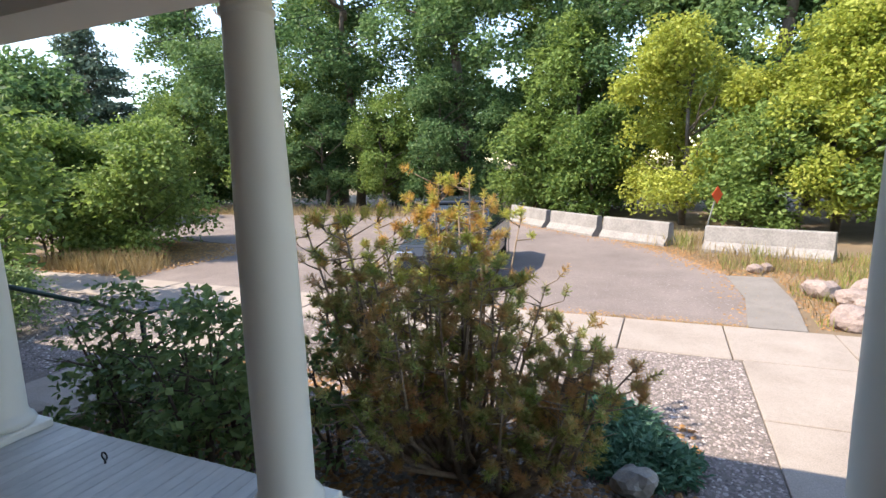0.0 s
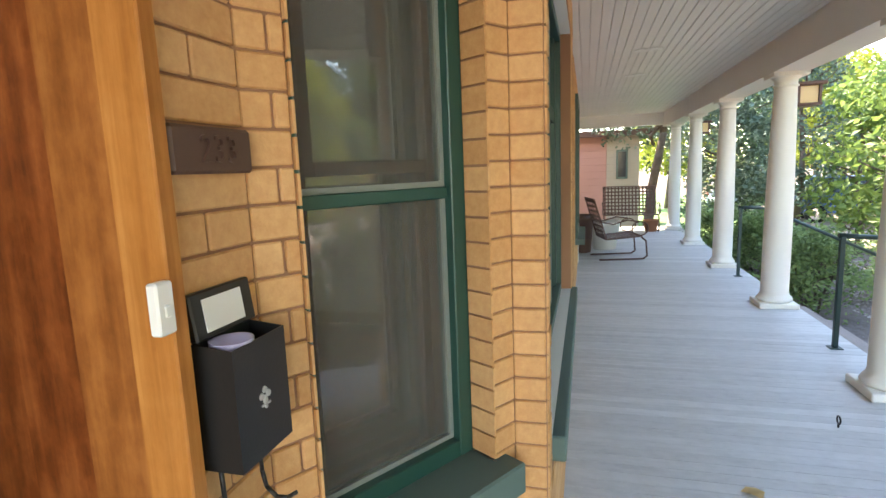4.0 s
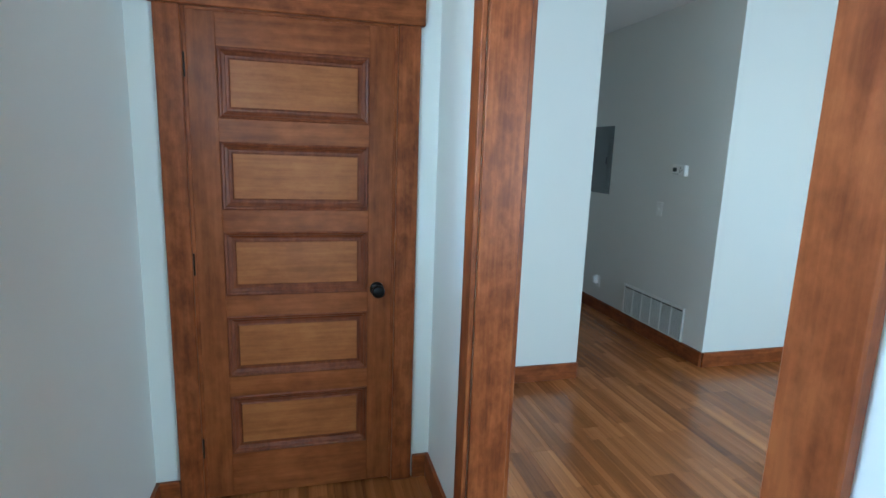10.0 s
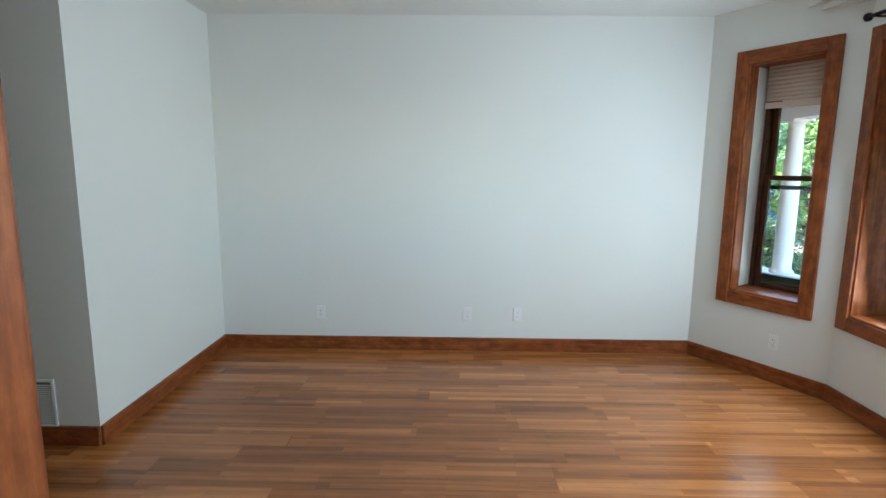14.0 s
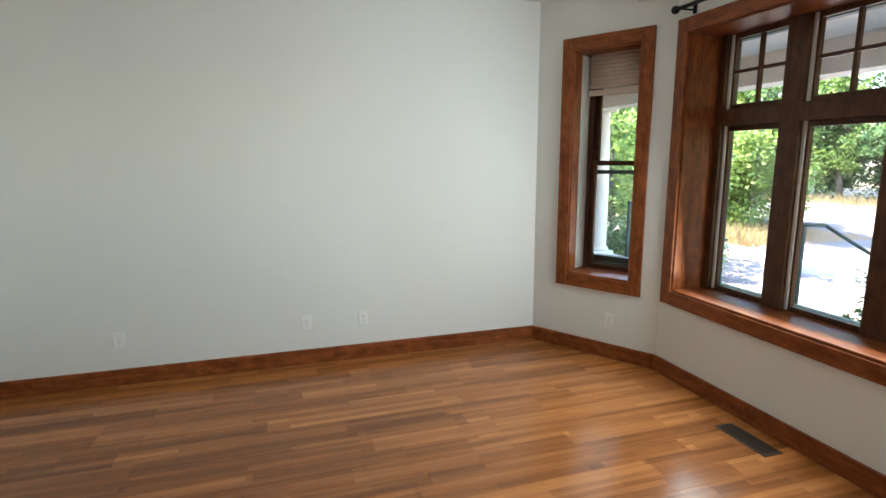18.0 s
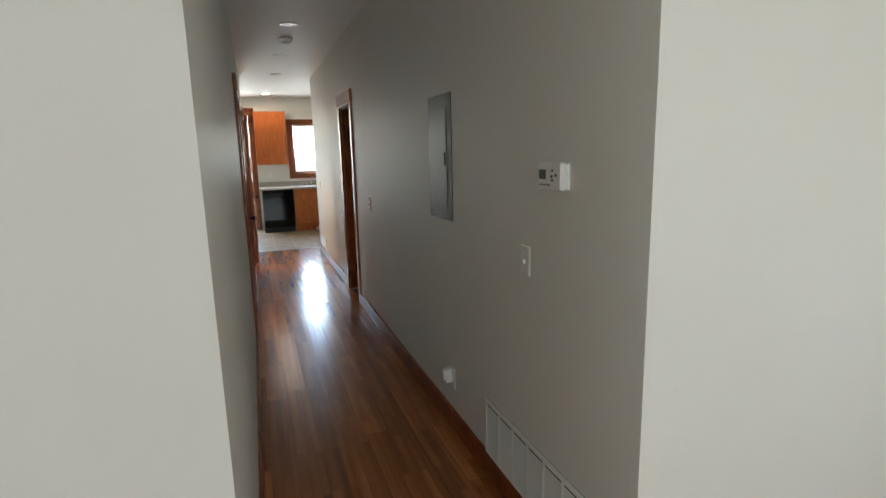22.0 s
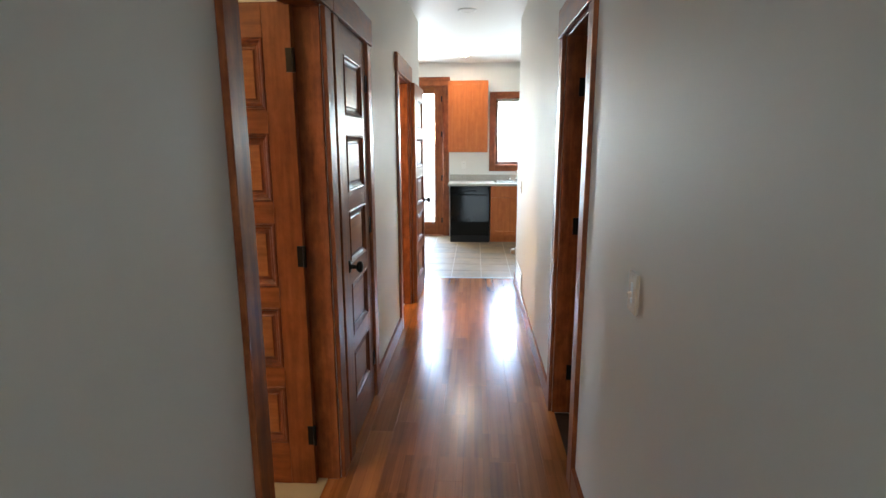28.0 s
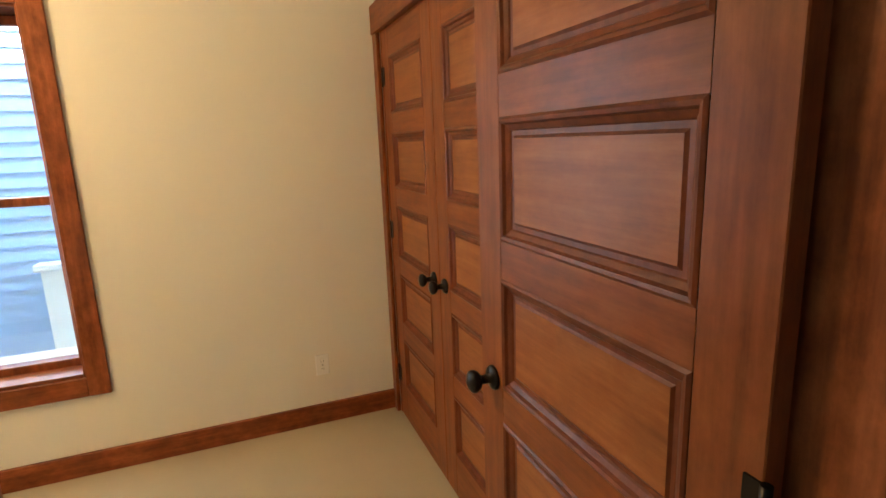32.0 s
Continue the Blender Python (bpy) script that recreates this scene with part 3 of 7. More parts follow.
# ---- porch columns ----
def column(x):
    c = thing("porch_column", pose(x, 1.66, PORCH), "cream painted round wooden porch column", "column", "porch columns")
    bm = bm_new()
    box(bm, -0.18, -0.18, 0, 0.18, 0.18, 0.055, bevel=0.008)
    part("plinth", bm, WHITE, c)
    bm = bm_new()
    lathe(bm, [(0.155, 0.055), (0.168, 0.075), (0.158, 0.1), (0.14, 0.115), (0.128, 0.15), (0.128, 0.8), (0.122, 1.3), (0.11, 1.8), (0.1, 2.2), (0.1, 2.205), (0.112, 2.212), (0.112, 2.225), (0.1, 2.232), (0.1, 2.27), (0.13, 2.3), (0.13, 2.301)], 28)
    part("shaft", bm, WHITE, c)
    bm = bm_new()
    box(bm, -0.155, -0.155, 2.3, 0.155, 0.155, 2.34, bevel=0.004)
    part("capital", bm, WHITE, c)
    return c


col = column(0.745)
for k in range(1, 7):
    copy_thing(col, pose(0.745 - 2.22 * k, 1.66, PORCH))

# ---- woodwork: baseboards and casings ----
def run_frame(a, b):
    """A local frame: x along the run from a to b in plan, y to its left, z up."""
    a, b = Vector((*a, 0)), Vector((*b, 0))
    d = b - a
    return Matrix.Translation(a) @ Matrix.Rotation(math.atan2(d.y, d.x), 4, "Z"), d.length


def baseboard(a, b):
    """A stained board along a wall; the room lies to the right of a to b."""
    m, n = run_frame(a, b)
    bm = bm_new()
    box(bm, 0, -0.018, 0, n, 0.002, BASEH, bevel=0.003)
    ob = solid("baseboard", bm, TRIM_H, "reddish-brown stained wooden baseboard", "baseboard")
    ob.matrix_basis = m
    return ob


for a, b in (
    ((LIV_W, LIV_S), (LIV_W, -1.436)), (BAY_IN[0], BAY_IN[1]), (BAY_IN[1], BAY_IN[2]), (BAY_IN[2], BAY_IN[3]), (BAY_IN[3], (PART_W, FRONT_IN)),
    ((PART_W, FRONT_IN), (PART_W, OPEN_N + 0.09)), ((PART_W, OPEN_S - 0.09), (PART_W, LIV_S)), ((PART_W, LIV_S), (HALL_E, LIV_S)), ((HALL_W, LIV_S), (LIV_W, LIV_S)),
    ((PART_E, OPEN_N + 0.09), (PART_E, FRONT_IN)), ((PART_E, CLOSET_Y), (PART_E, OPEN_S - 0.09)), ((PART_E + 0.08, CLOSET_Y), (PART_E, CLOSET_Y)), ((EAST, CLOSET_Y), (0.53, CLOSET_Y)),
    ((EAST, FRONT_IN), (EAST, CLOSET_Y)), ((HALL_E, LIV_S), (HALL_E, D1[0] + 0.085)), ((HALL_E, D2[1] - 0.09), (HALL_E, D3[0] + 0.085)), ((HALL_E, D3[1] - 0.085), (HALL_E, HALL_END)),
    ((HALL_W, HALL_END + 0.1), (HALL_W, RD[1] - 0.085)), ((HALL_W, RD[0] + 0.085), (HALL_W, LIV_S)),
    ((EAST, -5.6), (EAST, BED_S)), ((BED_W + 0.015, D1[0] + 0.09), (BED_W + 0.015, -5.6)),
):
    baseboard(a, b)


# door wood darkened for the panel borders: recess shade put into the colour
BORDER_SHADE = wood("dark_stained_moulding", (0.085, 0.022, 0.009), (0.15, 0.04, 0.015), (0.22, 0.062, 0.022))


def bar(name, parent, x0, y0, z0, x1, y1, z1, material, bevel=0.003, label=""):
    bm = bm_new()
    box(bm, x0, y0, z0, x1, y1, z1, bevel=bevel)
    return part(name, bm, material, parent, label)


def casing(owner, w, h, y, out, left=True, right=True, legs=0.0):
    """Flat side casings and a taller overhanging head on the wall face y; out is +1 or -1, the side that it stands proud."""
    y1 = y + 0.02 * out
    if left:
        bar("side_casing", owner, -0.088, y, legs, 0.004, y1, h - 0.008, TRIM)
    if right:
        bar("side_casing", owner, w - 0.004, y, legs, w + 0.088, y1, h - 0.008, TRIM)
    bar("head_casing", owner, -0.104 if left else 0, y, h - 0.008, w + 0.104 if right else w, y + 0.027 * out, h + 0.128, TRIM_H)


def jambs(owner, w, h, t, sill=None):
    """The lining of an opening, 18 mm boards within it."""
    bar("jamb", owner, -0.001, 0.001, 0, 0.018, t - 0.001, h, TRIM)
    bar("jamb", owner, w - 0.018, 0.001, 0, w + 0.001, t - 0.001, h, TRIM)
    bar("head_jamb", owner, 0.018, 0.001, h - 0.018, w - 0.018, t - 0.001, h + 0.001, TRIM_H)


def panel_mesh(w, h, t):
    """A flat panel behind a moulded border, both faces; local x across, z up, centred on y = 0. The border is material 1."""
    bm = bm_new()
    steps = [(0.0, t * 0.5), (0.006, t * 0.5 + 0.0035), (0.013, t * 0.5 + 0.001), (0.017, t * 0.5 - 0.006), (0.027, t * 0.5 - 0.011), (0.03, t * 0.5 - 0.0145), (0.04, t * 0.5 - 0.0145), (0.046, t * 0.5 - 0.011)]
    for s in (1, -1):
        rings = [[bm.verts.new((x, s * y, z)) for x, z in ((i, i), (w - i, i), (w - i, h - i), (i, h - i))] for i, y in steps]
        for a, b in zip(rings, rings[1:]):
            for k in range(4):
                bm.faces.new((a[k], a[(k + 1) % 4], b[(k + 1) % 4], b[k])).material_index = 1
        bm.faces.new(rings[-1])
    return bm


def deep_panel(w, h, t):
    """A tall sunk panel with a broad sloping border, both faces."""
    bm = bm_new()
    for s in (1, -1):
        rings = [[bm.verts.new((x, s * y, z)) for x, z in ((i, i), (w - i, i), (w - i, h - i), (i, h - i))] for i, y in ((0.0, t * 0.5), (0.004, t * 0.5 - 0.004), (0.03, t * 0.5 - 0.015), (0.034, t * 0.5 - 0.012))]
        for a, b in zip(rings, rings[1:]):
            for k in range(4):
                bm.faces.new((a[k], a[(k + 1) % 4], b[(k + 1) % 4], b[k]))
        bm.faces.new(rings[-1])
    return bm


def knob_parts(owner, x, z, y_faces, material=None):
    """A round rose, a neck and a turned knob on each named face (y, direction)."""
    material = material or BRONZE
    for y, s in y_faces:
        m = Matrix.Translation((x, y, z)) @ Matrix.Rotation(radians(-90 * s), 4, "X")
        bm = bm_new()
        lathe(bm, [(0.031, 0), (0.031, 0.005), (0.026, 0.01), (0.012, 0.012), (0.0105, 0.034), (0.014, 0.038), (0.024, 0.044), (0.0285, 0.054), (0.027, 0.062), (0.018, 0.068), (0.004, 0.07)], 20, m)
        part("door_knob", bm, material, owner, "dark oil-rubbed bronze knob")


def hinge_parts(owner, x, y, heights, side=1, plate=0.03):
    for z in heights:
        bm = bm_new()
        lathe(bm, [(0.0075, -0.045), (0.0075, 0.045)], 10, Matrix.Translation((x, y, z)))
        box(bm, x, y - 0.002, z - 0.044, x + plate * side, y + 0.002, z + 0.044)
        part("hinge", bm, BRONZE, owner, "dark bronze butt hinge")


def leaf(owner, w, h, t=0.035, stile=0.112, panels=5, knob_x=None, knob_faces=(1, -1), bottom=0.2, top=0.125, rail=0.088):
    """A five-panel fir door leaf in the x-z plane, from x = 0 to w, centred on y = 0."""
    y = t / 2
    bar("stile", owner, 0, -y, 0.008, stile, y, h, DOORWOOD, 0.002)
    bar("stile", owner, w - stile, -y, 0.008, w, y, h, DOORWOOD, 0.002)
    ph = (h - 0.008 - bottom - top - rail * (panels - 1)) / panels
    z = 0.008
    zs = []
    for k in range(panels + 1):
        hh = bottom if k == 0 else top if k == panels else rail
        bar("rail", owner, stile, -y + 0.0004, z, w - stile, y - 0.0004, z + hh, DOORWOOD_H, 0.0)
        z += hh
        if k < panels:
            zs.append(z)
            z += ph
    for z in zs:
        p = part("panel", panel_mesh(w - 2 * stile, ph, t), [PANELWOOD, BORDER_SHADE], owner)
        p.location = (stile, 0, z)
    if knob_x is not None:
        knob_parts(owner, knob_x, 0.935, [(s * y, s) for s in knob_faces])


def door_frame(name, a, b, h, t, label, far_casing=True):
    """Lining and casings of a doorway from a to b in plan (its room to the right), in a wall of thickness t to the left."""
    m, w = run_frame(a, b)
    d = thing(name, m, label, "door", kind="structure")
    jambs(d, w, h, t)
    casing(d, w, h, 0, -1)
    if far_casing:
        casing(d, w, h, t, 1)
    return d, w


# closet door in the foyer: closed
d, w = door_frame("door_1", (0.439, CLOSET_Y), (-0.384, CLOSET_Y), 2.048, 0.12, "closed dark-stained five-panel closet door with a bronze knob", False)


# leaves are laid directly as children of the doorway, turned where they stand open
def place_leaf(owner, m, w, h, knob_x, faces, hinge_x, hinge_y, t=0.035, plate=0.03):
    before = set(owner.children)
    leaf(owner, w, h, t, knob_x=knob_x, knob_faces=faces)
    hinge_parts(owner, hinge_x, hinge_y, (0.25, 1.06, 1.83), 1 if hinge_x < w / 2 else -1, plate)
    for o in owner.children:
        if o not in before:
            o.matrix_basis = m @ o.matrix_basis


place_leaf(d, Matrix.Translation((0.008, 0.022, 0)), 0.807, 2.032, 0.735, (-1,), -0.004, -0.0175, plate=0.004)

# cased opening between foyer and living room
d, w = door_frame("door_2", (PART_E, OPEN_S), (PART_E, OPEN_N), OPEN_T, PART_E - PART_W, "stained wood cased opening between foyer and living room")

# bedroom doorway, leaf swung open into the room
d, w = door_frame("door_3", (HALL_E, D1[0]), (HALL_E, D1[1]), 2.05, 0.12, "stained five-panel bedroom door standing open")
LW = 0.77
place_leaf(d, Matrix.Translation((w - 0.02, 0.098, 0)) @ Matrix.Rotation(radians(90), 4, "Z") @ Matrix.Translation((0, 0.03, 0)), LW, 2.04, LW - 0.065, (1, -1), -0.006, 0.02)
# linen closet door: closed, hinged at its far side
d, w = door_frame("door_4", (HALL_E, D2[0]), (HALL_E, D2[1]), 2.05, 0.12, "narrow closed five-panel linen closet door with a bronze knob", False)
place_leaf(d, Matrix.Translation((0.006, 0.014, 0)), w - 0.012, 2.04, 0.065, (-1,), w - 0.008, -0.02)
# bathroom doorway, leaf folded right back against the hallway wall
d, w = door_frame("door_5", (HALL_E, D3[0]), (HALL_E, D3[1]), 2.05, 0.12, "stained five-panel bathroom door folded back against the wall")
place_leaf(d, Matrix.Translation((w + 0.004, -0.042, 0)) @ Matrix.Rotation(radians(-1), 4, "Z"), w - 0.01, 2.04, w - 0.075, (-1,), 0.0, 0.03)
# doorway on the other side of the hallway, dark inside, leaf swung in
d, w = door_frame("door_6", (HALL_W, RD[1]), (HALL_W, RD[0]), 2.05, 0.12, "stained wood doorway to a dark side room")
place_leaf(d, Matrix.Translation((0.02, 0.13, 0)) @ Matrix.Rotation(radians(88), 4, "Z"), w - 0.02, 2.04, w - 0.085, (1, -1), -0.006, 0.02)

for z in (0.25, 1.08, 1.79):
    bar("hinge", d, 0.0195, 0.07, z - 0.045, 0.0235, 0.108, z + 0.045, BRONZE, 0.001)

# bedroom closet: a pair of closed leaves
d, w = door_frame("door_7", (0.56, BED_S), (-0.86, BED_S), 2.05, 0.08, "pair of closed stained five-panel closet doors with bronze knobs", False)
for m, kx, hx in ((Matrix.Translation((0.02, 0.02, 0)), w / 2 - 0.085, -0.004), (Matrix.Translation((w / 2 + 0.002, 0.02, 0)), 0.06, w / 2 - 0.022 + 0.004)):
    place_leaf(d, m, w / 2 - 0.022, 2.04, kx, (-1,), hx, -0.018)

JAMBWOOD = wood("stained_alder_jamb", (0.17, 0.052, 0.013), (0.3, 0.1, 0.026), (0.43, 0.16, 0.045))
# ---- front door: deep jamb and craftsman leaf, open inward ----
m, w = run_frame((DOOR_L, FRONT_OUT), (DOOR_R, FRONT_OUT))
fd = thing("door_8", Matrix.Translation((DOOR_L, FRONT_OUT, 0)), "open fir craftsman front door with leaded glass and dentil shelf", "door", kind="structure")
W, T = DOOR_R - DOOR_L, FRONT_OUT - FOYER_IN
for x, s in ((0.0, 1), (W, -1)):
    # boards of the deep jamb, one behind the other, and the outer brick mould
    bar("brick_mould", fd, x - 0.019 * s, 0.03, PORCH, x + 0.012 * s, -0.05, DOOR_T, FIR)
    bar("outer_jamb", fd, x - 0.006 * s, -0.05, FLOOR, x + 0.004 * s, -0.165, DOOR_T, JAMBWOOD)
    if s > 0:
        bar("jamb", fd, x - 0.02, -0.165, FLOOR, x - 0.004, -0.3, DOOR_T, TRIM)
        bar("door_stop", fd, x - 0.035, -0.3, FLOOR, x - 0.02, -0.435, DOOR_T, TRIM)
        bar("weatherstrip", fd, x - 0.06, -0.435, FLOOR, x - 0.026, -0.445, DOOR_T, BLACK)
    else:
        bar("jamb", fd, x + 0.001, -0.165, FLOOR, x - 0.012, -0.3, DOOR_T, TRIM)
        bar("weatherstrip", fd, x + 0.001, -0.3, FLOOR, x - 0.014, -0.312, DOOR_T, STEEL)
    off = -0.05 if s > 0 else 0.07
    y_in = -0.447 if s > 0 else -0.312
    bar("inner_jamb", fd, x + off - 0.012 * s, y_in, FLOOR, x + off, -T - 0.002, DOOR_T, TRIM)
    bar("inner_casing", fd, x + off - (0.03 if s > 0 else -0.07), -T, FLOOR, x + off - 0.002 * s, -T - 0.016, DOOR_T + 0.01, TRIM)
bar("head_jamb", fd, 0.03, 0.03, DOOR_T - 0.03, W - 0.03, -T, DOOR_T + 0.002, FIR_H)
bar("head_casing", fd, -0.105, -T, DOOR_T + 0.01, W + 0.105, -T - 0.028, DOOR_T + 0.13, TRIM_H)
bar("threshold", fd, 0.0, 0.06, PORCH - 0.001, W, -T - 0.06, 0.012, BRONZE)
for z, hh in ((1.06, 0.045), (0.92, 0.035)):
    bar("strike_plate", fd, -0.05, -0.452, z - hh, -0.0465, -0.476, z + hh, BRONZE)

def art_glass(name, colour, clear):
    """Rippled leaded glass: partly clear, partly milky."""
    m = mat(name, colour, 0.12)
    t, b = nodes_of(m)
    b.inputs["Transmission Weight"].default_value = clear
    bump(t, b, noise_tex(t, coords(t, (1, 1, 1), False), 70, 3), 0.5, 0.01)
    return m


GLASSES = [art_glass("leaded_glass_%s" % n, c, k) for n, c, k in (("clear", (0.62, 0.66, 0.58), 0.45), ("amber", (0.2, 0.06, 0.035), 0.3), ("green", (0.1, 0.19, 0.14), 0.3))]
DL = 0.88
hold = Matrix.Translation((0.335 - DOOR_L, -1.335 - FRONT_OUT, 0)) @ Matrix.Rotation(radians(91.1), 4, "Z") @ Matrix.Translation((-DL, 0, 0))  # the hinge is at x = DL, the outer face at +y
before = set(fd.children)
yo, yi = 0.0225, -0.0225  # outer face towards +y when the leaf runs along local x from its hinge
S = 0.14
bar("stile", fd, 0, yi, 0.01, S, yo, 2.06, FIR)
bar("stile", fd, DL - S, yi, 0.01, DL, yo, 2.06, FIR)
PANEL_T, LITE_B, LITE_T = 1.345, 1.495, 1.96
for z0, z1 in ((0.01, 0.24), (PANEL_T, LITE_B), (LITE_T, 2.06)):
    bar("rail", fd, S, yi + 0.0004, z0, DL - S, yo - 0.0004, z1, FIR_H, 0.0)
pw, gap = 0.125, (DL - 2 * S - 3 * 0.125) / 2
for k in range(3):
    x0 = S + k * (pw + gap)
    p = part("panel", deep_panel(pw, PANEL_T - 0.24, 0.045), [FIR, FIR], fd)
    p.location = (x0, 0, 0.24)
    if k < 2:
        bar("muntin", fd, x0 + pw, yi + 0.0006, 0.24, x0 + pw + gap, yo - 0.0006, PANEL_T, FIR, 0.0)
bar("dentil_shelf", fd, 0.055, yo, 1.43, DL - 0.09, yo + 0.065, 1.463, FIR_H, 0.003)
bar("shelf_bed_mould", fd, S * 0.8, yo, 1.463, DL - S * 0.8, yo + 0.012, 1.474, FIR_H, 0.003)
for k in range(4):
    x = DL - 0.135 - k * 0.178
    bar("dentil_block", fd, x, yo, 1.403, x + 0.048, yo + 0.045, 1.4298, FIR, 0.003)
B = 0.036
for x0, z0, x1, z1 in ((S, LITE_B, S + B, LITE_T), (DL - S - B, LITE_B, DL - S, LITE_T), (S + B, LITE_B, DL - S - B, LITE_B + B), (S + B, LITE_T - B, DL - S - B, LITE_T)):
    bar("glazing_bead", fd, x0, yi - 0.004, z0, x1, yo + 0.008, z1, FIR, 0.006)
# leaded rows from the sill up: green strip, red band with pale squares, tall clear panes, small squares, clear panes
gx0, gx1, gz0, gz1 = S + B, DL - S - B, LITE_B + B, LITE_T - B
GW = gx1 - gx0
rows_z = [gz0, gz0 + 0.03, gz0 + 0.078, gz0 + 0.15, gz0 + 0.195, gz1]
row_cuts = [(0, 0.2, 0.42, 0.66, 0.86, 1), (0, 0.15, 0.24, 0.48, 0.56, 0.76, 0.84, 1), (0, 0.2, 0.42, 0.6, 0.72, 1), (0, 0.1, 0.2, 0.32, 0.42, 0.58, 0.72, 0.86, 1), (0, 0.2, 0.42, 0.6, 0.72, 1)]
LEAD = mat("lead_came", (0.03, 0.03, 0.032), 0.5, 0.5)
for j, cuts in enumerate(row_cuts):
    z0, z1 = rows_z[j], rows_z[j + 1]
    xs = [gx1 - GW * c for c in cuts]
    for i, (xb, xa) in enumerate(zip(xs, xs[1:])):
        bm = bm_new()
        box(bm, xa + 0.003, -0.002, z0 + 0.003, xb - 0.003, 0.002, z1 - 0.003)
        g_mat = GLASSES[2] if j == 0 else (GLASSES[1] if i % 2 == 0 else GLASSES[0]) if j == 1 else GLASSES[0]
        part("glass_piece", bm, g_mat, fd)
    for x in xs[1:-1]:
        bar("lead_came", fd, x - 0.004, -0.004, z0, x + 0.004, 0.004, z1, LEAD, 0)
for z in rows_z:
    bar("lead_came", fd, gx0, -0.0042, z - 0.004, gx1, 0.0042, z + 0.004, LEAD, 0)
knob_parts(fd, 0.09, 0.919, [(yo, 1), (yi, -1)])
bm = bm_new()
lathe(bm, [(0.03, 0), (0.03, 0.008), (0.026, 0.022), (0.018, 0.026), (0.004, 0.027)], 20, Matrix.Translation((0.09, yo, 1.06)) @ Matrix.Rotation(radians(-90), 4, "X"))
part("deadbolt", bm, BRONZE, fd, "dark bronze deadbolt cylinder")
bar("edge_strip", fd, DL, yi + 0.004, 0.01, DL + 0.004, yo - 0.004, 2.06, TRIM, 0)
hinge_parts(fd, DL + 0.006, yi - 0.004, (0.25, 1.05, 1.85), -1)
for o in fd.children:
    if o not in before:
        o.matrix_basis = hold @ o.matrix_basis


# ---- windows ----
SHADE = mat("honeycomb_shade_fabric", (0.62, 0.5, 0.4), 0.9)


def pane(name, owner, x0, z0, x1, z1, y, material=None):
    bm = bm_new()
    box(bm, x0, y - 0.002, z0, x1, y + 0.002, z1)
    p = part(name, bm, material or PANE, owner)
    p.visible_shadow = False
    return p


def window_box(name, m, w, z0, z1, depth, label, extra=0.0, sill_proud=0.012):
    """Deep wooden window lining: local x along the wall, y outward, z up; picture-frame casing on the room side."""
    d = thing(name, m, label, "window", kind="structure")
    bar("lining", d, -0.001, -0.004, z0, 0.016, depth, z1, TRIM)
    bar("lining", d, w - 0.016, -0.004, z0, w + 0.001, depth, z1, TRIM)
    bar("head_lining", d, 0.016, -0.004, z1 - 0.016, w - 0.016, depth, z1 + 0.001, TRIM_H)
    bar("window_sill", d, 0.016, -sill_proud, z0 - 0.001, w - 0.016, depth, z0 + 0.022, TRIM_H)
    c = 0.088
    bar("side_casing", d, -c, -0.022, z0 - c, 0.004, -0.001, z1 + c, TRIM)
    bar("side_casing", d, w - 0.004, -0.022, z0 - c, w + c, -0.001, z1 + c, TRIM)
    bar("head_casing", d, 0.004, -0.022, z1 - 0.004, w - 0.004, -0.001, z1 + c, TRIM_H)
    bar("apron_casing", d, 0.004, -0.022, z0 - c, w - 0.004, -0.001, z0 + 0.004, TRIM_H)
    return d


SASH = wood("dark_stained_sash", (0.04, 0.016, 0.008), (0.075, 0.03, 0.014), (0.12, 0.05, 0.024))
VINYL = mat("pale_window_liner", (0.55, 0.52, 0.47), 0.4)


def sash(owner, x0, z0, x1, z1, y, bars=(0, 0), material=None, border=0.04, glazing=None):
    """A sash frame with its glass, and muntins that split it into columns and rows."""
    mtl = material or SASH
    t = 0.018
    bar("sash_stile", owner, x0, y - t, z0, x0 + border, y + t, z1, mtl)
    bar("sash_stile", owner, x1 - border, y - t, z0, x1, y + t, z1, mtl)
    bar("sash_rail", owner, x0 + border, y - t, z0, x1 - border, y + t, z0 + border, mtl)
    bar("sash_rail", owner, x0 + border, y - t, z1 - border, x1 - border, y + t, z1, mtl)
    nx, nz = bars
    for k in range(nx):
        x = x0 + border + (x1 - x0 - 2 * border) * (k + 1) / (nx + 1)
        bar("muntin", owner, x - 0.01, y - 0.012, z0 + border, x + 0.01, y + 0.012, z1 - border, mtl, 0)
    for k in range(nz):
        z = z0 + border + (z1 - z0 - 2 * border) * (k + 1) / (nz + 1)
        bar("muntin", owner, x0 + border, y - 0.0125, z - 0.01, x1 - border, y + 0.0125, z + 0.01, mtl, 0)
    pane("pane", owner, x0 + border, z0 + border, x1 - border, z1 - border, y, glazing)


def outer_frame(owner, x0, x1, z0, z1, y, material, t=0.07):
    """The painted frame that shows outside."""
    bar("outside_frame", owner, x0, y, z0, x0 + 0.05, y + t, z1, material)
    bar("outside_frame", owner, x1 - 0.05, y, z0, x1, y + t, z1, material)
    bar("outside_frame", owner, x0 + 0.05, y, z1 - 0.05, x1 - 0.05, y + t, z1, material)
    bar("outside_frame", owner, x0 + 0.05, y, z0, x1 - 0.05, y + t, z0 + 0.05, material)


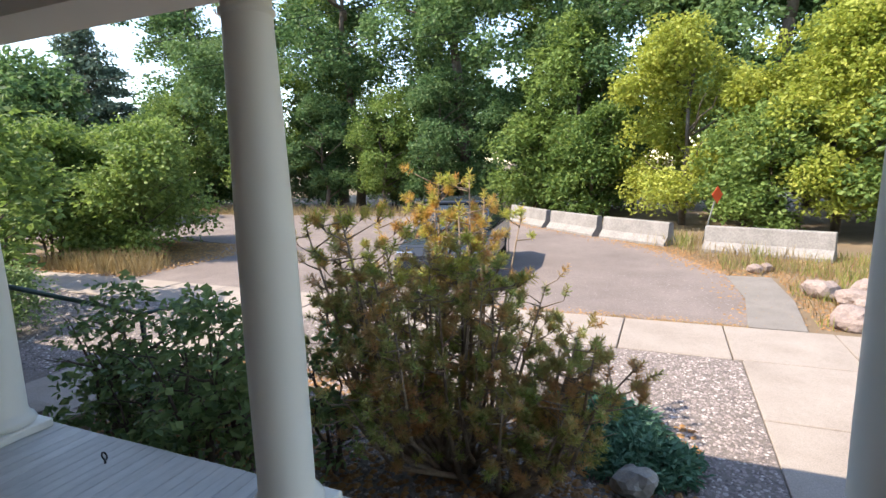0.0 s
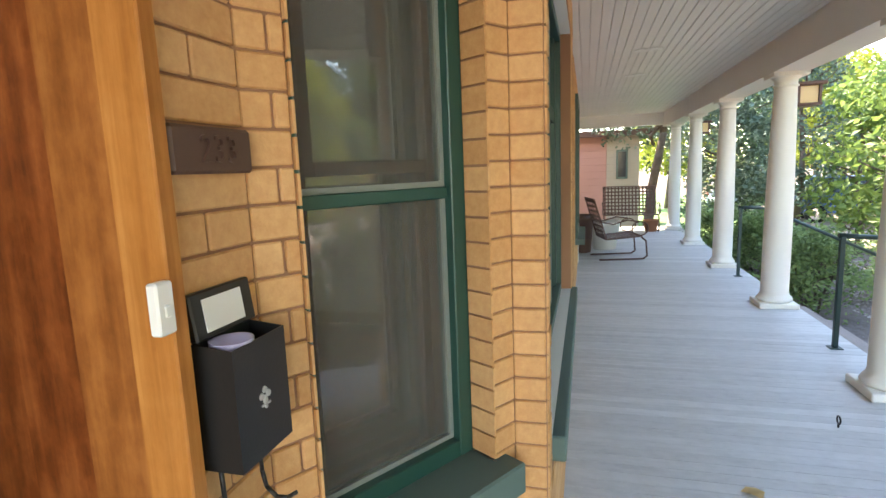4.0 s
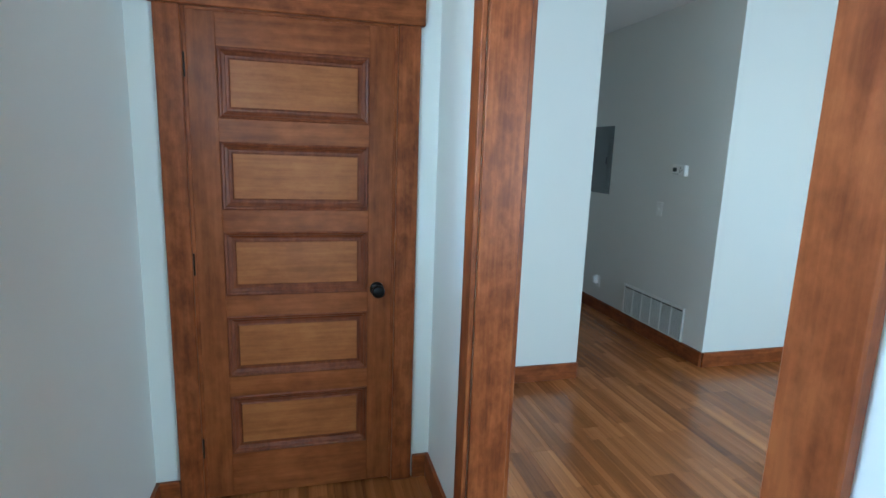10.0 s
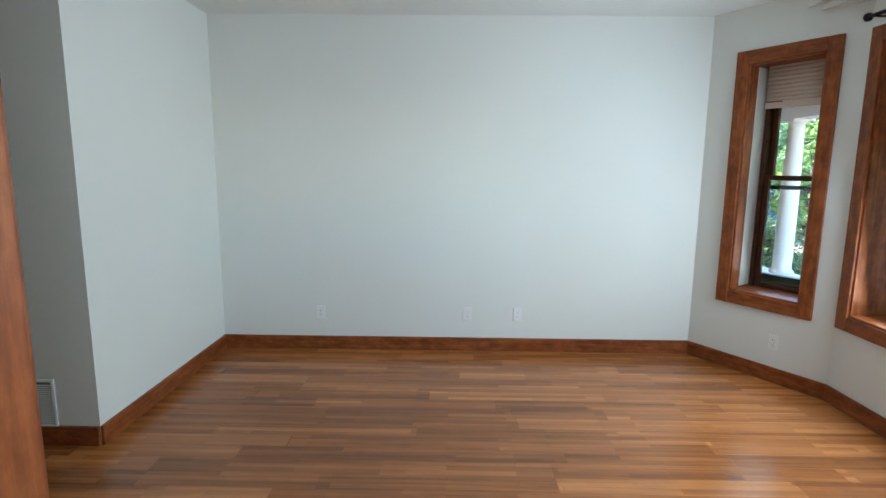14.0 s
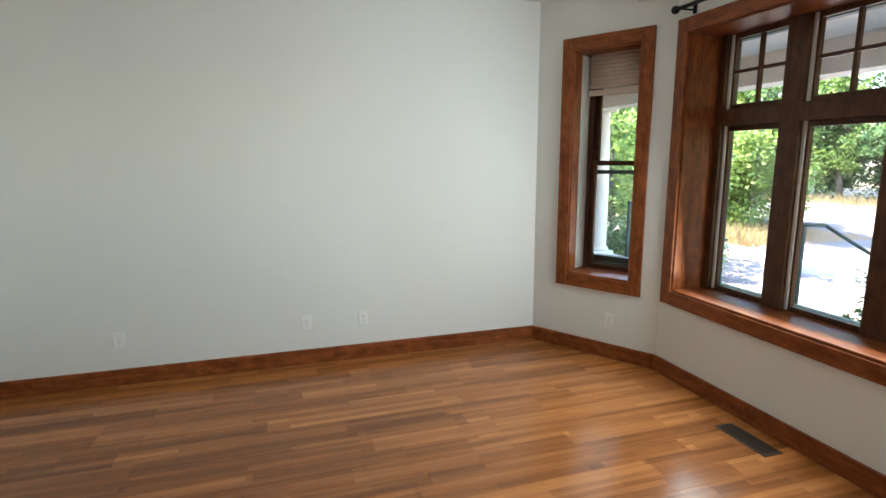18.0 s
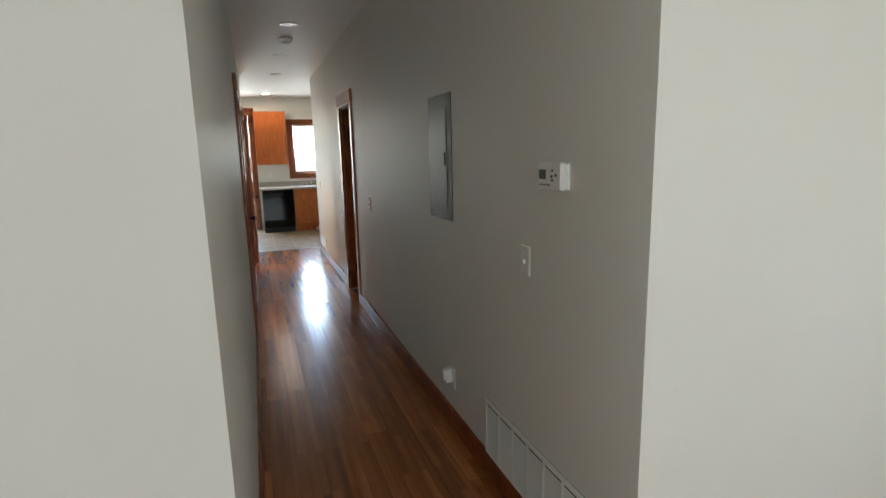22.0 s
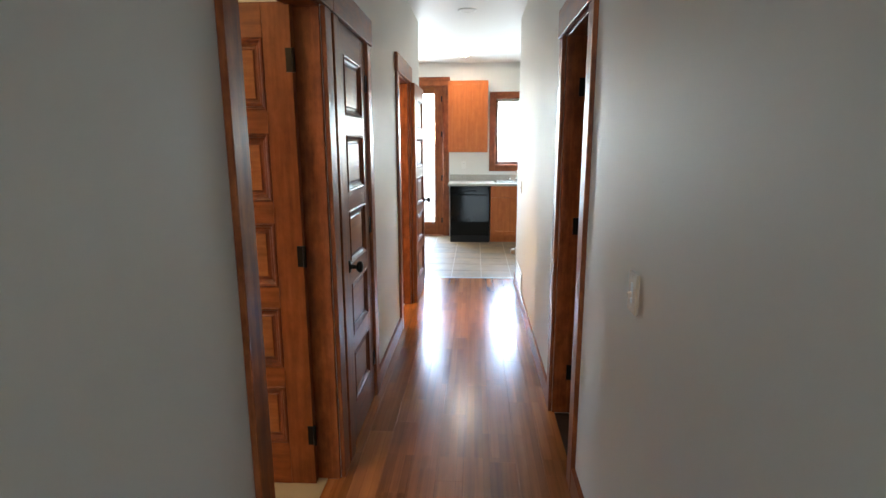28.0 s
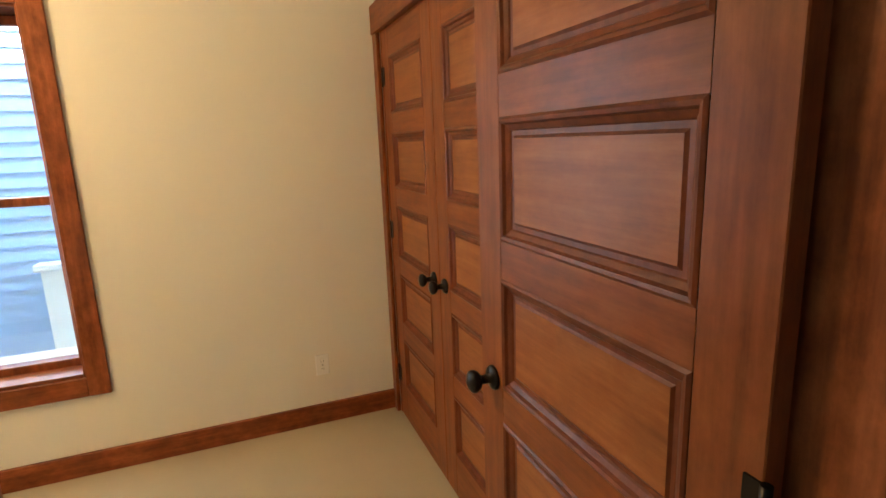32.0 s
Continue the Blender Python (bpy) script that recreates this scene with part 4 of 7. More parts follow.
SILLPAINT = paint("weathered_green_sill", (0.12, 0.19, 0.165), 0.7, 0.4, 60, 0.5)
SCREEN = mat("insect_screen", (0.13, 0.13, 0.115), 0.7)
t_, b_ = nodes_of(SCREEN)
mx_, tr_ = t_.nodes.new("ShaderNodeMixShader"), t_.nodes.new("ShaderNodeBsdfTransparent")
mx_.inputs[0].default_value = 0.3
t_.links.new(tr_.outputs[0], mx_.inputs[1])
t_.links.new(b_.outputs[0], mx_.inputs[2])
t_.links.new(mx_.outputs[0], t_.nodes["Material Output"].inputs[0])


SCREENFRAME = mat("grey_screen_frame", (0.2, 0.22, 0.2), 0.5)
STORM = thin_glass("storm_window_glass", (0.55, 0.57, 0.55), 0.32)


def bay_side(name, a, b, along0, w, east, label):
    m, n = run_frame(a, b)
    m = m @ Matrix.Translation((along0, 0, 0))
    d = window_box(name, m, w, WIN_LOW, WIN_TOP, 0.4, label)
    mid = 1.5
    bar("frame_post", d, 0.016, 0.24, WIN_LOW + 0.02, 0.05, 0.36, WIN_TOP - 0.016, SASH)
    bar("frame_post", d, w - 0.05, 0.24, WIN_LOW + 0.02, w - 0.016, 0.36, WIN_TOP - 0.016, SASH)
    bar("liner", d, 0.0165, 0.1, WIN_LOW + 0.03, 0.0215, 0.24, WIN_TOP - 0.02, VINYL)
    sash(d, 0.05, WIN_LOW + 0.022, w - 0.05, mid + 0.02, 0.28, border=0.035, glazing=STORM if east else None)
    sash(d, 0.05, mid - 0.02, w - 0.05, WIN_TOP - 0.016, 0.325, border=0.035, glazing=STORM if east else None)
    bm = bm_new()
    for k in range(9):
        z = 2.325 - k * 0.03
        rod(bm, (0.05, 0.19, z), (w - 0.05, 0.19, z), 0.0175, 6)
    box(bm, 0.045, 0.17, 2.02, w - 0.045, 0.21, 2.06)
    part("shade", bm, SHADE, d, "raised beige honeycomb shade")
    f0, f1 = (0.049, 0.583) if east else (w - 0.583, w - 0.049)
    outer_frame(d, f0, f1, WIN_LOW + 0.06, WIN_TOP, 0.385, GREEN)
    bar("screen_rail", d, f0 + 0.05, 0.41, 1.41, f1 - 0.05, 0.44, 1.442, GREEN)
    for z0, z1 in ((WIN_LOW + 0.11, 1.41), (1.442, WIN_TOP - 0.05)) if east else ():
        bar("screen_frame", d, f0 + 0.05, 0.414, z0, f0 + 0.064, 0.428, z1, SCREENFRAME, 0)
        bar("screen_frame", d, f1 - 0.064, 0.414, z0, f1 - 0.05, 0.428, z1, SCREENFRAME, 0)
        bar("screen_frame", d, f0 + 0.064, 0.414, z0, f1 - 0.064, 0.428, z0 + 0.014, SCREENFRAME, 0)
        bm = bm_new()
        box(bm, f0 + 0.064, 0.42, z0 + 0.014, f1 - 0.064, 0.422, z1)
        s = part("insect_screen", bm, SCREEN, d)
        s.visible_shadow = False
    bar("outside_sill", d, f0 - 0.05, 0.38, WIN_LOW - 0.03, f1 + 0.03, 0.61, WIN_LOW + 0.062, SILLPAINT, 0.006)
    return d


LEN = (Vector(BAY_IN[1]) - Vector(BAY_IN[0])).length
bay_side("window_1", BAY_IN[0], BAY_IN[1], 0.292 * LEN, 0.495 * LEN, False, "narrow bay window with stained casing and raised shade")
bay_side("window_2", BAY_IN[2], BAY_IN[3], 0.213 * LEN, 0.495 * LEN, True, "narrow bay window with green outside frame and screen")

# wide middle window: three columns, gridded transoms over tall lights
bw0, bw1 = -3.635 + 0.06 * 1.92, -3.635 + 0.93 * 1.92
d = window_box("window_3", Matrix.Translation((bw0, -0.885, 0)), bw1 - bw0, WIN_LOW, WIN_TOP, 0.325, "wide triple window with gridded transoms and a deep sill")
w = bw1 - bw0
posts = [(0.016, 0.07), (-3.02 - bw0, -2.89 - bw0), (-2.425 - bw0, -2.295 - bw0), (w - 0.07, w - 0.016)]
for x0, x1 in posts:
    bar("mullion", d, x0, 0.24, WIN_LOW + 0.02, x1, 0.325, WIN_TOP - 0.016, SASH)
    bar("outside_mullion", d, x0, 0.3255, WIN_LOW + 0.02, x1, 0.36, WIN_TOP - 0.016, GREEN)
    bar("liner", d, x1, 0.27, WIN_LOW + 0.03, x1 + 0.02, 0.3, WIN_TOP - 0.02, VINYL) if x1 < w - 0.1 else None
for (a0, a1), (b0, b1) in zip(posts, posts[1:]):
    bar("transom_rail", d, a1, 0.24, 1.745, b0, 0.325, 1.85, SASH)
    bar("outside_transom", d, a1, 0.3255, 1.76, b0, 0.355, 1.84, GREEN)
    sash(d, a1, WIN_LOW + 0.022, b0, 1.745, 0.3, border=0.032)
    sash(d, a1, 1.85, b0, WIN_TOP - 0.016, 0.3, (1, 1), border=0.032)
outer_frame(d, -0.085, w + 0.085, WIN_LOW, WIN_TOP, 0.335, GREEN, 0.055)
bar("outside_casing", d, w + 0.086, 0.335, WIN_LOW, w + 0.43, 0.38, WIN_TOP, GREEN)
bar("outside_sill", d, -0.15, 0.402, WIN_LOW - 0.09, w + 0.37, 0.5, WIN_LOW - 0.001, SILLPAINT, 0.006)

# foyer window in the thick side wall
m, n = run_frame((EAST, -2.45), (EAST, -3.41))
d = window_box("window_4", m, n, 1.335, 2.3, 0.42, "deep foyer window with stained wooden lining")
bar("liner", d, 0.016, 0.3, 1.36, 0.03, 0.4, 2.28, VINYL)
sash(d, 0.02, 1.36, n - 0.02, 1.84, 0.34)
sash(d, 0.02, 1.8, n - 0.02, 2.28, 0.38)

# bedroom window
m, n = run_frame((EAST, BWIN[0]), (EAST, BWIN[1]))
d = window_box("window_5", m, n, BWIN[2], BWIN[3], 0.3, "stained double-hung bedroom window")
sash(d, 0.016, BWIN[2] + 0.02, n - 0.016, 1.33, 0.14, material=TRIM)
sash(d, 0.016, 1.29, n - 0.016, BWIN[3] - 0.016, 0.18, material=TRIM)

# kitchen window with a blind drawn half way, and the glazed rear door
m, n = run_frame((KWIN[1], BACK_Y), (KWIN[0], BACK_Y))
d = window_box("window_6", m, n, KWIN[2], KWIN[3], 0.3, "kitchen window with a half-drawn slatted blind")
sash(d, 0.016, KWIN[2] + 0.02, n - 0.016, 1.7, 0.12)
sash(d, 0.016, 1.66, n - 0.016, KWIN[3] - 0.016, 0.16)
BLIND = mat("white_blind_slat", (0.8, 0.8, 0.78), 0.5)
for k in range(34):
    z = 2.17 - k * 0.0165
    bm = bm_new()
    box(bm, 0.03, -0.011, -0.0008, n - 0.03, 0.011, 0.0008)
    s = part("slat", bm, BLIND, d)
    s.matrix_basis = Matrix.Translation((0, 0.06, z)) @ Matrix.Rotation(radians(18), 4, "X")
bar("blind_head_rail", d, 0.025, 0.04, 2.175, n - 0.025, 0.08, 2.2, BLIND)

m, n = run_frame((KDOOR[1], BACK_Y), (KDOOR[0], BACK_Y))
d = thing("door_9", m, "glazed stained wooden rear door of the kitchen", "door", kind="structure")
jambs(d, n, KDOOR[2], 0.3)
casing(d, n, KDOOR[2] - 0.02, 0, -1)
for x0, x1 in ((0.02, 0.15), (n - 0.15, n - 0.02)):
    bar("stile", d, x0, 0.05, 0.01, x1, 0.095, KDOOR[2] - 0.02, DOORWOOD)
bar("door_sill", d, 0.0, -0.02, -0.1, n, 0.3, 0.0095, DOORWOOD_H)
bar("rail", d, 0.15, 0.05, 0.01, n - 0.15, 0.0945, 0.22, DOORWOOD_H)
bar("rail", d, 0.15, 0.05, KDOOR[2] - 0.14, n - 0.15, 0.0945, KDOOR[2] - 0.02, DOORWOOD_H)
pane("pane", d, 0.15, 0.22, n - 0.15, KDOOR[2] - 0.14, 0.072)
knob_parts(d, 0.085, 0.95, [(0.05, -1)])
hinge_parts(d, n - 0.015, 0.045, (0.25, 0.95, 1.65, 2.2), -1)

# ---- fixtures on the walls ----
def west_face(y, z, x=HALL_W):
    """Local x runs along -y... to the right as seen from the room, y into the wall, z up, for a wall that faces +x."""
    return Matrix.Translation((x, y, z)) @ Matrix.Rotation(radians(90), 4, "Z")


def outlet(m, kind="outlet", label="white duplex outlet with a cover plate"):
    """A cover plate on a wall; local x along the wall, -y into the room."""
    d = thing("wall_" + kind, m, label, kind)
    bm = bm_new()
    box(bm, -0.036, -0.006, -0.058, 0.036, 0.001, 0.058, bevel=0.003)
    part("cover_plate", bm, PLASTIC, d)
    if kind == "outlet":
        for z in (-0.02, 0.02):
            bm = bm_new()
            lathe(bm, [(0.017, 0), (0.017, 0.0035)], 16, Matrix.Translation((0, -0.0055, z)) @ Matrix.Rotation(radians(90), 4, "X"))
            part("socket", bm, PLASTIC, d)
            bm = bm_new()
            for x in (-0.006, 0.006):
                box(bm, x - 0.001, -0.0096, z - 0.005, x + 0.001, -0.0085, z + 0.005)
            part("slots", bm, BLACK, d)
    else:
        bm = bm_new()
        box(bm, -0.005, -0.016, -0.009, 0.005, -0.005, 0.006, Matrix.Rotation(radians(14), 4, "X"), bevel=0.001)
        part("toggle", bm, PLASTIC, d)
    for z in ((-0.048, 0.048) if kind == "switch" else (0.0,)):
        bm = bm_new()
        lathe(bm, [(0.003, 0), (0.0022, 0.0015)], 8, Matrix.Translation((0, -0.006, z)) @ Matrix.Rotation(radians(90), 4, "X"))
        part("screw", bm, STEEL, d)
    return d


def beige_switch(m):
    """A thick beige cover plate with one toggle in a bright slot frame."""
    d = thing("wall_switch", m, "beige toggle light switch beside a hallway doorway", "switch")
    beige = mat("beige_plastic", (0.6, 0.48, 0.36), 0.3)
    bm = bm_new()
    box(bm, -0.036, -0.009, -0.058, 0.036, 0.001, 0.058, bevel=0.003)
    part("cover_plate", bm, beige, d)
    bm = bm_new()
    box(bm, -0.008, -0.0105, -0.03, 0.008, -0.0085, 0.03, bevel=0.001)
    part("slot_frame", bm, PLASTIC, d)
    bm = bm_new()
    box(bm, -0.005, -0.021, -0.009, 0.005, -0.009, 0.006, Matrix.Rotation(radians(14), 4, "X"), bevel=0.001)
    part("toggle", bm, beige, d)
    for z in (-0.045, 0.045):
        bm = bm_new()
        lathe(bm, [(0.003, 0), (0.0022, 0.0015)], 8, Matrix.Translation((0, -0.009, z)) @ Matrix.Rotation(radians(90), 4, "X"))
        part("screw", bm, beige, d)
    return d


for y in (-4.58, -3.327, -2.899):
    outlet(west_face(y, 0.325, LIV_W))
outlet(west_face(-6.93, 0.30))
outlet(west_face(-6.09, 1.13), "switch", "white toggle light switch on the hallway wall")
beige_switch(west_face(-8.97, 1.105))
beige_switch(west_face(-12.65, 1.095))
outlet(west_face(-13.18, 0.34), "outlet", "white outlet low on the wall by the kitchen")
d = thing("plug_in", west_face(-13.18, 0.352), "beige round plug-in freshener in an outlet", "plug-in")
bm = bm_new()
lathe(bm, [(0.001, 0), (0.028, 0.0), (0.03, 0.012), (0.026, 0.042), (0.001, 0.045)], 18, Matrix.Translation((0, -0.012, 0)) @ Matrix.Rotation(radians(90), 4, "X"))
part("body", bm, mat("beige_plug", (0.62, 0.47, 0.3), 0.4), d)
outlet(Matrix.Translation((EAST, -9.39, 0.34)) @ Matrix.Rotation(radians(-90), 4, "Z"), "outlet", "white outlet low on the bedroom wall")
outlet(Matrix.Translation((-3.95, -1.075, 0.30)) @ Matrix.Rotation(radians(32), 4, "Z"))

# plug-in night light
d = thing("night_light", west_face(-6.93, 0.33), "white plug-in night light in a hallway outlet", "night light")
bm = bm_new()
box(bm, -0.022, -0.05, -0.05, 0.022, -0.01, 0.03, bevel=0.006)
part("body", bm, PLASTIC, d)
bm = bm_new()
box(bm, -0.018, -0.062, -0.035, 0.018, -0.049, 0.02, bevel=0.005)
part("diffuser", bm, PLASTIC, d)

# thermostat
d = thing("thermostat", west_face(-5.87, 1.46), "white digital thermostat on the hallway wall", "thermostat")
bm = bm_new()
box(bm, -0.073, -0.012, -0.044, 0.073, 0.001, 0.044, bevel=0.003)
part("back_plate", bm, PLASTIC, d)
bm = bm_new()
box(bm, -0.075, -0.036, -0.045, 0.075, -0.011, 0.045, bevel=0.006)
part("housing", bm, PLASTIC, d)
bm = bm_new()
box(bm, -0.062, -0.0375, -0.01, -0.018, -0.0355, 0.022)
part("display", bm, mat("lcd", (0.06, 0.07, 0.06), 0.25), d, "dark grey display")
for k in range(4):
    bm = bm_new()
    x, z = (0.018, 0.0) if k == 0 else (0.03 + 0.014 * math.cos(k * 2.1), 0.004 + 0.018 * math.sin(k * 2.1))
    box(bm, x - 0.006, -0.0385, z - 0.004, x + 0.006, -0.0355, z + 0.004, bevel=0.001)
    part("button", bm, STEEL, d)
bm = bm_new()
for k in range(3):
    box(bm, -0.06 + k * 0.024, -0.0372, -0.031, -0.042 + k * 0.024, -0.0358, -0.026)
part("caption", bm, STEEL, d)

# breaker panel
PANELGREY = mat("dark_grey_enamel", (0.095, 0.1, 0.095), 0.42, 0.2)
d = thing("breaker_panel", west_face(-7.05, 1.517), "grey steel electrical panel door set in the hallway wall", "electrical panel")
bm = bm_new()
box(bm, -0.178, -0.006, -0.328, 0.178, 0.001, 0.328, bevel=0.002)
part("trim_plate", bm, PANELGREY, d)
bm = bm_new()
box(bm, -0.115, -0.0085, -0.27, 0.115, -0.006, 0.26, bevel=0.001)
part("panel_door", bm, PANELGREY, d)
bm = bm_new()
box(bm, 0.085, -0.016, -0.04, 0.105, -0.0105, 0.03, bevel=0.003)
part("latch", bm, BLACK, d)
for x, z in ((-0.15, 0.3), (0.15, 0.3), (-0.15, -0.3), (0.15, -0.3)):
    bm = bm_new()
    lathe(bm, [(0.006, 0), (0.004, 0.003)], 10, Matrix.Translation((x, -0.006, z)) @ Matrix.Rotation(radians(90), 4, "X"))
    part("screw", bm, STEEL, d)


def grille(name, m, w, h, columns, label, pitch=0.012, colour=None, category="vent"):
    """A louvred wall grille: frame, backing, and slats in columns."""
    colour = colour or PLASTIC
    d = thing(name, m, label, category)
    # flat sheet whose grey stands for the shade behind the louvres
    bm = bm_new()
    box(bm, -w / 2, -0.003, -h / 2, w / 2, 0.0015, h / 2)
    part("backing", bm, mat("duct_shade_grey", (0.16, 0.16, 0.15), 0.8), d)
    for x0, z0, x1, z1 in ((-w / 2, -h / 2, w / 2, -h / 2 + 0.018), (-w / 2, h / 2 - 0.018, w / 2, h / 2), (-w / 2, -h / 2 + 0.018, -w / 2 + 0.018, h / 2 - 0.018), (w / 2 - 0.018, -h / 2 + 0.018, w / 2, h / 2 - 0.018)):
        bm = bm_new()
        box(bm, x0, -0.012, z0, x1, 0.0, z1, bevel=0.002)
        part("frame", bm, colour, d)
    cw = (w - 0.036) / columns
    for c in range(1, columns):
        x = -w / 2 + 0.018 + c * cw
        bm = bm_new()
        box(bm, x - 0.005, -0.01, -h / 2 + 0.018, x + 0.005, -0.001, h / 2 - 0.018)
        part("divider", bm, colour, d)
    n = int((h - 0.04) / pitch)
    bm = bm_new()
    box(bm, -w / 2 + 0.016, -0.005, -0.0006, w / 2 - 0.016, 0.005, 0.0006, Matrix.Rotation(radians(35), 4, "X"))
    first = part("slat", bm, colour, d)
    for k in range(n):
        s = first if k == 0 else new("slat", first.data)
        s.parent = d
        s.location = (0, -0.006, -h / 2 + 0.024 + k * pitch)
    return d


grille("return_air_grille", west_face(-6.06, 0.245), 0.82, 0.29, 6, "white louvred return air grille low on the wall")
grille("return_air_grille", west_face(-12.68, 0.17), 0.62, 0.25, 4, "white louvred grille low on the hallway wall")


def register(m, w, h, label):
    """A floor register: a bronze plate, with black bars laid on it for the shade in its slots."""
    d = thing("floor_register", m, label, "vent")
    bm = bm_new()
    box(bm, -w / 2, -h / 2, 0.001, w / 2, h / 2, 0.004, bevel=0.001)
    part("plate", bm, mat("brown_register", (0.09, 0.06, 0.04), 0.4, 0.5), d)
    bm = bm_new()
    for k in range(int((w - 0.03) / 0.012)):
        x = -w / 2 + 0.018 + k * 0.012
        box(bm, x, -h / 2 + 0.015, 0.0035, x + 0.005, h / 2 - 0.015, 0.0048)
    part("slots", bm, BLACK, d)
    return d


register(pose(-2.66, -1.05, 0), 0.34, 0.125, "brown metal floor register under the window")
register(pose(0.405, -3.75, 0, 0, 0, 90), 0.33, 0.14, "brown metal floor register beside the foyer wall")
bm = bm_new()
rod(bm, (0.45, -3.6, 0.006), (0.56, -3.7, 0.006), 0.005, 6)
solid("door_stop", bm, BLACK, "small dark spring door stop on the foyer floor", "door stop", "")

# curtain rod over the wide window
d = thing("curtain_rod", pose(0, 0, 0), "black metal curtain rod with ball ends over the window", "curtain rod")
bm = bm_new()
rod(bm, (-3.53, -0.975, 2.475), (-1.75, -0.975, 2.475), 0.0125, 12)
part("rod", bm, BLACK, d)
for x in (-3.56, -1.72):
    bm = bm_new()
    bmesh.ops.create_uvsphere(bm, u_segments=14, v_segments=10, radius=0.026, matrix=Matrix.Translation((x, -0.975, 2.475)))
    part("finial", bm, BLACK, d, smooth=True)
for x in (-3.48, -2.6, -1.8):
    bm = bm_new()
    box(bm, x - 0.012, -0.9, 2.44, x + 0.012, -0.886, 2.52, bevel=0.002)
    box(bm, x - 0.006, -0.99, 2.456, x + 0.006, -0.9, 2.464)
    box(bm, x - 0.006, -0.993, 2.456, x + 0.006, -0.987, 2.48)
    part("bracket", bm, BLACK, d)

# recessed lights and smoke alarm
LAMPGLOW = emitter("warm_lamp_glow", (1.0, 0.86, 0.66), 9.0)


def can_light(x, y, lit, z=CEILZ):
    d = thing("ceiling_light", pose(x, y, z), "white recessed ceiling light, %s" % ("switched on" if lit else "switched off"), "ceiling light", "recessed ceiling lights")
    bm = bm_new()
    lathe(bm, [(0.09, 0.0), (0.088, -0.006), (0.07, -0.008), (0.062, -0.004)], 24, cap=False)
    part("trim_ring", bm, PLASTIC, d)
    bm = bm_new()
    lathe(bm, [(0.062, -0.004), (0.055, -0.002), (0.002, -0.0015)], 24)
    part("lens", bm, LAMPGLOW if lit else PLASTIC, d)


for y in (-9.64, -11.26):
    can_light(-2.355, y, False)
can_light(-2.355, -12.82, False)
can_light(-2.28, -15.4, True)
for x in (-5.73, -7.35):
    can_light(x, 0.23, False, 2.6)
d = thing("smoke_alarm", pose(-2.36, -10.29, CEILZ), "round white smoke alarm on the hallway ceiling", "smoke alarm")
bm = bm_new()
lathe(bm, [(0.07, 0), (0.07, -0.02), (0.055, -0.034), (0.02, -0.038), (0.003, -0.038)], 24)
part("housing", bm, PLASTIC, d)
bm = bm_new()
lathe(bm, [(0.045, -0.034), (0.043, -0.04), (0.03, -0.041)], 20)
# the ring's grey is the vent's shadow put into the colour
part("vent_ring", bm, mat("alarm_shadow", (0.5, 0.49, 0.46), 0.6), d)

# ---- kitchen ----
KF, KTOP = -15.53, 0.91
COUNTER = mat("grey_laminate", (0.36, 0.33, 0.29), 0.35)
t_, b_ = nodes_of(COUNTER)
t_.links.new(ramp(t_, noise_tex(t_, coords(t_), 120, 3), [(0.35, (0.26, 0.24, 0.21)), (0.65, (0.46, 0.42, 0.37))]), b_.inputs["Base Color"])
GLOSSBLACK = mat("black_gloss_enamel", (0.0015, 0.002, 0.002), 0.05, 0.0, 0.2)


def shaker(owner, x0, z0, x1, z1, y, name="door", knob=None):
    """A recessed-panel cabinet front facing +y."""
    bm = bm_new()
    f = 0.06
    for a, b, c, e in ((x0, z0, x0 + f, z1), (x1 - f, z0, x1, z1), (x0 + f, z0, x1 - f, z0 + f), (x0 + f, z1 - f, x1 - f, z1)):
        box(bm, a, y, b, c, y + 0.02, e, bevel=0.001)
    box(bm, x0 + f, y, z0 + f, x1 - f, y + 0.003, z1 - f)
    return part(name, bm, CABWOOD, owner)


d = thing("dishwasher", pose(-2.363, BACK_Y, 0), "black gloss dishwasher under the counter", "dishwasher")
bm = bm_new()
box(bm, -0.3, 0.03, 0.0, 0.3, 0.575, 0.87)
part("body", bm, BLACK, d)
bm = bm_new()
box(bm, -0.3, 0.576, 0.11, 0.3, 0.61, 0.735, bevel=0.006)
part("front_door", bm, GLOSSBLACK, d)
bm = bm_new()
box(bm, -0.3, 0.576, 0.74, 0.3, 0.615, 0.868, bevel=0.006)
part("control_panel", bm, GLOSSBLACK, d)
bm = bm_new()
box(bm, -0.1, 0.612, 0.79, 0.1, 0.63, 0.81, bevel=0.004)
part("latch", bm, BLACK, d)
bm = bm_new()
box(bm, -0.295, 0.54, 0.0, 0.295, 0.56, 0.1)
part("kick_plate", bm, BLACK, d)


def base_unit(x0, x1):
    d = thing("base_cabinet", pose(0, BACK_Y, 0), "reddish maple base cabinet with a drawer over a door", "cabinet", "kitchen base cabinets")
    bm = bm_new()
    box(bm, x0, 0.001, 0.1, x1, 0.585, 0.87)
    part("body", bm, CABWOOD, d)
    bm = bm_new()
    box(bm, x0, 0.001, 0, x1, 0.53, 0.1)
    part("plinth", bm, CABWOOD, d)
    shaker(d, x0 + 0.006, 0.12, x1 - 0.006, 0.69, 0.586)
    bm = bm_new()
    box(bm, x0 + 0.006, 0.586, 0.7, x1 - 0.006, 0.606, 0.86, bevel=0.002)
    part("drawer", bm, CABWOOD, d)


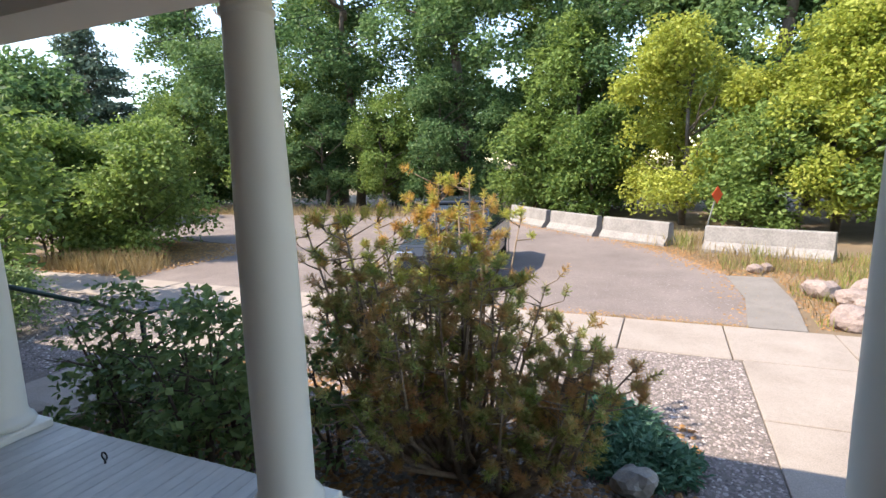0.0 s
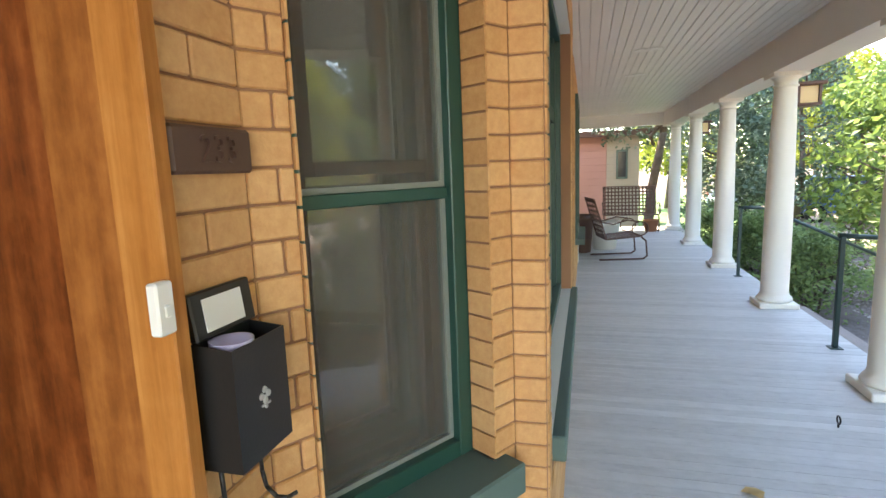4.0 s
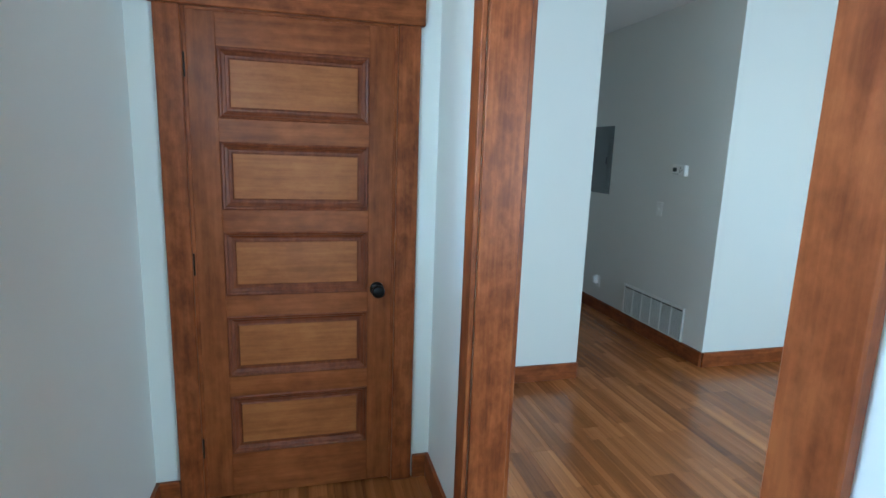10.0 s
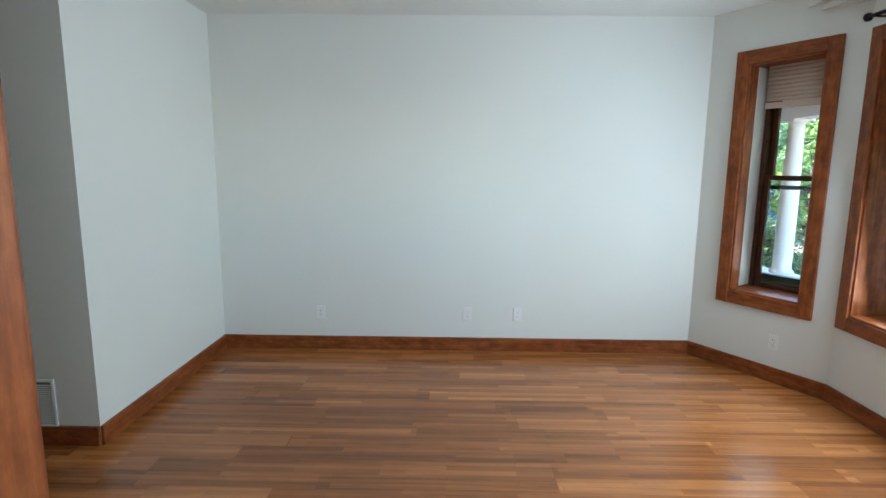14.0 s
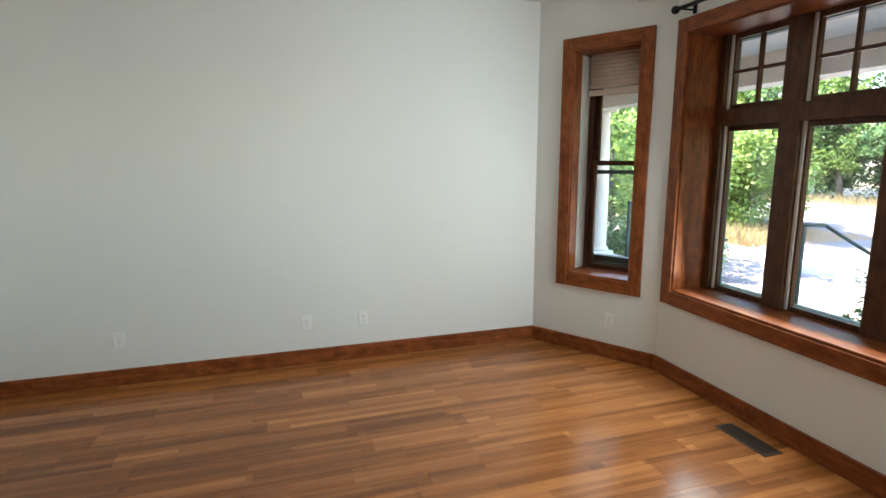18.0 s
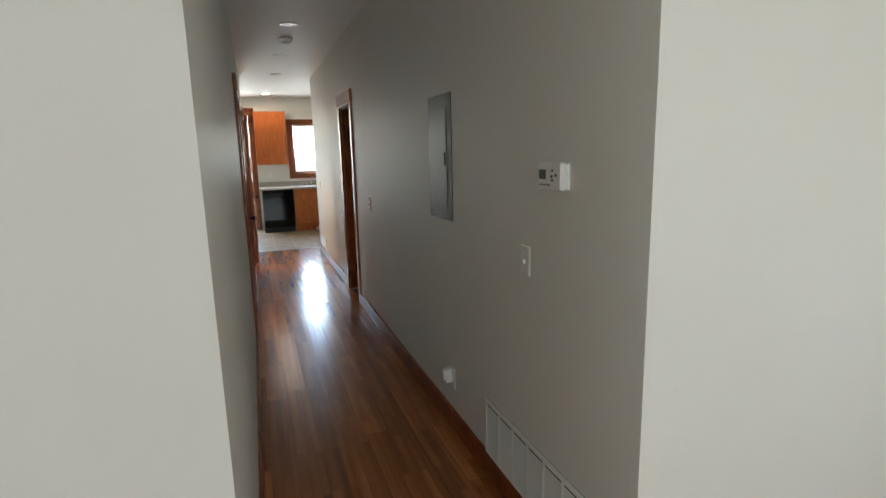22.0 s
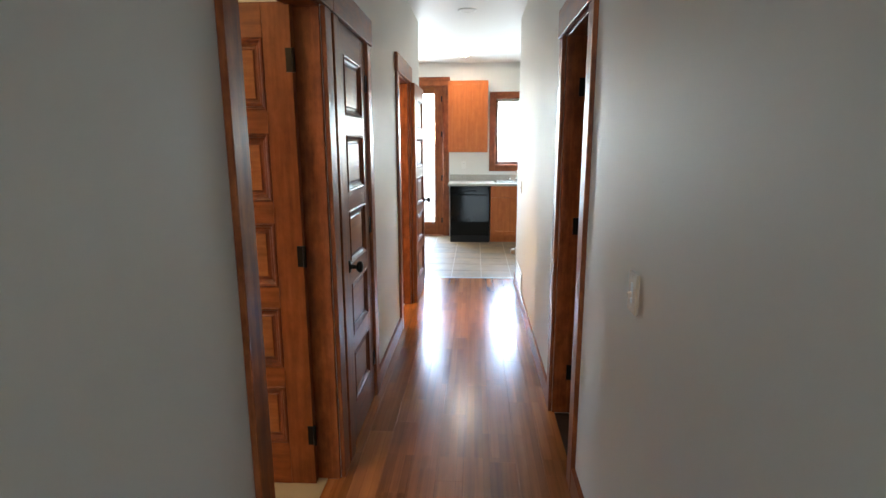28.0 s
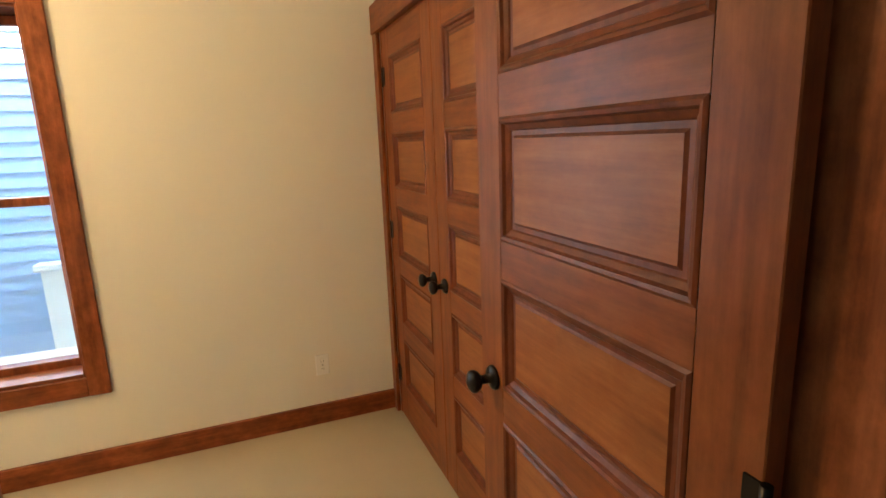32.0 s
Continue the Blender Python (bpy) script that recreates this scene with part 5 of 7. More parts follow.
base_unit(-3.2, -2.68)
base_unit(-3.72, -3.2)
bm = bm_new()
box(bm, -3.72, BACK_Y + 0.002, 0.872, -2.03, KF + 0.03, KTOP, bevel=0.004)
box(bm, -3.72, BACK_Y + 0.002, KTOP, -2.03, BACK_Y + 0.022, KTOP + 0.1, bevel=0.002)
solid("worktop", bm, COUNTER, "grey speckled laminate worktop with an upstand", "worktop", "")
d = thing("wall_cabinet", pose(0, BACK_Y, 0), "orange maple wall cabinet with two panelled doors", "cabinet")
bm = bm_new()
box(bm, -2.63, 0.002, 1.37, -2.02, 0.3, 2.44)
part("body", bm, CABWOOD, d)
shaker(d, -2.626, 1.375, -2.331, 2.435, 0.301)
shaker(d, -2.319, 1.375, -2.024, 2.435, 0.301)
CHROME = mat("chrome", (0.7, 0.7, 0.7), 0.15, 1.0)
d = thing("kitchen_sink", pose(-3.1, -15.82, KTOP), "steel drop-in sink with a chrome faucet", "sink")
bm = bm_new()
for a, b, c, e in ((-0.36, -0.24, 0.36, -0.2), (-0.36, 0.2, 0.36, 0.24), (-0.36, -0.2, -0.32, 0.2), (0.32, -0.2, 0.36, 0.2)):
    box(bm, a, b, 0, c, e, 0.012, bevel=0.004)
part("rim", bm, CHROME, d)
bm = bm_new()
box(bm, -0.32, -0.2, 0.0005, 0.32, 0.2, 0.003)
part("basin", bm, STEEL, d)
bm = bm_new()
lathe(bm, [(0.024, 0.01), (0.02, 0.05), (0.013, 0.06), (0.012, 0.16)], 16, Matrix.Translation((0, -0.22, 0)))
rod(bm, (0, -0.22, 0.15), (0, -0.02, 0.18), 0.011, 10)
part("faucet", bm, CHROME, d, "chrome faucet")
for x in (-0.1, 0.1):
    bm = bm_new()
    lathe(bm, [(0.02, 0.01), (0.022, 0.035), (0.012, 0.05)], 14, Matrix.Translation((x, -0.22, 0)))
    part("tap_handle", bm, CHROME, d)
outlet(Matrix.Translation((-2.25, BACK_Y, 1.16)) @ Matrix.Rotation(radians(180), 4, "Z"))


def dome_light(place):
    """A flush ceiling light with a glass dome, switched on; an unseen fixture added for the warm glow."""
    d = thing("dome_light", Matrix.Translation(place), "unseen flush ceiling light added for the warm glow, with a lit glass dome", "ceiling light")
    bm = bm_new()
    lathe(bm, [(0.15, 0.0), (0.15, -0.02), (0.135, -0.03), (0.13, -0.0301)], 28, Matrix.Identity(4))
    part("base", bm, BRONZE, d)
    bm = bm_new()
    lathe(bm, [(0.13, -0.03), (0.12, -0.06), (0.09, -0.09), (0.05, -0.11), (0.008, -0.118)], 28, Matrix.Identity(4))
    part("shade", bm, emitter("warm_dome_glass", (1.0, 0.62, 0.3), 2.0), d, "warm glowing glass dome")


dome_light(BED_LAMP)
dome_light(BATH_LAMP)

# ---- brickwork of the porch front ----
BRICK = mat("tan_brick", (0.5, 0.3, 0.14), 0.8)
t_, b_ = nodes_of(BRICK)
co_ = coords(t_)
info_ = t_.nodes.new("ShaderNodeObjectInfo")
geo_ = t_.nodes.new("ShaderNodeNewGeometry")
sum_ = t_.nodes.new("ShaderNodeMath")
sum_.operation = "ADD"
t_.links.new(info_.outputs["Random"], sum_.inputs[0])
t_.links.new(geo_.outputs["Random Per Island"], sum_.inputs[1])
fr_ = t_.nodes.new("ShaderNodeMath")
fr_.operation = "FRACT"
t_.links.new(sum_.outputs[0], fr_.inputs[0])
c_ = ramp(t_, fr_.outputs[0], [(0.0, (0.55, 0.27, 0.105)), (0.5, (0.64, 0.335, 0.14)), (1.0, (0.7, 0.4, 0.185))])
c_ = mix(t_, c_, ramp(t_, noise_tex(t_, co_, 45, 5, 0.7), [(0.3, (0.42, 0.19, 0.065)), (0.7, (0.68, 0.42, 0.19))]), 0.4)
t_.links.new(c_, b_.inputs["Base Color"])
bump(t_, b_, noise_tex(t_, co_, 160, 4), 0.35, 0.003)
COURSE, BRICKLEN, JOINT = 0.0675, 0.235, 0.0055
brick_meshes = {}


def brick_face(owner, m, length, z0, z1, holes=(), single=True, phase=0.0, unit=BRICKLEN, proud=0.006):
    """Courses of bricks on a wall face: local x along it, y outward, z up. Whole and half bricks keep clear of the holes."""
    joined = ([], [])
    rows = int((z1 - z0) / COURSE)
    for r in range(rows):
        zb = z0 + r * COURSE
        cuts = [0.0]
        x = (unit / 2 if r % 2 else unit) + phase
        while x < length - 0.03:
            if x > 0.03:
                cuts.append(x)
            x += unit
        cuts.append(length)
        spans = []
        for a, b in zip(cuts, cuts[1:]):
            pieces = [(a, b)]
            for h0, h1, l, t in holes:
                if zb + COURSE > l + 0.01 and zb < t - 0.01:
                    pieces = [(p, q) for s, e in pieces for p, q in ((s, min(e, h0)), (max(s, h1), e)) if q - p > 0.025]
            spans += pieces
        for a, b in spans:
            w = round(b - a - JOINT, 3)
            if w < 0.02:
                continue
            d = proud + rnd_b.uniform(-0.0015, 0.0015)
            if single:
                if w not in brick_meshes:
                    brick_meshes[w] = board_mesh_xz("brick", w, COURSE - JOINT, 0.014, BRICK)
                ob = new("brick", brick_meshes[w])
                ob.parent = owner
                ob.matrix_basis = m @ Matrix.Translation((a + JOINT / 2, d, zb + JOINT / 2))
            else:
                n = len(joined[0])
                x0, x1, zl, zh = a + JOINT / 2, b - JOINT / 2, zb + JOINT / 2, zb + COURSE - JOINT / 2
                for y in (0.0, d):
                    joined[0].extend((m @ Vector(c))[:] for c in ((x0, y, zl), (x1, y, zl), (x1, y, zh), (x0, y, zh)))
                joined[1].extend(tuple(n + k for k in q) for q in ((4, 5, 6, 7), (0, 1, 5, 4), (1, 2, 6, 5), (2, 3, 7, 6), (3, 0, 4, 7)))
    if joined[0]:
        me = bpy.data.meshes.new("brickwork")
        me.from_pydata(joined[0], [], joined[1])
        me.materials.append(BRICK)
        ob = new("brickwork", me)
        ob.parent = owner
        ob["kind"] = "stuff"


def board_mesh_xz(name, w, h, depth, material):
    bm = bm_new()
    box(bm, 0, -depth, 0, w, 0, h, bevel=0.003)
    me = bpy.data.meshes.new(name)
    bmesh.ops.recalc_face_normals(bm, faces=bm.faces)
    bm.to_mesh(me)
    bm.free()
    me.materials.append(material)
    return me


rnd_b = random.Random(11)


BZ0, BZ1 = PORCH, 2.6
entry = bpy.data.objects["wall_north_entry"]
east_bay = bpy.data.objects["wall_bay_east"]
def face_frame(a, b):
    """x from a to b in plan, y to the side of the street, built without mirroring meshes."""
    a, b = Vector((*a, 0)), Vector((*b, 0))
    d = (b - a).normalized()
    return Matrix(((d.x, -d.y, 0, a.x), (d.y, d.x, 0, a.y), (0, 0, 1, 0), (0, 0, 0, 1))), (b - a).length


m, n = face_frame((BAY_EX[3][0], FRONT_OUT), (DOOR_L - 0.02, FRONT_OUT))
brick_face(entry, m, n, BZ0, BZ1, unit=0.225)
m, n = face_frame((DOOR_R + 0.03, FRONT_OUT), (EAST + 0.5, FRONT_OUT))
brick_face(entry, m, n, BZ0, BZ1, single=False)
m, n = face_frame(BAY_NOTCH, BAY_EX[3])
w0, w1 = n * 0.126, n * 0.866
brick_face(east_bay, m, n, BZ0, BZ1, [(w0, w1, WIN_LOW - 0.07, WIN_TOP)], unit=0.22)
# brick returns beside the green window
for x, s in ((w0, 1), (w1, -1)):
    for r in range(int((WIN_TOP - WIN_LOW) / COURSE)):
        bm = bm_new()
        box(bm, min(x, x + 0.006 * s), -0.075, 0.0035, max(x, x + 0.006 * s), 0.011, COURSE - 0.0035)
        ob = part("brick", bm, BRICK, east_bay)
        ob.matrix_basis = m @ Matrix.Translation((0, 0, WIN_LOW - 0.002 + r * COURSE))
m, n = face_frame(BAY_EX[1], BAY_EX[2])
brick_face(bpy.data.objects["wall_bay_middle"], m, n, BZ0, BZ1, [(n * 0.1375, n * 0.9665, WIN_LOW - 0.09, WIN_TOP)])
m, n = face_frame(BAY_EX[2], BAY_NOTCH)
brick_face(bpy.data.objects["wall_bay_middle"], m, n, BZ0, BZ1, unit=0.2)
m, n = face_frame(BAY_EX[0], BAY_EX[1])
brick_face(bpy.data.objects["wall_bay_west"], m, n, BZ0, BZ1, [(n * 0.115, n * 0.75, WIN_LOW - 0.07, WIN_TOP)], single=False)
# the rest of the front: recess and a second bay with a pale corner board
bm = bm_new()
box(bm, -5.6, -1.4, PORCH - 0.6, -4.682, FRONT_OUT, TOPZ)
box(bm, -8.28, -1.4, PORCH - 0.6, -5.6, BAY_OUT, TOPZ)
box(bm, PX0, -1.4, PORCH - 0.6, -8.28, FRONT_OUT - 0.1, TOPZ)
west_front = solid("wall_north_west", bm, MORTAR, "tan brick front wall along the porch", "wall")
for a, b in (((-5.6, FRONT_OUT), (-4.681, FRONT_OUT)), ((-8.28, BAY_OUT), (-5.6, BAY_OUT)), ((-5.6, BAY_OUT), (-5.6, FRONT_OUT))):
    m, n = face_frame(a, b)
    brick_face(west_front, m, n, BZ0, BZ1, single=False)
d = thing("window_7", Matrix.Translation((-7.6, BAY_OUT, 0)), "dark green framed window along the porch", "window", kind="structure")
bar("outside_frame", d, 0, 0.0, 0.6, 0.06, 0.04, 2.3, GREEN)
bar("outside_frame", d, 1.2, 0.0, 0.6, 1.26, 0.04, 2.3, GREEN)
bar("outside_frame", d, 0.06, 0.0, 2.24, 1.2, 0.04, 2.3, GREEN)
bar("outside_frame", d, 0.06, 0.0, 0.6, 1.2, 0.04, 0.66, GREEN)
bar("outside_sill", d, -0.05, 0.0, 0.53, 1.31, 0.12, 0.6, SILLPAINT)
bar("corner_board", bpy.data.objects["wall_north_west"], -8.33, BAY_OUT - 0.5, BZ0, -8.281, BAY_OUT + 0.02, 2.45, WHITE)

# house number plaque
d = thing("house_number_plaque", Matrix.Translation((-0.565, FRONT_OUT + 0.009, 1.529)) @ Matrix.Rotation(radians(180), 4, "Z"), "brown cast plaque with the number 233 on the brick", "plaque")
PLAQUE = paint("brown_cast_plaque", (0.11, 0.055, 0.04), 0.5, 0.4, 90, 0.3)
bm = bm_new()
box(bm, -0.093, -0.02, -0.036, 0.093, 0.0, 0.036, bevel=0.005)
part("plate", bm, PLAQUE, d)
cu = bpy.data.curves.new("number", "FONT")
cu.body, cu.size, cu.extrude, cu.align_x, cu.align_y = "233", 0.06, 0.003, "CENTER", "CENTER"
tmp = new("number", cu)
me = bpy.data.meshes.new_from_object(tmp)
bpy.data.objects.remove(tmp)
me.materials.append(PLAQUE)
num = new("number", me)
num.parent = d
num.matrix_basis = Matrix.Translation((0.008, -0.022, 0)) @ Matrix.Rotation(radians(90), 4, "X")

d = thing("doorbell", pose(-0.412, FRONT_OUT + 0.03, 1.317, 0, 0, 180), "cream plastic doorbell on the door frame", "doorbell")
bm = bm_new()
box(bm, -0.0155, -0.018, -0.036, 0.0155, 0.0, 0.036, bevel=0.003)
part("housing", bm, PLASTIC, d)
bm = bm_new()
box(bm, -0.006, -0.021, -0.012, 0.006, -0.0175, 0.006, bevel=0.002)
part("button", bm, PLASTIC, d)

# mailbox with its lid up
BLACKPAINT = paint("black_enamel", (0.014, 0.014, 0.014), 0.38, 0.15, 200, 0.2)
d = thing("mailbox", pose(-0.557, FRONT_OUT + 0.011, 1.035, 0, 0, 180), "black wall mailbox with its lid open and paper inside", "mailbox")
MW, MD, MH = 0.07, 0.07, 0.2
bm = bm_new()
rings = []
for inset, z_front, z_back in ((0.0, 0.0, 0.0), (0.0, MH - 0.004, MH + 0.004), (0.003, MH - 0.004, MH + 0.004), (0.003, 0.003, 0.003)):
    rings.append([bm.verts.new(v) for v in ((-MW + inset, -MD + inset, z_front), (MW - inset, -MD + inset, z_front), (MW - inset, -inset, z_back), (-MW + inset, -inset, z_back))])
for ra, rb in zip(rings, rings[1:]):
    for k in range(4):
        bm.faces.new((ra[k], ra[(k + 1) % 4], rb[(k + 1) % 4], rb[k]))
bm.faces.new(rings[0][::-1])
bm.faces.new(rings[3])
part("box", bm, BLACKPAINT, d)
bm = bm_new()
box(bm, -MW - 0.003, -MD - 0.004, -0.012, MW + 0.003, 0.0, 0.004, bevel=0.003)
lid = part("lid", bm, BLACKPAINT, d)
lid.matrix_basis = Matrix.Translation((0, -0.004, MH + 0.006)) @ Matrix.Rotation(radians(-97), 4, "X")
bm = bm_new()
box(bm, -0.05, -0.062, -0.0145, 0.042, -0.01, -0.0125)
lab = part("label", bm, PLASTIC, d, "white paper label inside the lid")
lab.matrix_basis = lid.matrix_basis
bm = bm_new()
lathe(bm, [(0.031, 0.0), (0.034, 0.1), (0.0345, 0.101), (0.031, 0.1005), (0.012, 0.085)], 20, Matrix.Translation((-0.024, -0.036, 0.1)))
part("rolled_paper", bm, mat("lilac_paper", (0.52, 0.47, 0.66), 0.8), d, "lilac rolled paper")
bm = bm_new()
for k in range(4):
    a = k * math.pi / 2
    c = Vector((0.009 * math.cos(a), 0, 0.009 * math.sin(a)))
    lathe(bm, [(0.0062, 0), (0.005, 0.0025)], 12, Matrix.Translation((c.x, -MD, 0.1 + c.z)) @ Matrix.Rotation(radians(90), 4, "X"))
box(bm, -0.0025, -MD - 0.003, 0.078, 0.0025, -MD, 0.1)
box(bm, -0.011, -MD - 0.003, 0.083, 0.011, -MD, 0.0865)
part("ornament", bm, mat("silver_ornament", (0.6, 0.6, 0.58), 0.4, 0.6), d, "small silver flower ornament")
for x in (-0.05, 0.05):
    bm = bm_new()
    pts = [Vector((x, -0.012, 0.0)), Vector((x, -0.014, -0.07)), Vector((x, -0.02, -0.1)), Vector((x, -0.04, -0.118)), Vector((x, -0.062, -0.116)), Vector((x, -0.08, -0.104))]
    for p, q in zip(pts, pts[1:]):
        rod(bm, p, q, 0.004, 8)
    part("newspaper_hook", bm, BLACKPAINT, d)

# ---- porch things ----
IRON = paint("rusty_brown_iron", (0.14, 0.07, 0.052), 0.55, 0.4, 120, 0.4)


def tube(bm, pts, r, seg=6):
    for p, q in zip(pts, pts[1:]):
        rod(bm, p, q, r, seg)


def spring_chair(width, label, m, seats=1):
    """A spring-based iron porch chair of woven straps; it faces local -y."""
    c = thing("porch_chair" if seats == 1 else "porch_bench", m, label, "chair" if seats == 1 else "bench")
    hw = width / 2
    for x in (-hw, hw):
        bm = bm_new()
        tube(bm, [(x, -0.36, 0.018), (x, 0.33, 0.018)], 0.014, 8)
        tube(bm, [(x, -0.36, 0.018), (x, -0.42, 0.06), (x, -0.4, 0.3), (x, -0.33, 0.36)], 0.014, 8)
        part("spring_leg", bm, IRON, c)
        bm = bm_new()
        tube(bm, [(x, -0.33, 0.38), (x, 0.22, 0.34), (x, 0.42, 0.98)], 0.013, 8)
        part("side_rail", bm, IRON, c)
        bm = bm_new()
        ring = [(x * 1.04, -0.3 + 0.13 * math.cos(a), 0.5 + 0.11 * math.sin(a)) for a in (k * math.pi / 6 for k in range(13))]
        tube(bm, ring, 0.01, 6)
        tube(bm, [(x * 1.04, -0.3, 0.61), (x * 1.04, -0.1, 0.64), (x * 1.04, 0.12, 0.58), (x * 1.04, 0.3, 0.62)], 0.012, 6)
        part("armrest", bm, IRON, c)
    for a, b in (((0, -0.33, 0.38), 1), ((0, 0.22, 0.34), 1), ((0, 0.42, 0.98), 1)):
        bm = bm_new()
        tube(bm, [(-hw, a[1], a[2]), (hw, a[1], a[2])], 0.013, 8)
        part("cross_rail", bm, IRON, c)
    back0, back1 = Vector((0, 0.22, 0.34)), Vector((0, 0.42, 0.98))
    up = (back1 - back0).normalized()
    nv, nh = 8, max(5, int(width / 0.075))
    for k in range(nh):
        x = -hw + (k + 0.5) * width / nh
        bm = bm_new()
        for p, q in ((back0, back1), (Vector((0, -0.33, 0.38)), back0)):
            d_ = q - p
            mm = Matrix.Translation(p + Vector((x, 0, 0))) @ d_.to_track_quat("Z", "Y").to_matrix().to_4x4()
            box(bm, -0.016, -0.002, 0, 0.016, 0.002, d_.length, mm)
        part("strap", bm, IRON, c)
    for k in range(nv):
        for p, q in ((back0, back1), (Vector((0, -0.33, 0.38)), back0)):
            o = p + (q - p) * ((k + 0.5) / nv)
            d_ = (q - p).normalized()
            bm = bm_new()
            mm = Matrix.Translation(o) @ d_.to_track_quat("Z", "Y").to_matrix().to_4x4()
            box(bm, -hw, -0.005, -0.016, hw, -0.001, 0.016, mm)
            part("strap", bm, IRON, c)
    return c


spring_chair(0.56, "rusty brown iron spring chair with woven straps on the porch", pose(-8.8, 0.22, PORCH, 0, 0, 194))
spring_chair(1.15, "rusty brown iron strap bench at the end of the porch", pose(-12.5, 0.72, PORCH, 0, 0, 90), 2)
TERRA = paint("terracotta", (0.4, 0.17, 0.09), 0.8, 0.3, 80, 0.3)


def pot(x, y, r, h, label, material=None):
    d = thing("plant_pot", pose(x, y, PORCH), label, "plant pot")
    bm = bm_new()
    lathe(bm, [(r * 0.7, 0), (r * 0.75, 0.01), (r, h * 0.85), (r * 1.08, h * 0.86), (r * 1.08, h), (r * 0.95, h), (r * 0.9, h * 0.9)], 18)
    part("pot", bm, material or TERRA, d)
    return d


pot(-9.35, -0.3, 0.19, 0.66, "tall dark clay pot beside a porch chair", IRON)
pot(-12.3, 1.15, 0.16, 0.26, "terracotta pot with a green plant on the porch")
pot(-9.75, 0.08, 0.27, 0.5, "large cream painted pot behind a porch chair", WHITE)

# lanterns hung outside the beam
AMBER = mat("amber_lantern_glass", (0.62, 0.4, 0.14), 0.3)
for x in (-6.54, -11.86):
    d = thing("porch_lantern", pose(x, 2.05, 2.02), "dark metal hanging lantern with amber glass", "lantern", "porch lanterns")
    bm = bm_new()
    box(bm, -0.15, -0.15, 0.2, 0.15, 0.15, 0.24, bevel=0.01)
    part("roof", bm, IRON, d)
    bm = bm_new()
    box(bm, -0.09, -0.09, 0.02, 0.09, 0.09, 0.2, bevel=0.004)
    part("glass", bm, AMBER, d, "amber glass")
    for sx in (-1, 1):
        for sy in (-1, 1):
            bm = bm_new()
            box(bm, sx * 0.1 - 0.012, sy * 0.1 - 0.012, 0, sx * 0.1 + 0.012, sy * 0.1 + 0.012, 0.2)
            part("corner_bar", bm, IRON, d)
    bm = bm_new()
    box(bm, -0.12, -0.12, -0.01, 0.12, 0.12, 0.02, bevel=0.004)
    part("base", bm, IRON, d)
    bm = bm_new()
    rod(bm, (0, 0, 0.24), (0, 0, 0.42), 0.008, 8)
    tube(bm, [(0, 0, 0.42), (0, -0.24, 0.44)], 0.01, 8)
    part("hanger", bm, IRON, d)
for x, y in ((-5.72, 0.32), (-7.3, 0.31), (-10.4, 0.32)):
    can_light(x, y, False, 2.6)

# stair rails and steps
RAILGREEN = paint("dark_green_iron", (0.015, 0.045, 0.04), 0.45, 0.2, 100, 0.3)
for x in (-4.57, -7.4):
    d = thing("stair_rail", pose(x, 0, 0), "dark green iron rail beside the porch steps", "handrail", "stair rails")
    for y0, z0, z1 in ((1.69, PORCH, 0.85), (3.3, GROUND, 0.2)):
        bm = bm_new()
        box(bm, -0.018, y0 - 0.018, z0, 0.018, y0 + 0.018, z1, bevel=0.003)
        box(bm, -0.045, y0 - 0.045, z0, 0.045, y0 + 0.045, z0 + 0.008)
        part("post", bm, RAILGREEN, d)
    bm = bm_new()
    tube(bm, [(0, 1.66, 0.86), (0, 1.98, 0.84), (0, 3.3, 0.2), (0, 3.62, 0.18)], 0.02, 8)
    part("handrail", bm, RAILGREEN, d)
bm = bm_new()
for k in range(3):
    box(bm, -7.3, PY1 - 0.02, GROUND - 0.1, -4.7, PY1 + 0.3 * (3 - k), GROUND + 0.175 * (k + 1), bevel=0.008)
solid("porch_steps", bm, CONCRETE, "concrete steps from the porch to the garden", "steps", "")

for x, y in ((-2.745, 1.649), (-3.13, 1.15)):
    d = thing("eye_bolt", pose(x, y, PORCH), "small rusty eye bolt in the porch floor", "eye bolt", "porch eye bolts")
    bm = bm_new()
    tube(bm, [(0.022 * math.cos(a), 0, 0.045 + 0.022 * math.sin(a)) for a in (k * math.pi / 6 for k in range(13))], 0.005, 6)
    part("ring", bm, BLACK, d)
    bm = bm_new()
    rod(bm, (0, 0, 0), (0, 0, 0.026), 0.006, 8)
    part("shank", bm, BLACK, d)
bm = bm_new()
c = [bm.verts.new(p) for p in ((0, -0.05, 0.004), (0.03, -0.01, 0.012), (0.045, 0.03, 0.004), (0.0, 0.05, 0.014), (-0.04, 0.025, 0.006), (-0.03, -0.02, 0.014))]
bm.faces.new(c)
bmesh.ops.solidify(bm, geom=bm.faces[:], thickness=0.001)
ob = solid("fallen_leaf", bm, mat("dry_yellow_leaf", (0.72, 0.52, 0.25), 0.8), "dry yellow leaf on the porch boards", "leaf", "")
ob.location = (-2.37, 0.51, PORCH)

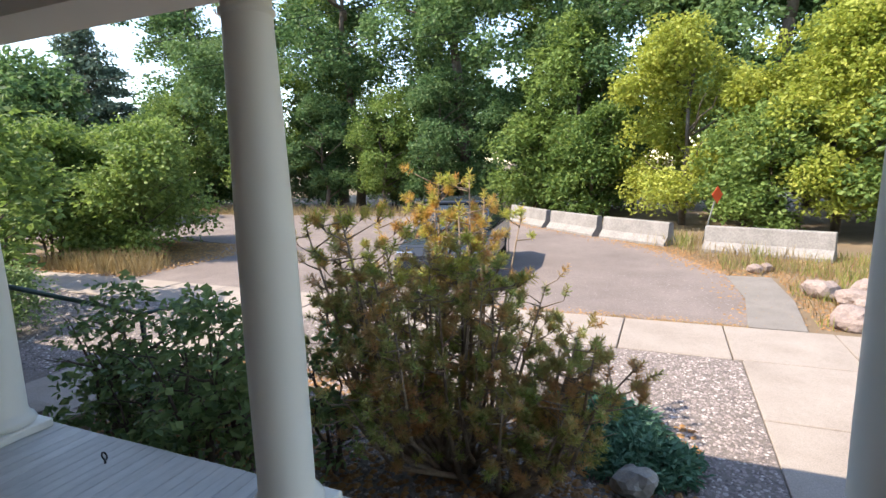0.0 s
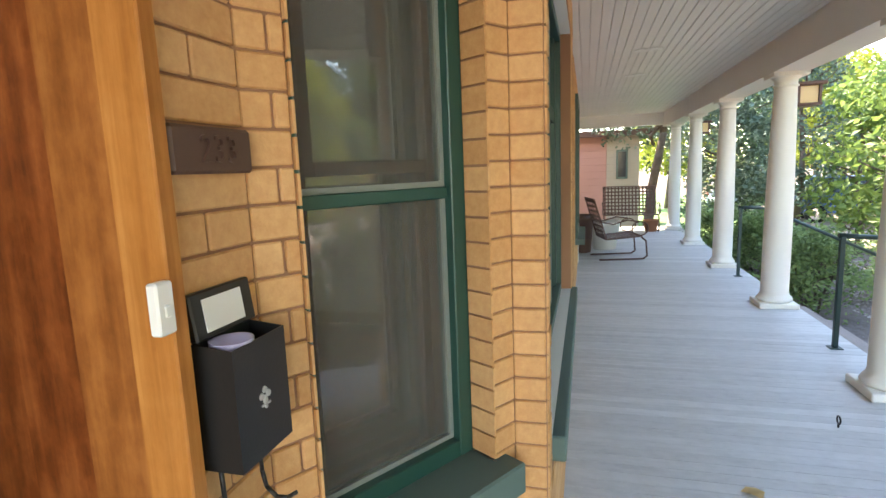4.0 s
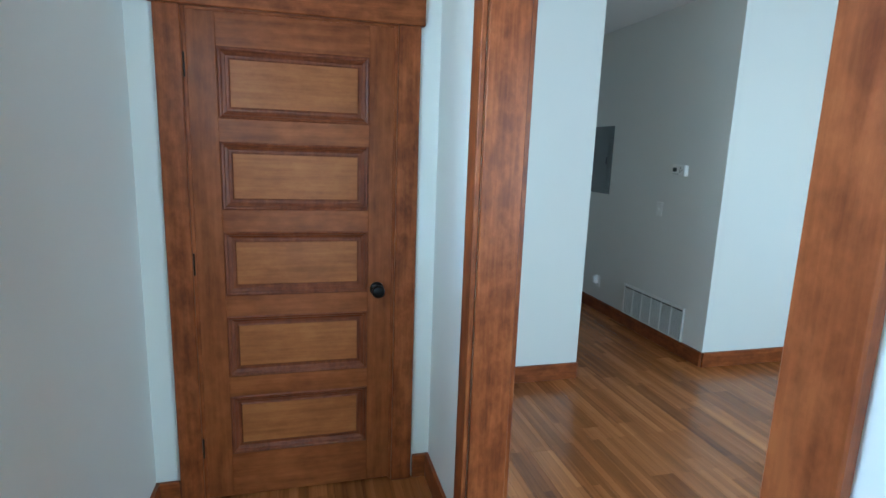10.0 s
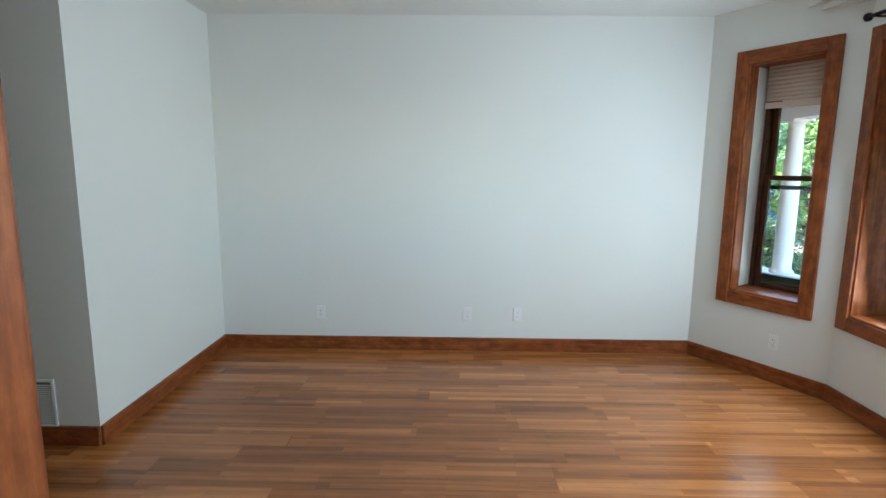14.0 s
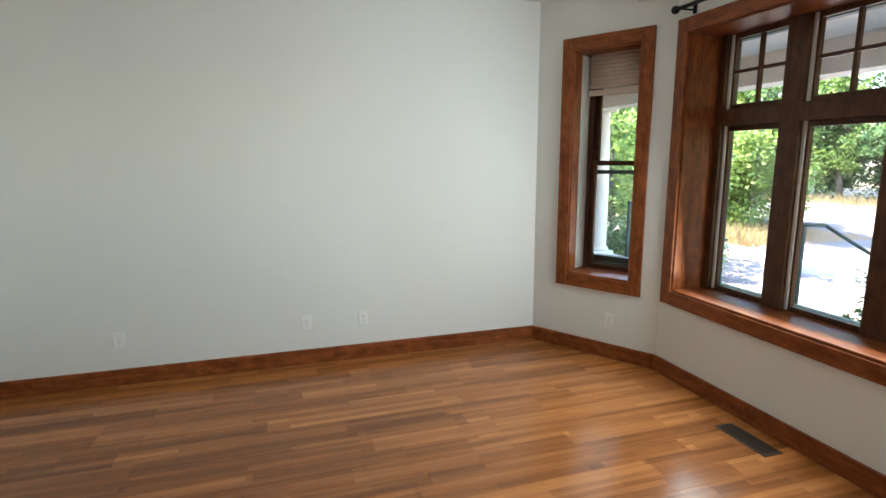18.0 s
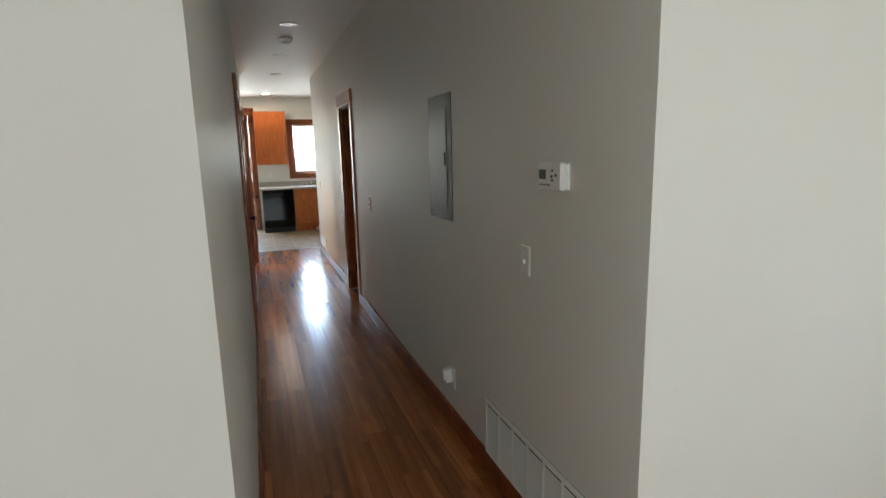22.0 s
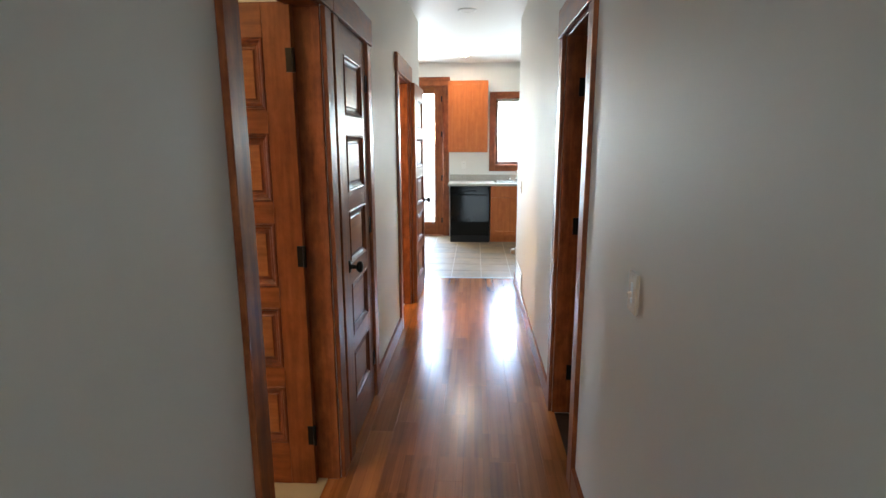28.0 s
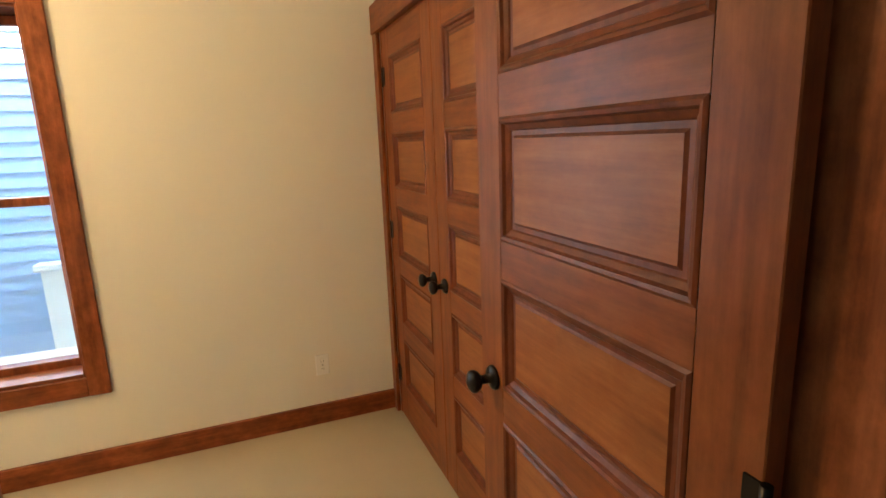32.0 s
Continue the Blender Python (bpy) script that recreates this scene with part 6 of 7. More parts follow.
# ---- plants ----
def leaf_mat(name, dark, mid, light, trans=0.35, patch=0.0, other=None, patch_scale=0.6):
    """Foliage: colour by leaf and by plant, light that passes through."""
    m = mat(name, mid, 0.55, 0.0, 0.3)
    t, b = nodes_of(m)
    geo, info = t.nodes.new("ShaderNodeNewGeometry"), t.nodes.new("ShaderNodeObjectInfo")
    c = ramp(t, geo.outputs["Random Per Island"], [(0.0, dark), (0.55, mid), (1.0, light)])
    c = mix(t, c, ramp(t, info.outputs["Random"], [(0.0, dark), (1.0, light)]), 0.3)
    if other:
        n = noise_tex(t, coords(t), patch_scale, 3)
        c = mix(t, c, other, ramp(t, n, [(0.5 - patch * 0.2, (0, 0, 0)), (0.56 + (1 - patch) * 0.1, (1, 1, 1))]))
    t.links.new(c, b.inputs["Base Color"])
    tr = t.nodes.new("ShaderNodeBsdfTranslucent")
    t.links.new(mix(t, c, (1.0, 1.0, 0.6), 0.25, "MULTIPLY"), tr.inputs[0])
    ms = t.nodes.new("ShaderNodeMixShader")
    ms.inputs[0].default_value = trans
    t.links.new(b.outputs[0], ms.inputs[1])
    t.links.new(tr.outputs[0], ms.inputs[2])
    t.links.new(ms.outputs[0], t.nodes["Material Output"].inputs[0])
    return m


BARK = ground_mat("grey_bark", ((0.06, 0.045, 0.035), (0.11, 0.085, 0.065), (0.17, 0.14, 0.11)), 6, 40)
LEAF_DARK = leaf_mat("dark_broadleaf", (0.045, 0.1, 0.04), (0.11, 0.205, 0.08), (0.22, 0.32, 0.13), 0.45)
LEAF_GREEN = leaf_mat("green_broadleaf", (0.07, 0.13, 0.033), (0.16, 0.25, 0.065), (0.29, 0.38, 0.11), 0.45)
LEAF_YELLOW = leaf_mat("yellow_green_broadleaf", (0.18, 0.24, 0.038), (0.34, 0.395, 0.07), (0.54, 0.54, 0.13), 0.48)
LEAF_BLUE = leaf_mat("blue_green_needles", (0.06, 0.1, 0.075), (0.12, 0.18, 0.135), (0.2, 0.27, 0.2), 0.25)
LEAF_SHRUB = leaf_mat("shade_shrub_leaf", (0.08, 0.14, 0.06), (0.18, 0.28, 0.11), (0.32, 0.43, 0.18), 0.45)
NEEDLE = leaf_mat("pine_needles", (0.2, 0.27, 0.08), (0.37, 0.45, 0.15), (0.56, 0.58, 0.24), 0.7, 0.42, (0.6, 0.35, 0.18), 3.2)
# yellower copy for the top shoots: sunlight on them put into the colour
NEEDLE_SUNLIT = leaf_mat("yellow_pine_needles", (0.24, 0.32, 0.06), (0.4, 0.45, 0.09), (0.58, 0.54, 0.14), 0.45, 0.36, (0.6, 0.36, 0.12), 3.0)
JUNIPER = leaf_mat("juniper_sprays", (0.05, 0.13, 0.08), (0.1, 0.22, 0.14), (0.17, 0.31, 0.2), 0.25)
DRYGRASS = leaf_mat("dry_grass", (0.22, 0.155, 0.075), (0.34, 0.255, 0.13), (0.47, 0.375, 0.21), 0.35)
GREENGRASS = leaf_mat("weed_grass", (0.14, 0.18, 0.045), (0.27, 0.29, 0.08), (0.42, 0.39, 0.14), 0.35)
LITTER = leaf_mat("leaf_litter", (0.16, 0.08, 0.035), (0.3, 0.16, 0.065), (0.45, 0.26, 0.11), 0.1)


def leaves(name, centres, per, spread, size, seed, material, parent, droop=0.3, flat=0.6, long=1.5):
    """Many four-cornered leaves scattered round clump centres, as one part."""
    rg = np.random.RandomState(seed)
    c = np.repeat(np.asarray(centres, float), per, axis=0)
    n = len(c)
    off = rg.normal(0, 1, (n, 3))
    off *= (spread * rg.uniform(0.3, 1.0, n) ** 0.6 / (np.linalg.norm(off, axis=1) + 1e-6))[:, None]
    off[:, 2] *= 0.75
    p = c + off
    d = rg.normal(0, 1, (n, 3)) + off / spread
    d[:, 2] = d[:, 2] * flat - droop
    d /= np.linalg.norm(d, axis=1)[:, None]
    s = np.cross(d, rg.normal(0, 1, (n, 3)) + np.array([0, 0, 1.0]))
    s /= np.linalg.norm(s, axis=1)[:, None] + 1e-9
    ln = size * long * rg.uniform(0.6, 1.25, n)[:, None]
    wd = size * 0.5 * rg.uniform(0.7, 1.2, n)[:, None]
    up = np.cross(s, d) * ln * 0.12
    v = np.stack([p, p + d * ln * 0.45 + s * wd + up, p + d * ln, p + d * ln * 0.45 - s * wd + up], 1)
    f = np.arange(n * 4).reshape(-1, 4)
    me = bpy.data.meshes.new(name)
    me.from_pydata(v.reshape(-1, 3).tolist(), [], f.tolist())
    me.materials.append(material)
    ob = new(name, me)
    ob.parent = parent
    ob["kind"] = "stuff"
    return ob


def limb(bm, a, b, r0, r1, seg=7, bend=0.0, rg=random):
    """A tapered, slightly crooked limb."""
    a, b = Vector(a), Vector(b)
    pts = [a + (b - a) * (k / 4) + Vector((rg.uniform(-1, 1), rg.uniform(-1, 1), 0)) * bend * (0 if k in (0, 4) else 1) for k in range(5)]
    for k in range(4):
        rod(bm, pts[k], pts[k + 1], r0 + (r1 - r0) * k / 4, seg, r0 + (r1 - r0) * (k + 1) / 4)
    return pts


def broadleaf(name, h, crown0, radius, clumps, per, size, seed, material, label, category="tree", spread=None, stems=1):
    """A tree at its own origin: tapered trunk, limbs, and a lumpy crown of many leaves."""
    rg = random.Random(seed)
    tr = thing(name, pose(0, 0, GROUND), label, category)
    bm = bm_new()
    tips = []
    for s in range(stems):
        off = Vector((rg.uniform(-0.3, 0.3), rg.uniform(-0.3, 0.3), 0)) * (radius * 0.5 if stems > 1 else 0)
        top = Vector((off.x * 2 + rg.uniform(-0.3, 0.3), off.y * 2 + rg.uniform(-0.3, 0.3), h * 0.8))
        pts = limb(bm, off, top, 0.018 * h / (1 if stems == 1 else 2.2) + 0.01, 0.006 * h / (1 if stems == 1 else 2), 8, 0.03 * h, rg)
        for k in range(int(9 / stems) + 2):
            z = crown0 + (h * 0.75 - crown0) * rg.random()
            a = rg.uniform(0, 6.28)
            base = off + (top - off) * min(1, z / (h * 0.8))
            tip = base + Vector((math.cos(a), math.sin(a), 0.55)) * radius * rg.uniform(0.5, 0.85)
            limb(bm, base, tip, 0.007 * h, 0.002 * h, 5, 0.02 * h, rg)
            tips.append(tip)
    part("trunk", bm, BARK, tr)
    cs = []
    blobs = []
    for k in range(26):
        u = (k + rg.random()) / 26
        z = crown0 + (h - crown0) * (0.06 + 0.9 * u)
        prof = max(0.12, math.sin(math.pi * (0.16 + 0.8 * u)) ** 0.7)
        a, q = rg.uniform(0, 6.28), rg.uniform(0.3, 0.88)
        br = radius * rg.uniform(0.24, 0.44)
        blobs.append((radius * prof * q * math.cos(a), radius * prof * q * math.sin(a), min(z, h - br * 0.6), br))
    while len(cs) < clumps:
        x, y, z, br = rg.choice(blobs)
        a, e = rg.uniform(0, 6.28), rg.uniform(-0.55, 1.0)
        ce = math.sqrt(max(0, 1 - e * e))
        q = br * rg.uniform(0.6, 1.08)
        cs.append((x + q * ce * math.cos(a), y + q * ce * math.sin(a), max(crown0 * 0.6, z + q * e * 0.8)))
    leaves("crown", cs, per, spread or radius * 0.2, size, seed, material, tr)
    return tr


def spruce(name, h, radius, seed, material, label):
    rg = random.Random(seed)
    tr = thing(name, pose(0, 0, GROUND), label, "tree")
    bm = bm_new()
    limb(bm, (0, 0, 0), (0, 0, h), 0.016 * h, 0.01, 8, 0.02, rg)
    part("trunk", bm, BARK, tr)
    cs, boughs = [], bm_new()
    z = h * 0.12
    while z < h * 0.985:
        rr = radius * (1 - z / h) ** 0.85 + 0.12
        for k in range(7 if z < h * 0.7 else 5):
            a = rg.uniform(0, 6.28)
            r1 = rr * rg.uniform(0.65, 1.1)
            tip = Vector((r1 * math.cos(a), r1 * math.sin(a), z - r1 * 0.18 + 0.1))
            rod(boughs, (0, 0, z), tip, 0.02, 4, 0.005)
            for q in np.linspace(0.25, 1, max(2, int(r1 / 0.28))):
                cs.append((tip.x * q, tip.y * q, z + (tip.z - z) * q))
        z += h * 0.022 + 0.1
    part("boughs", boughs, BARK, tr)["kind"] = "stuff"
    leaves("needles", cs, 16, 0.3 + 0.02 * radius, 0.2, seed, material, tr, 0.5, 0.4, 1.8)
    return tr


def put(ob, spots, scale=(0.9, 1.15), seed=1):
    """Set a plant at the first spot and copies at the others."""
    rg = random.Random(seed)
    made = []
    for k, (x, y) in enumerate(spots):
        s = rg.uniform(*scale)
        m = pose(x, y, GROUND - 0.03, 0, 0, rg.uniform(0, 360))
        o = ob if k == 0 else copy_thing(ob, m)
        o.matrix_basis = m
        o.scale = (s * rg.uniform(0.92, 1.08), s * rg.uniform(0.92, 1.08), s)
        made.append(o)
    return made


# the tall belt of trees beyond the turning circle
put(broadleaf("tall_tree", 17.0, 2.2, 3.9, 700, 40, 0.155, 101, LEAF_DARK, "tall dark green broadleaf tree behind the road", spread=0.55), [(-24, 25), (-16.5, 26.5), (-9.5, 25.5), (-2.6, 26), (4, 25), (5.8, 27), (2.2, 27.6), (9, 27), (11, 24), (-31, 29), (18, 22), (26, 20)], seed=4)
put(broadleaf("tall_tree", 19.5, 3.5, 3.2, 640, 40, 0.145, 102, LEAF_GREEN, "tall pale green poplar behind the road", spread=0.5), [(-20, 30), (-12.8, 31), (-6, 30.5), (0.8, 30), (7.5, 30), (15, 29)], seed=5)
put(broadleaf("understorey_tree", 8.0, 0.8, 2.9, 460, 38, 0.125, 103, LEAF_GREEN, "bushy green tree at the edge of the road", spread=0.45), [(-20.5, 24), (-13.5, 24.2), (-26, 23), (-3.5, 24.5)], (0.75, 1.1), 6)
put(broadleaf("understorey_tree", 7.4, 0.7, 2.6, 460, 38, 0.12, 104, LEAF_DARK, "dark shrubby tree at the edge of the road", spread=0.42), [(-17, 23.8), (-10.2, 23.8), (-7.2, 24), (-30, 24), (-38, 24)], (0.7, 1.05), 7)
# sunlit yellow-green trees behind the barriers
put(broadleaf("maple_tree", 6.9, 0.5, 2.7, 560, 46, 0.11, 105, LEAF_YELLOW, "sunlit yellow-green maple behind the barriers", spread=0.5), [(0.6, 19.8), (4.6, 18.2), (8.4, 16.4), (11.6, 13.6), (6.6, 21.5)], (0.9, 1.12), 8)
put(broadleaf("hedge_tree", 4.6, 0.15, 2.2, 380, 26, 0.13, 106, LEAF_GREEN, "green thicket behind the barriers", spread=0.42), [(-2.6, 21.8), (2.6, 17.6), (6.2, 15.6), (8.6, 12.6), (12.6, 10.6), (-5.4, 23.2)], (0.8, 1.1), 9)
# a dark thicket closes the view under the tall trees
put(broadleaf("thicket", 5.2, 0.1, 2.6, 440, 34, 0.13, 121, LEAF_DARK, "dark undergrowth under the tall trees", "shrub", 0.5, 3), [(-33, 26.5), (-28.5, 27), (-24, 27.5), (-19, 27.6), (-14.6, 27.8), (-10.4, 27.4), (-6, 27), (-1.6, 26.4), (3, 24.5), (-38, 25.5), (-43, 24.5), (8, 22)], (0.85, 1.15), 18)
# the big shrub on the island of the drive, with a sapling and hedge beyond
put(broadleaf("island_shrub", 3.7, 0.1, 2.25, 520, 28, 0.1, 107, LEAF_GREEN, "large green shrub on the island of the drive", "shrub", 0.38, 5), [(-13.6, 10.2), (-15.6, 9.0), (-16.0, 11.6)], (0.88, 1.04), 10)
put(broadleaf("ash_sapling", 4.0, 0.4, 1.15, 95, 20, 0.11, 108, LEAF_GREEN, "young bright green ash tree near the steps", spread=0.35), [(-10.4, 5.0), (-13.5, 5.6)], (0.9, 1.1), 11)
put(broadleaf("shade_shrub", 1.25, 0.08, 0.75, 130, 24, 0.05, 109, LEAF_SHRUB, "dark green shrub beside the porch steps", "shrub", 0.22, 4), [(-8.4, 2.9), (-9.3, 3.3), (-10.4, 2.8), (-11.6, 3.2), (-8.9, 4.2), (-12.6, 2.6)], (0.85, 1.2), 12)
put(broadleaf("cedar_tree", 6.5, 0.4, 1.9, 380, 26, 0.1, 110, LEAF_BLUE, "grey-green cedar beyond the porch end", spread=0.4), [(-16.8, 3.6), (-19.5, 6.4)], (0.9, 1.15), 13)
put(broadleaf("cedar_tree", 7.5, 2.7, 2.3, 330, 26, 0.09, 131, LEAF_BLUE, "old conifer with drooping boughs over the neighbouring house", spread=0.4), [(-15.1, 1.35)], (0.98, 1.02), 33)
put(broadleaf("far_tree", 8.5, 1.2, 2.8, 380, 24, 0.18, 111, LEAF_YELLOW, "bright yellow-green tree down the street", spread=0.45), [(-31, 11), (-37, 14), (-27, 3.5)], (0.9, 1.1), 14)
put(broadleaf("far_tree", 7.0, 0.8, 3.4, 400, 24, 0.19, 112, LEAF_DARK, "dark green tree down the street", spread=0.5), [(-30, 16.5), (-38, 19), (-46, 22), (-46, 12), (-26, 15.5)], (0.85, 1.1), 15)
put(spruce("spruce_tree", 14.4, 6.4, 113, LEAF_BLUE, "tall blue-green spruce against the sky"), [(-38.5, 26.0)], (0.98, 1.02), 16)
put(spruce("spruce_tree", 12.2, 3.2, 213, LEAF_BLUE, "smaller blue-green spruce beyond the tall one"), [(-59, 34.2)], (0.98, 1.02), 16)

# shrubs against the porch: thin stems with clusters of leaflets
put(broadleaf("rose_shrub", 1.25, 0.12, 0.42, 52, 13, 0.05, 114, LEAF_SHRUB, "leggy green shrub at the porch edge", "shrub", 0.12, 4), [(-2.5, 2.5), (-3.0, 2.9), (-3.45, 2.45), (-3.95, 2.6), (-2.2, 3.0), (-4.3, 2.75), (-2.85, 2.35), (-3.6, 3.0)], (0.8, 1.2), 17)


# ---- mountain pine in front of the porch ----
TWIG = ground_mat("grey_twig_bark", ((0.17, 0.12, 0.085), (0.27, 0.2, 0.145), (0.38, 0.3, 0.22)), 8, 60)


def mountain_pine():
    """Many crooked stems from a low crown, each with bottle-brush shoots."""
    rg = random.Random(31)
    nr = np.random.RandomState(31)
    p = thing("mountain_pine", pose(-1.3, 3.3, GROUND), "large mountain pine with browning needles in front of the porch", "pine")
    shoots, tips = [], []
    # stems: foot, tip spread and height of the three masses of the crown
    stems = []
    for _ in range(28):
        stems.append(((0, 0), (rg.gauss(-0.05, 0.42), rg.gauss(0.05, 0.4)), rg.uniform(1.35, 2.2)))
    for _ in range(16):
        a = rg.uniform(0, 6.28)
        stems.append(((0, 0), (math.cos(a) * rg.uniform(0.6, 1.15) - 0.1, math.sin(a) * rg.uniform(0.5, 0.95)), rg.uniform(0.5, 1.45)))
    for _ in range(16):
        stems.append(((0.5, -0.1), (rg.gauss(0.82, 0.2), rg.gauss(-0.1, 0.3)), rg.uniform(0.5, 1.32)))
    for _ in range(9):
        stems.append(((-0.2, 0.0), (rg.gauss(-0.85, 0.12), rg.gauss(0.1, 0.25)), rg.uniform(1.2, 1.72)))
    for foot, end, top in stems:
        wood_bm = bm_new()
        spread = math.hypot(end[0], end[1])
        top = min(top, 2.3 - 0.55 * max(0.0, spread - 0.25))
        if end[0] > 0.42:
            top = min(top, 1.55 - 0.4 * end[0])
        base = Vector((foot[0] + rg.uniform(-0.12, 0.12), foot[1] + rg.uniform(-0.12, 0.12), 0.0))
        tip = Vector((end[0], end[1], top))
        mid = base.lerp(tip, 0.45) + Vector((end[0] - foot[0], end[1] - foot[1], 0)) * 0.22 - Vector((0, 0, 0.08 * top))
        rod(wood_bm, base, mid, 0.024, 6, 0.014)
        rod(wood_bm, mid, tip, 0.014, 6, 0.005)
        for k in range(int(8 + 6 * top)):
            q = 0.38 + 0.62 * rg.random() ** 0.8
            o = base.lerp(mid, q * 2) if q < 0.5 else mid.lerp(tip, q * 2 - 1)
            b = rg.uniform(0, 6.28)
            side = Vector((math.cos(b), math.sin(b), rg.uniform(-0.1, 0.7))).normalized()
            n1 = o + side * rg.uniform(0.08, 0.26)
            rod(wood_bm, o, n1, 0.006, 4, 0.003)
            for _ in range(rg.choice((1, 1, 2, 3))):
                up = (side + Vector((rg.gauss(0, 0.5), rg.gauss(0, 0.5), rg.uniform(0.3, 1.4)))).normalized()
                e = n1 + up * rg.uniform(0.08, 0.14)
                rod(wood_bm, n1, e, 0.004, 4, 0.002)
                (tips if e.z > 1.72 + rg.uniform(-0.3, 0.2) else shoots).append((n1, e))
        tips.append((tip - Vector((0, 0, 0.12)), tip + Vector((0, 0, 0.05)))) if top > 1.6 else shoots.append((tip - Vector((0, 0, 0.12)), tip))
        part("branch", wood_bm, TWIG, p)
    bare = [s for s in shoots if rg.random() < 0.06]
    shoots = [s for s in shoots if s not in bare]
    for nm, group, material in (("needles", shoots, NEEDLE), ("top_needles", tips, NEEDLE_SUNLIT)):
        n = 70
        a = np.repeat(np.array([g[0][:] for g in group]), n, axis=0)
        e = np.repeat(np.array([g[1][:] for g in group]), n, axis=0)
        u = nr.uniform(0.15, 1.0, (len(a), 1)) ** 0.7
        ax = (e - a) / np.linalg.norm(e - a, axis=1)[:, None]
        c = a + (e - a) * u
        d = nr.normal(0, 1, c.shape)
        d -= ax * (d * ax).sum(1)[:, None]
        d /= np.linalg.norm(d, axis=1)[:, None]
        d = d * 0.85 + ax * (0.3 + 0.8 * (u > 0.9))
        d /= np.linalg.norm(d, axis=1)[:, None]
        s = np.cross(d, nr.normal(0, 1, c.shape))
        s /= np.linalg.norm(s, axis=1)[:, None]
        ln = nr.uniform(0.032, 0.052, (len(c), 1))
        v = np.stack([c - s * 0.0028, c + s * 0.0028, c + d * ln + s * 0.0015, c + d * ln - s * 0.0015], 1)
        me = bpy.data.meshes.new(nm)
        me.from_pydata(v.reshape(-1, 3).tolist(), [], np.arange(len(v) * 4).reshape(-1, 4).tolist())
        me.materials.append(material)
        ob = new(nm, me)
        ob.parent = p
        ob["kind"] = "stuff"
    return p


mountain_pine()


def mat_plant(name, x, y, r, h, count, size, material, label, category, seed):
    """A low spreading plant of many sprays."""
    rg = np.random.RandomState(seed)
    d = thing(name, pose(x, y, GROUND - 0.01), label, category)
    a, q = rg.uniform(0, 6.28, count), np.sqrt(rg.uniform(0, 1, count))
    cs = np.c_[np.cos(a) * q * r, np.sin(a) * q * r * 0.7, h * (1 - q ** 2) * rg.uniform(0.4, 1, count) + 0.03]
    leaves("sprays", cs, 14, 0.09, size, seed, material, d, 0.0, 0.5, 2.6)
    bm = bm_new()
    for k in range(8):
        b = k * 0.8
        rod(bm, (0, 0, 0), (math.cos(b) * r * 0.8, math.sin(b) * r * 0.55, 0.05), 0.008, 5, 0.003)
    part("stems", bm, BARK, d)
    return d


mat_plant("creeping_juniper", -0.45, 4.4, 0.55, 0.2, 260, 0.035, JUNIPER, "low blue-green creeping juniper on the gravel", "juniper", 41)
mat_plant("creeping_juniper", -0.05, 3.85, 0.45, 0.13, 200, 0.035, JUNIPER, "low blue-green creeping juniper beside the walk", "juniper", 42)


def blades(name, x0, y0, x1, y1, count, h, material, label, seed, keep=None):
    """Grass stalks over a stretch of ground, as stuff."""
    rg = np.random.RandomState(seed)
    p = np.c_[rg.uniform(x0, x1, count), rg.uniform(y0, y1, count)]
    if keep:
        p = p[[keep(*q) for q in p]]
    n = len(p)
    ang = rg.uniform(0, 6.28, n)
    lean = rg.normal(0, 0.22, (n, 2)) * h
    hh = h * rg.uniform(0.45, 1.2, n)
    w = 0.004 + 0.004 * rg.rand(n)
    s = np.c_[np.cos(ang) * w, np.sin(ang) * w, np.zeros(n)]
    b = np.c_[p, np.full(n, GROUND - 0.03)]
    m1 = b + np.c_[lean * 0.35, hh * 0.55]
    t1 = b + np.c_[lean, hh]
    v = np.stack([b - s, b + s, m1 + s * 0.8, t1, m1 - s * 0.8], 1)
    f = np.arange(n * 5).reshape(-1, 5)
    me = bpy.data.meshes.new(name)
    me.from_pydata(v.reshape(-1, 3).tolist(), [], f.tolist())
    me.materials.append(material)
    return tagged(new(name, me), label, "grass", "", "stuff")


ROAD_EDGE = ((1.4, 8.0), (1.42, 9.5), (1.2, 11.4), (0.2, 13.8), (-1.2, 15.6), (-3.2, 17.6), (-5.6, 19.8), (-7.5, 21.2))


def edge_gap(x, y):
    """Distance from the road's edge, positive beyond it."""
    best = 99.0
    for (ax, ay), (bx, by) in zip(ROAD_EDGE, ROAD_EDGE[1:]):
        ux, uy = bx - ax, by - ay
        q = min(1.0, max(0.0, ((x - ax) * ux + (y - ay) * uy) / (ux * ux + uy * uy)))
        dx, dy = x - ax - q * ux, y - ay - q * uy
        gap = math.hypot(dx, dy)
        if gap < abs(best):
            best = gap if ux * dy - uy * dx < 0 else -gap
    return best


edge_rnd = random.Random(9)
beside_slab = lambda x, y: not (x < 2.05 and y < 11.3)  # noqa: E731
blades("dry_grass", -6.5, 11.5, 4.5, 20.5, 9000, 0.36, DRYGRASS, "thin dry grass along the barriers", 51, lambda x, y: y > 11.4 and 0.25 < edge_gap(x, y) < 2.2)
blades("barrier_weeds", -0.6, 12.6, 2.6, 15.4, 1900, 0.42, GREENGRASS, "tall green weeds between the barriers", 153, lambda x, y: 0.5 < edge_gap(x, y) < 1.5 and math.sin(3.1 * x + 0.6) > 0.1)
blades("dry_weeds", 1.2, 8.0, 5.0, 14.0, 1500, 0.2, DRYGRASS, "dry yellow grass among the weeds beside the road", 152, beside_slab)
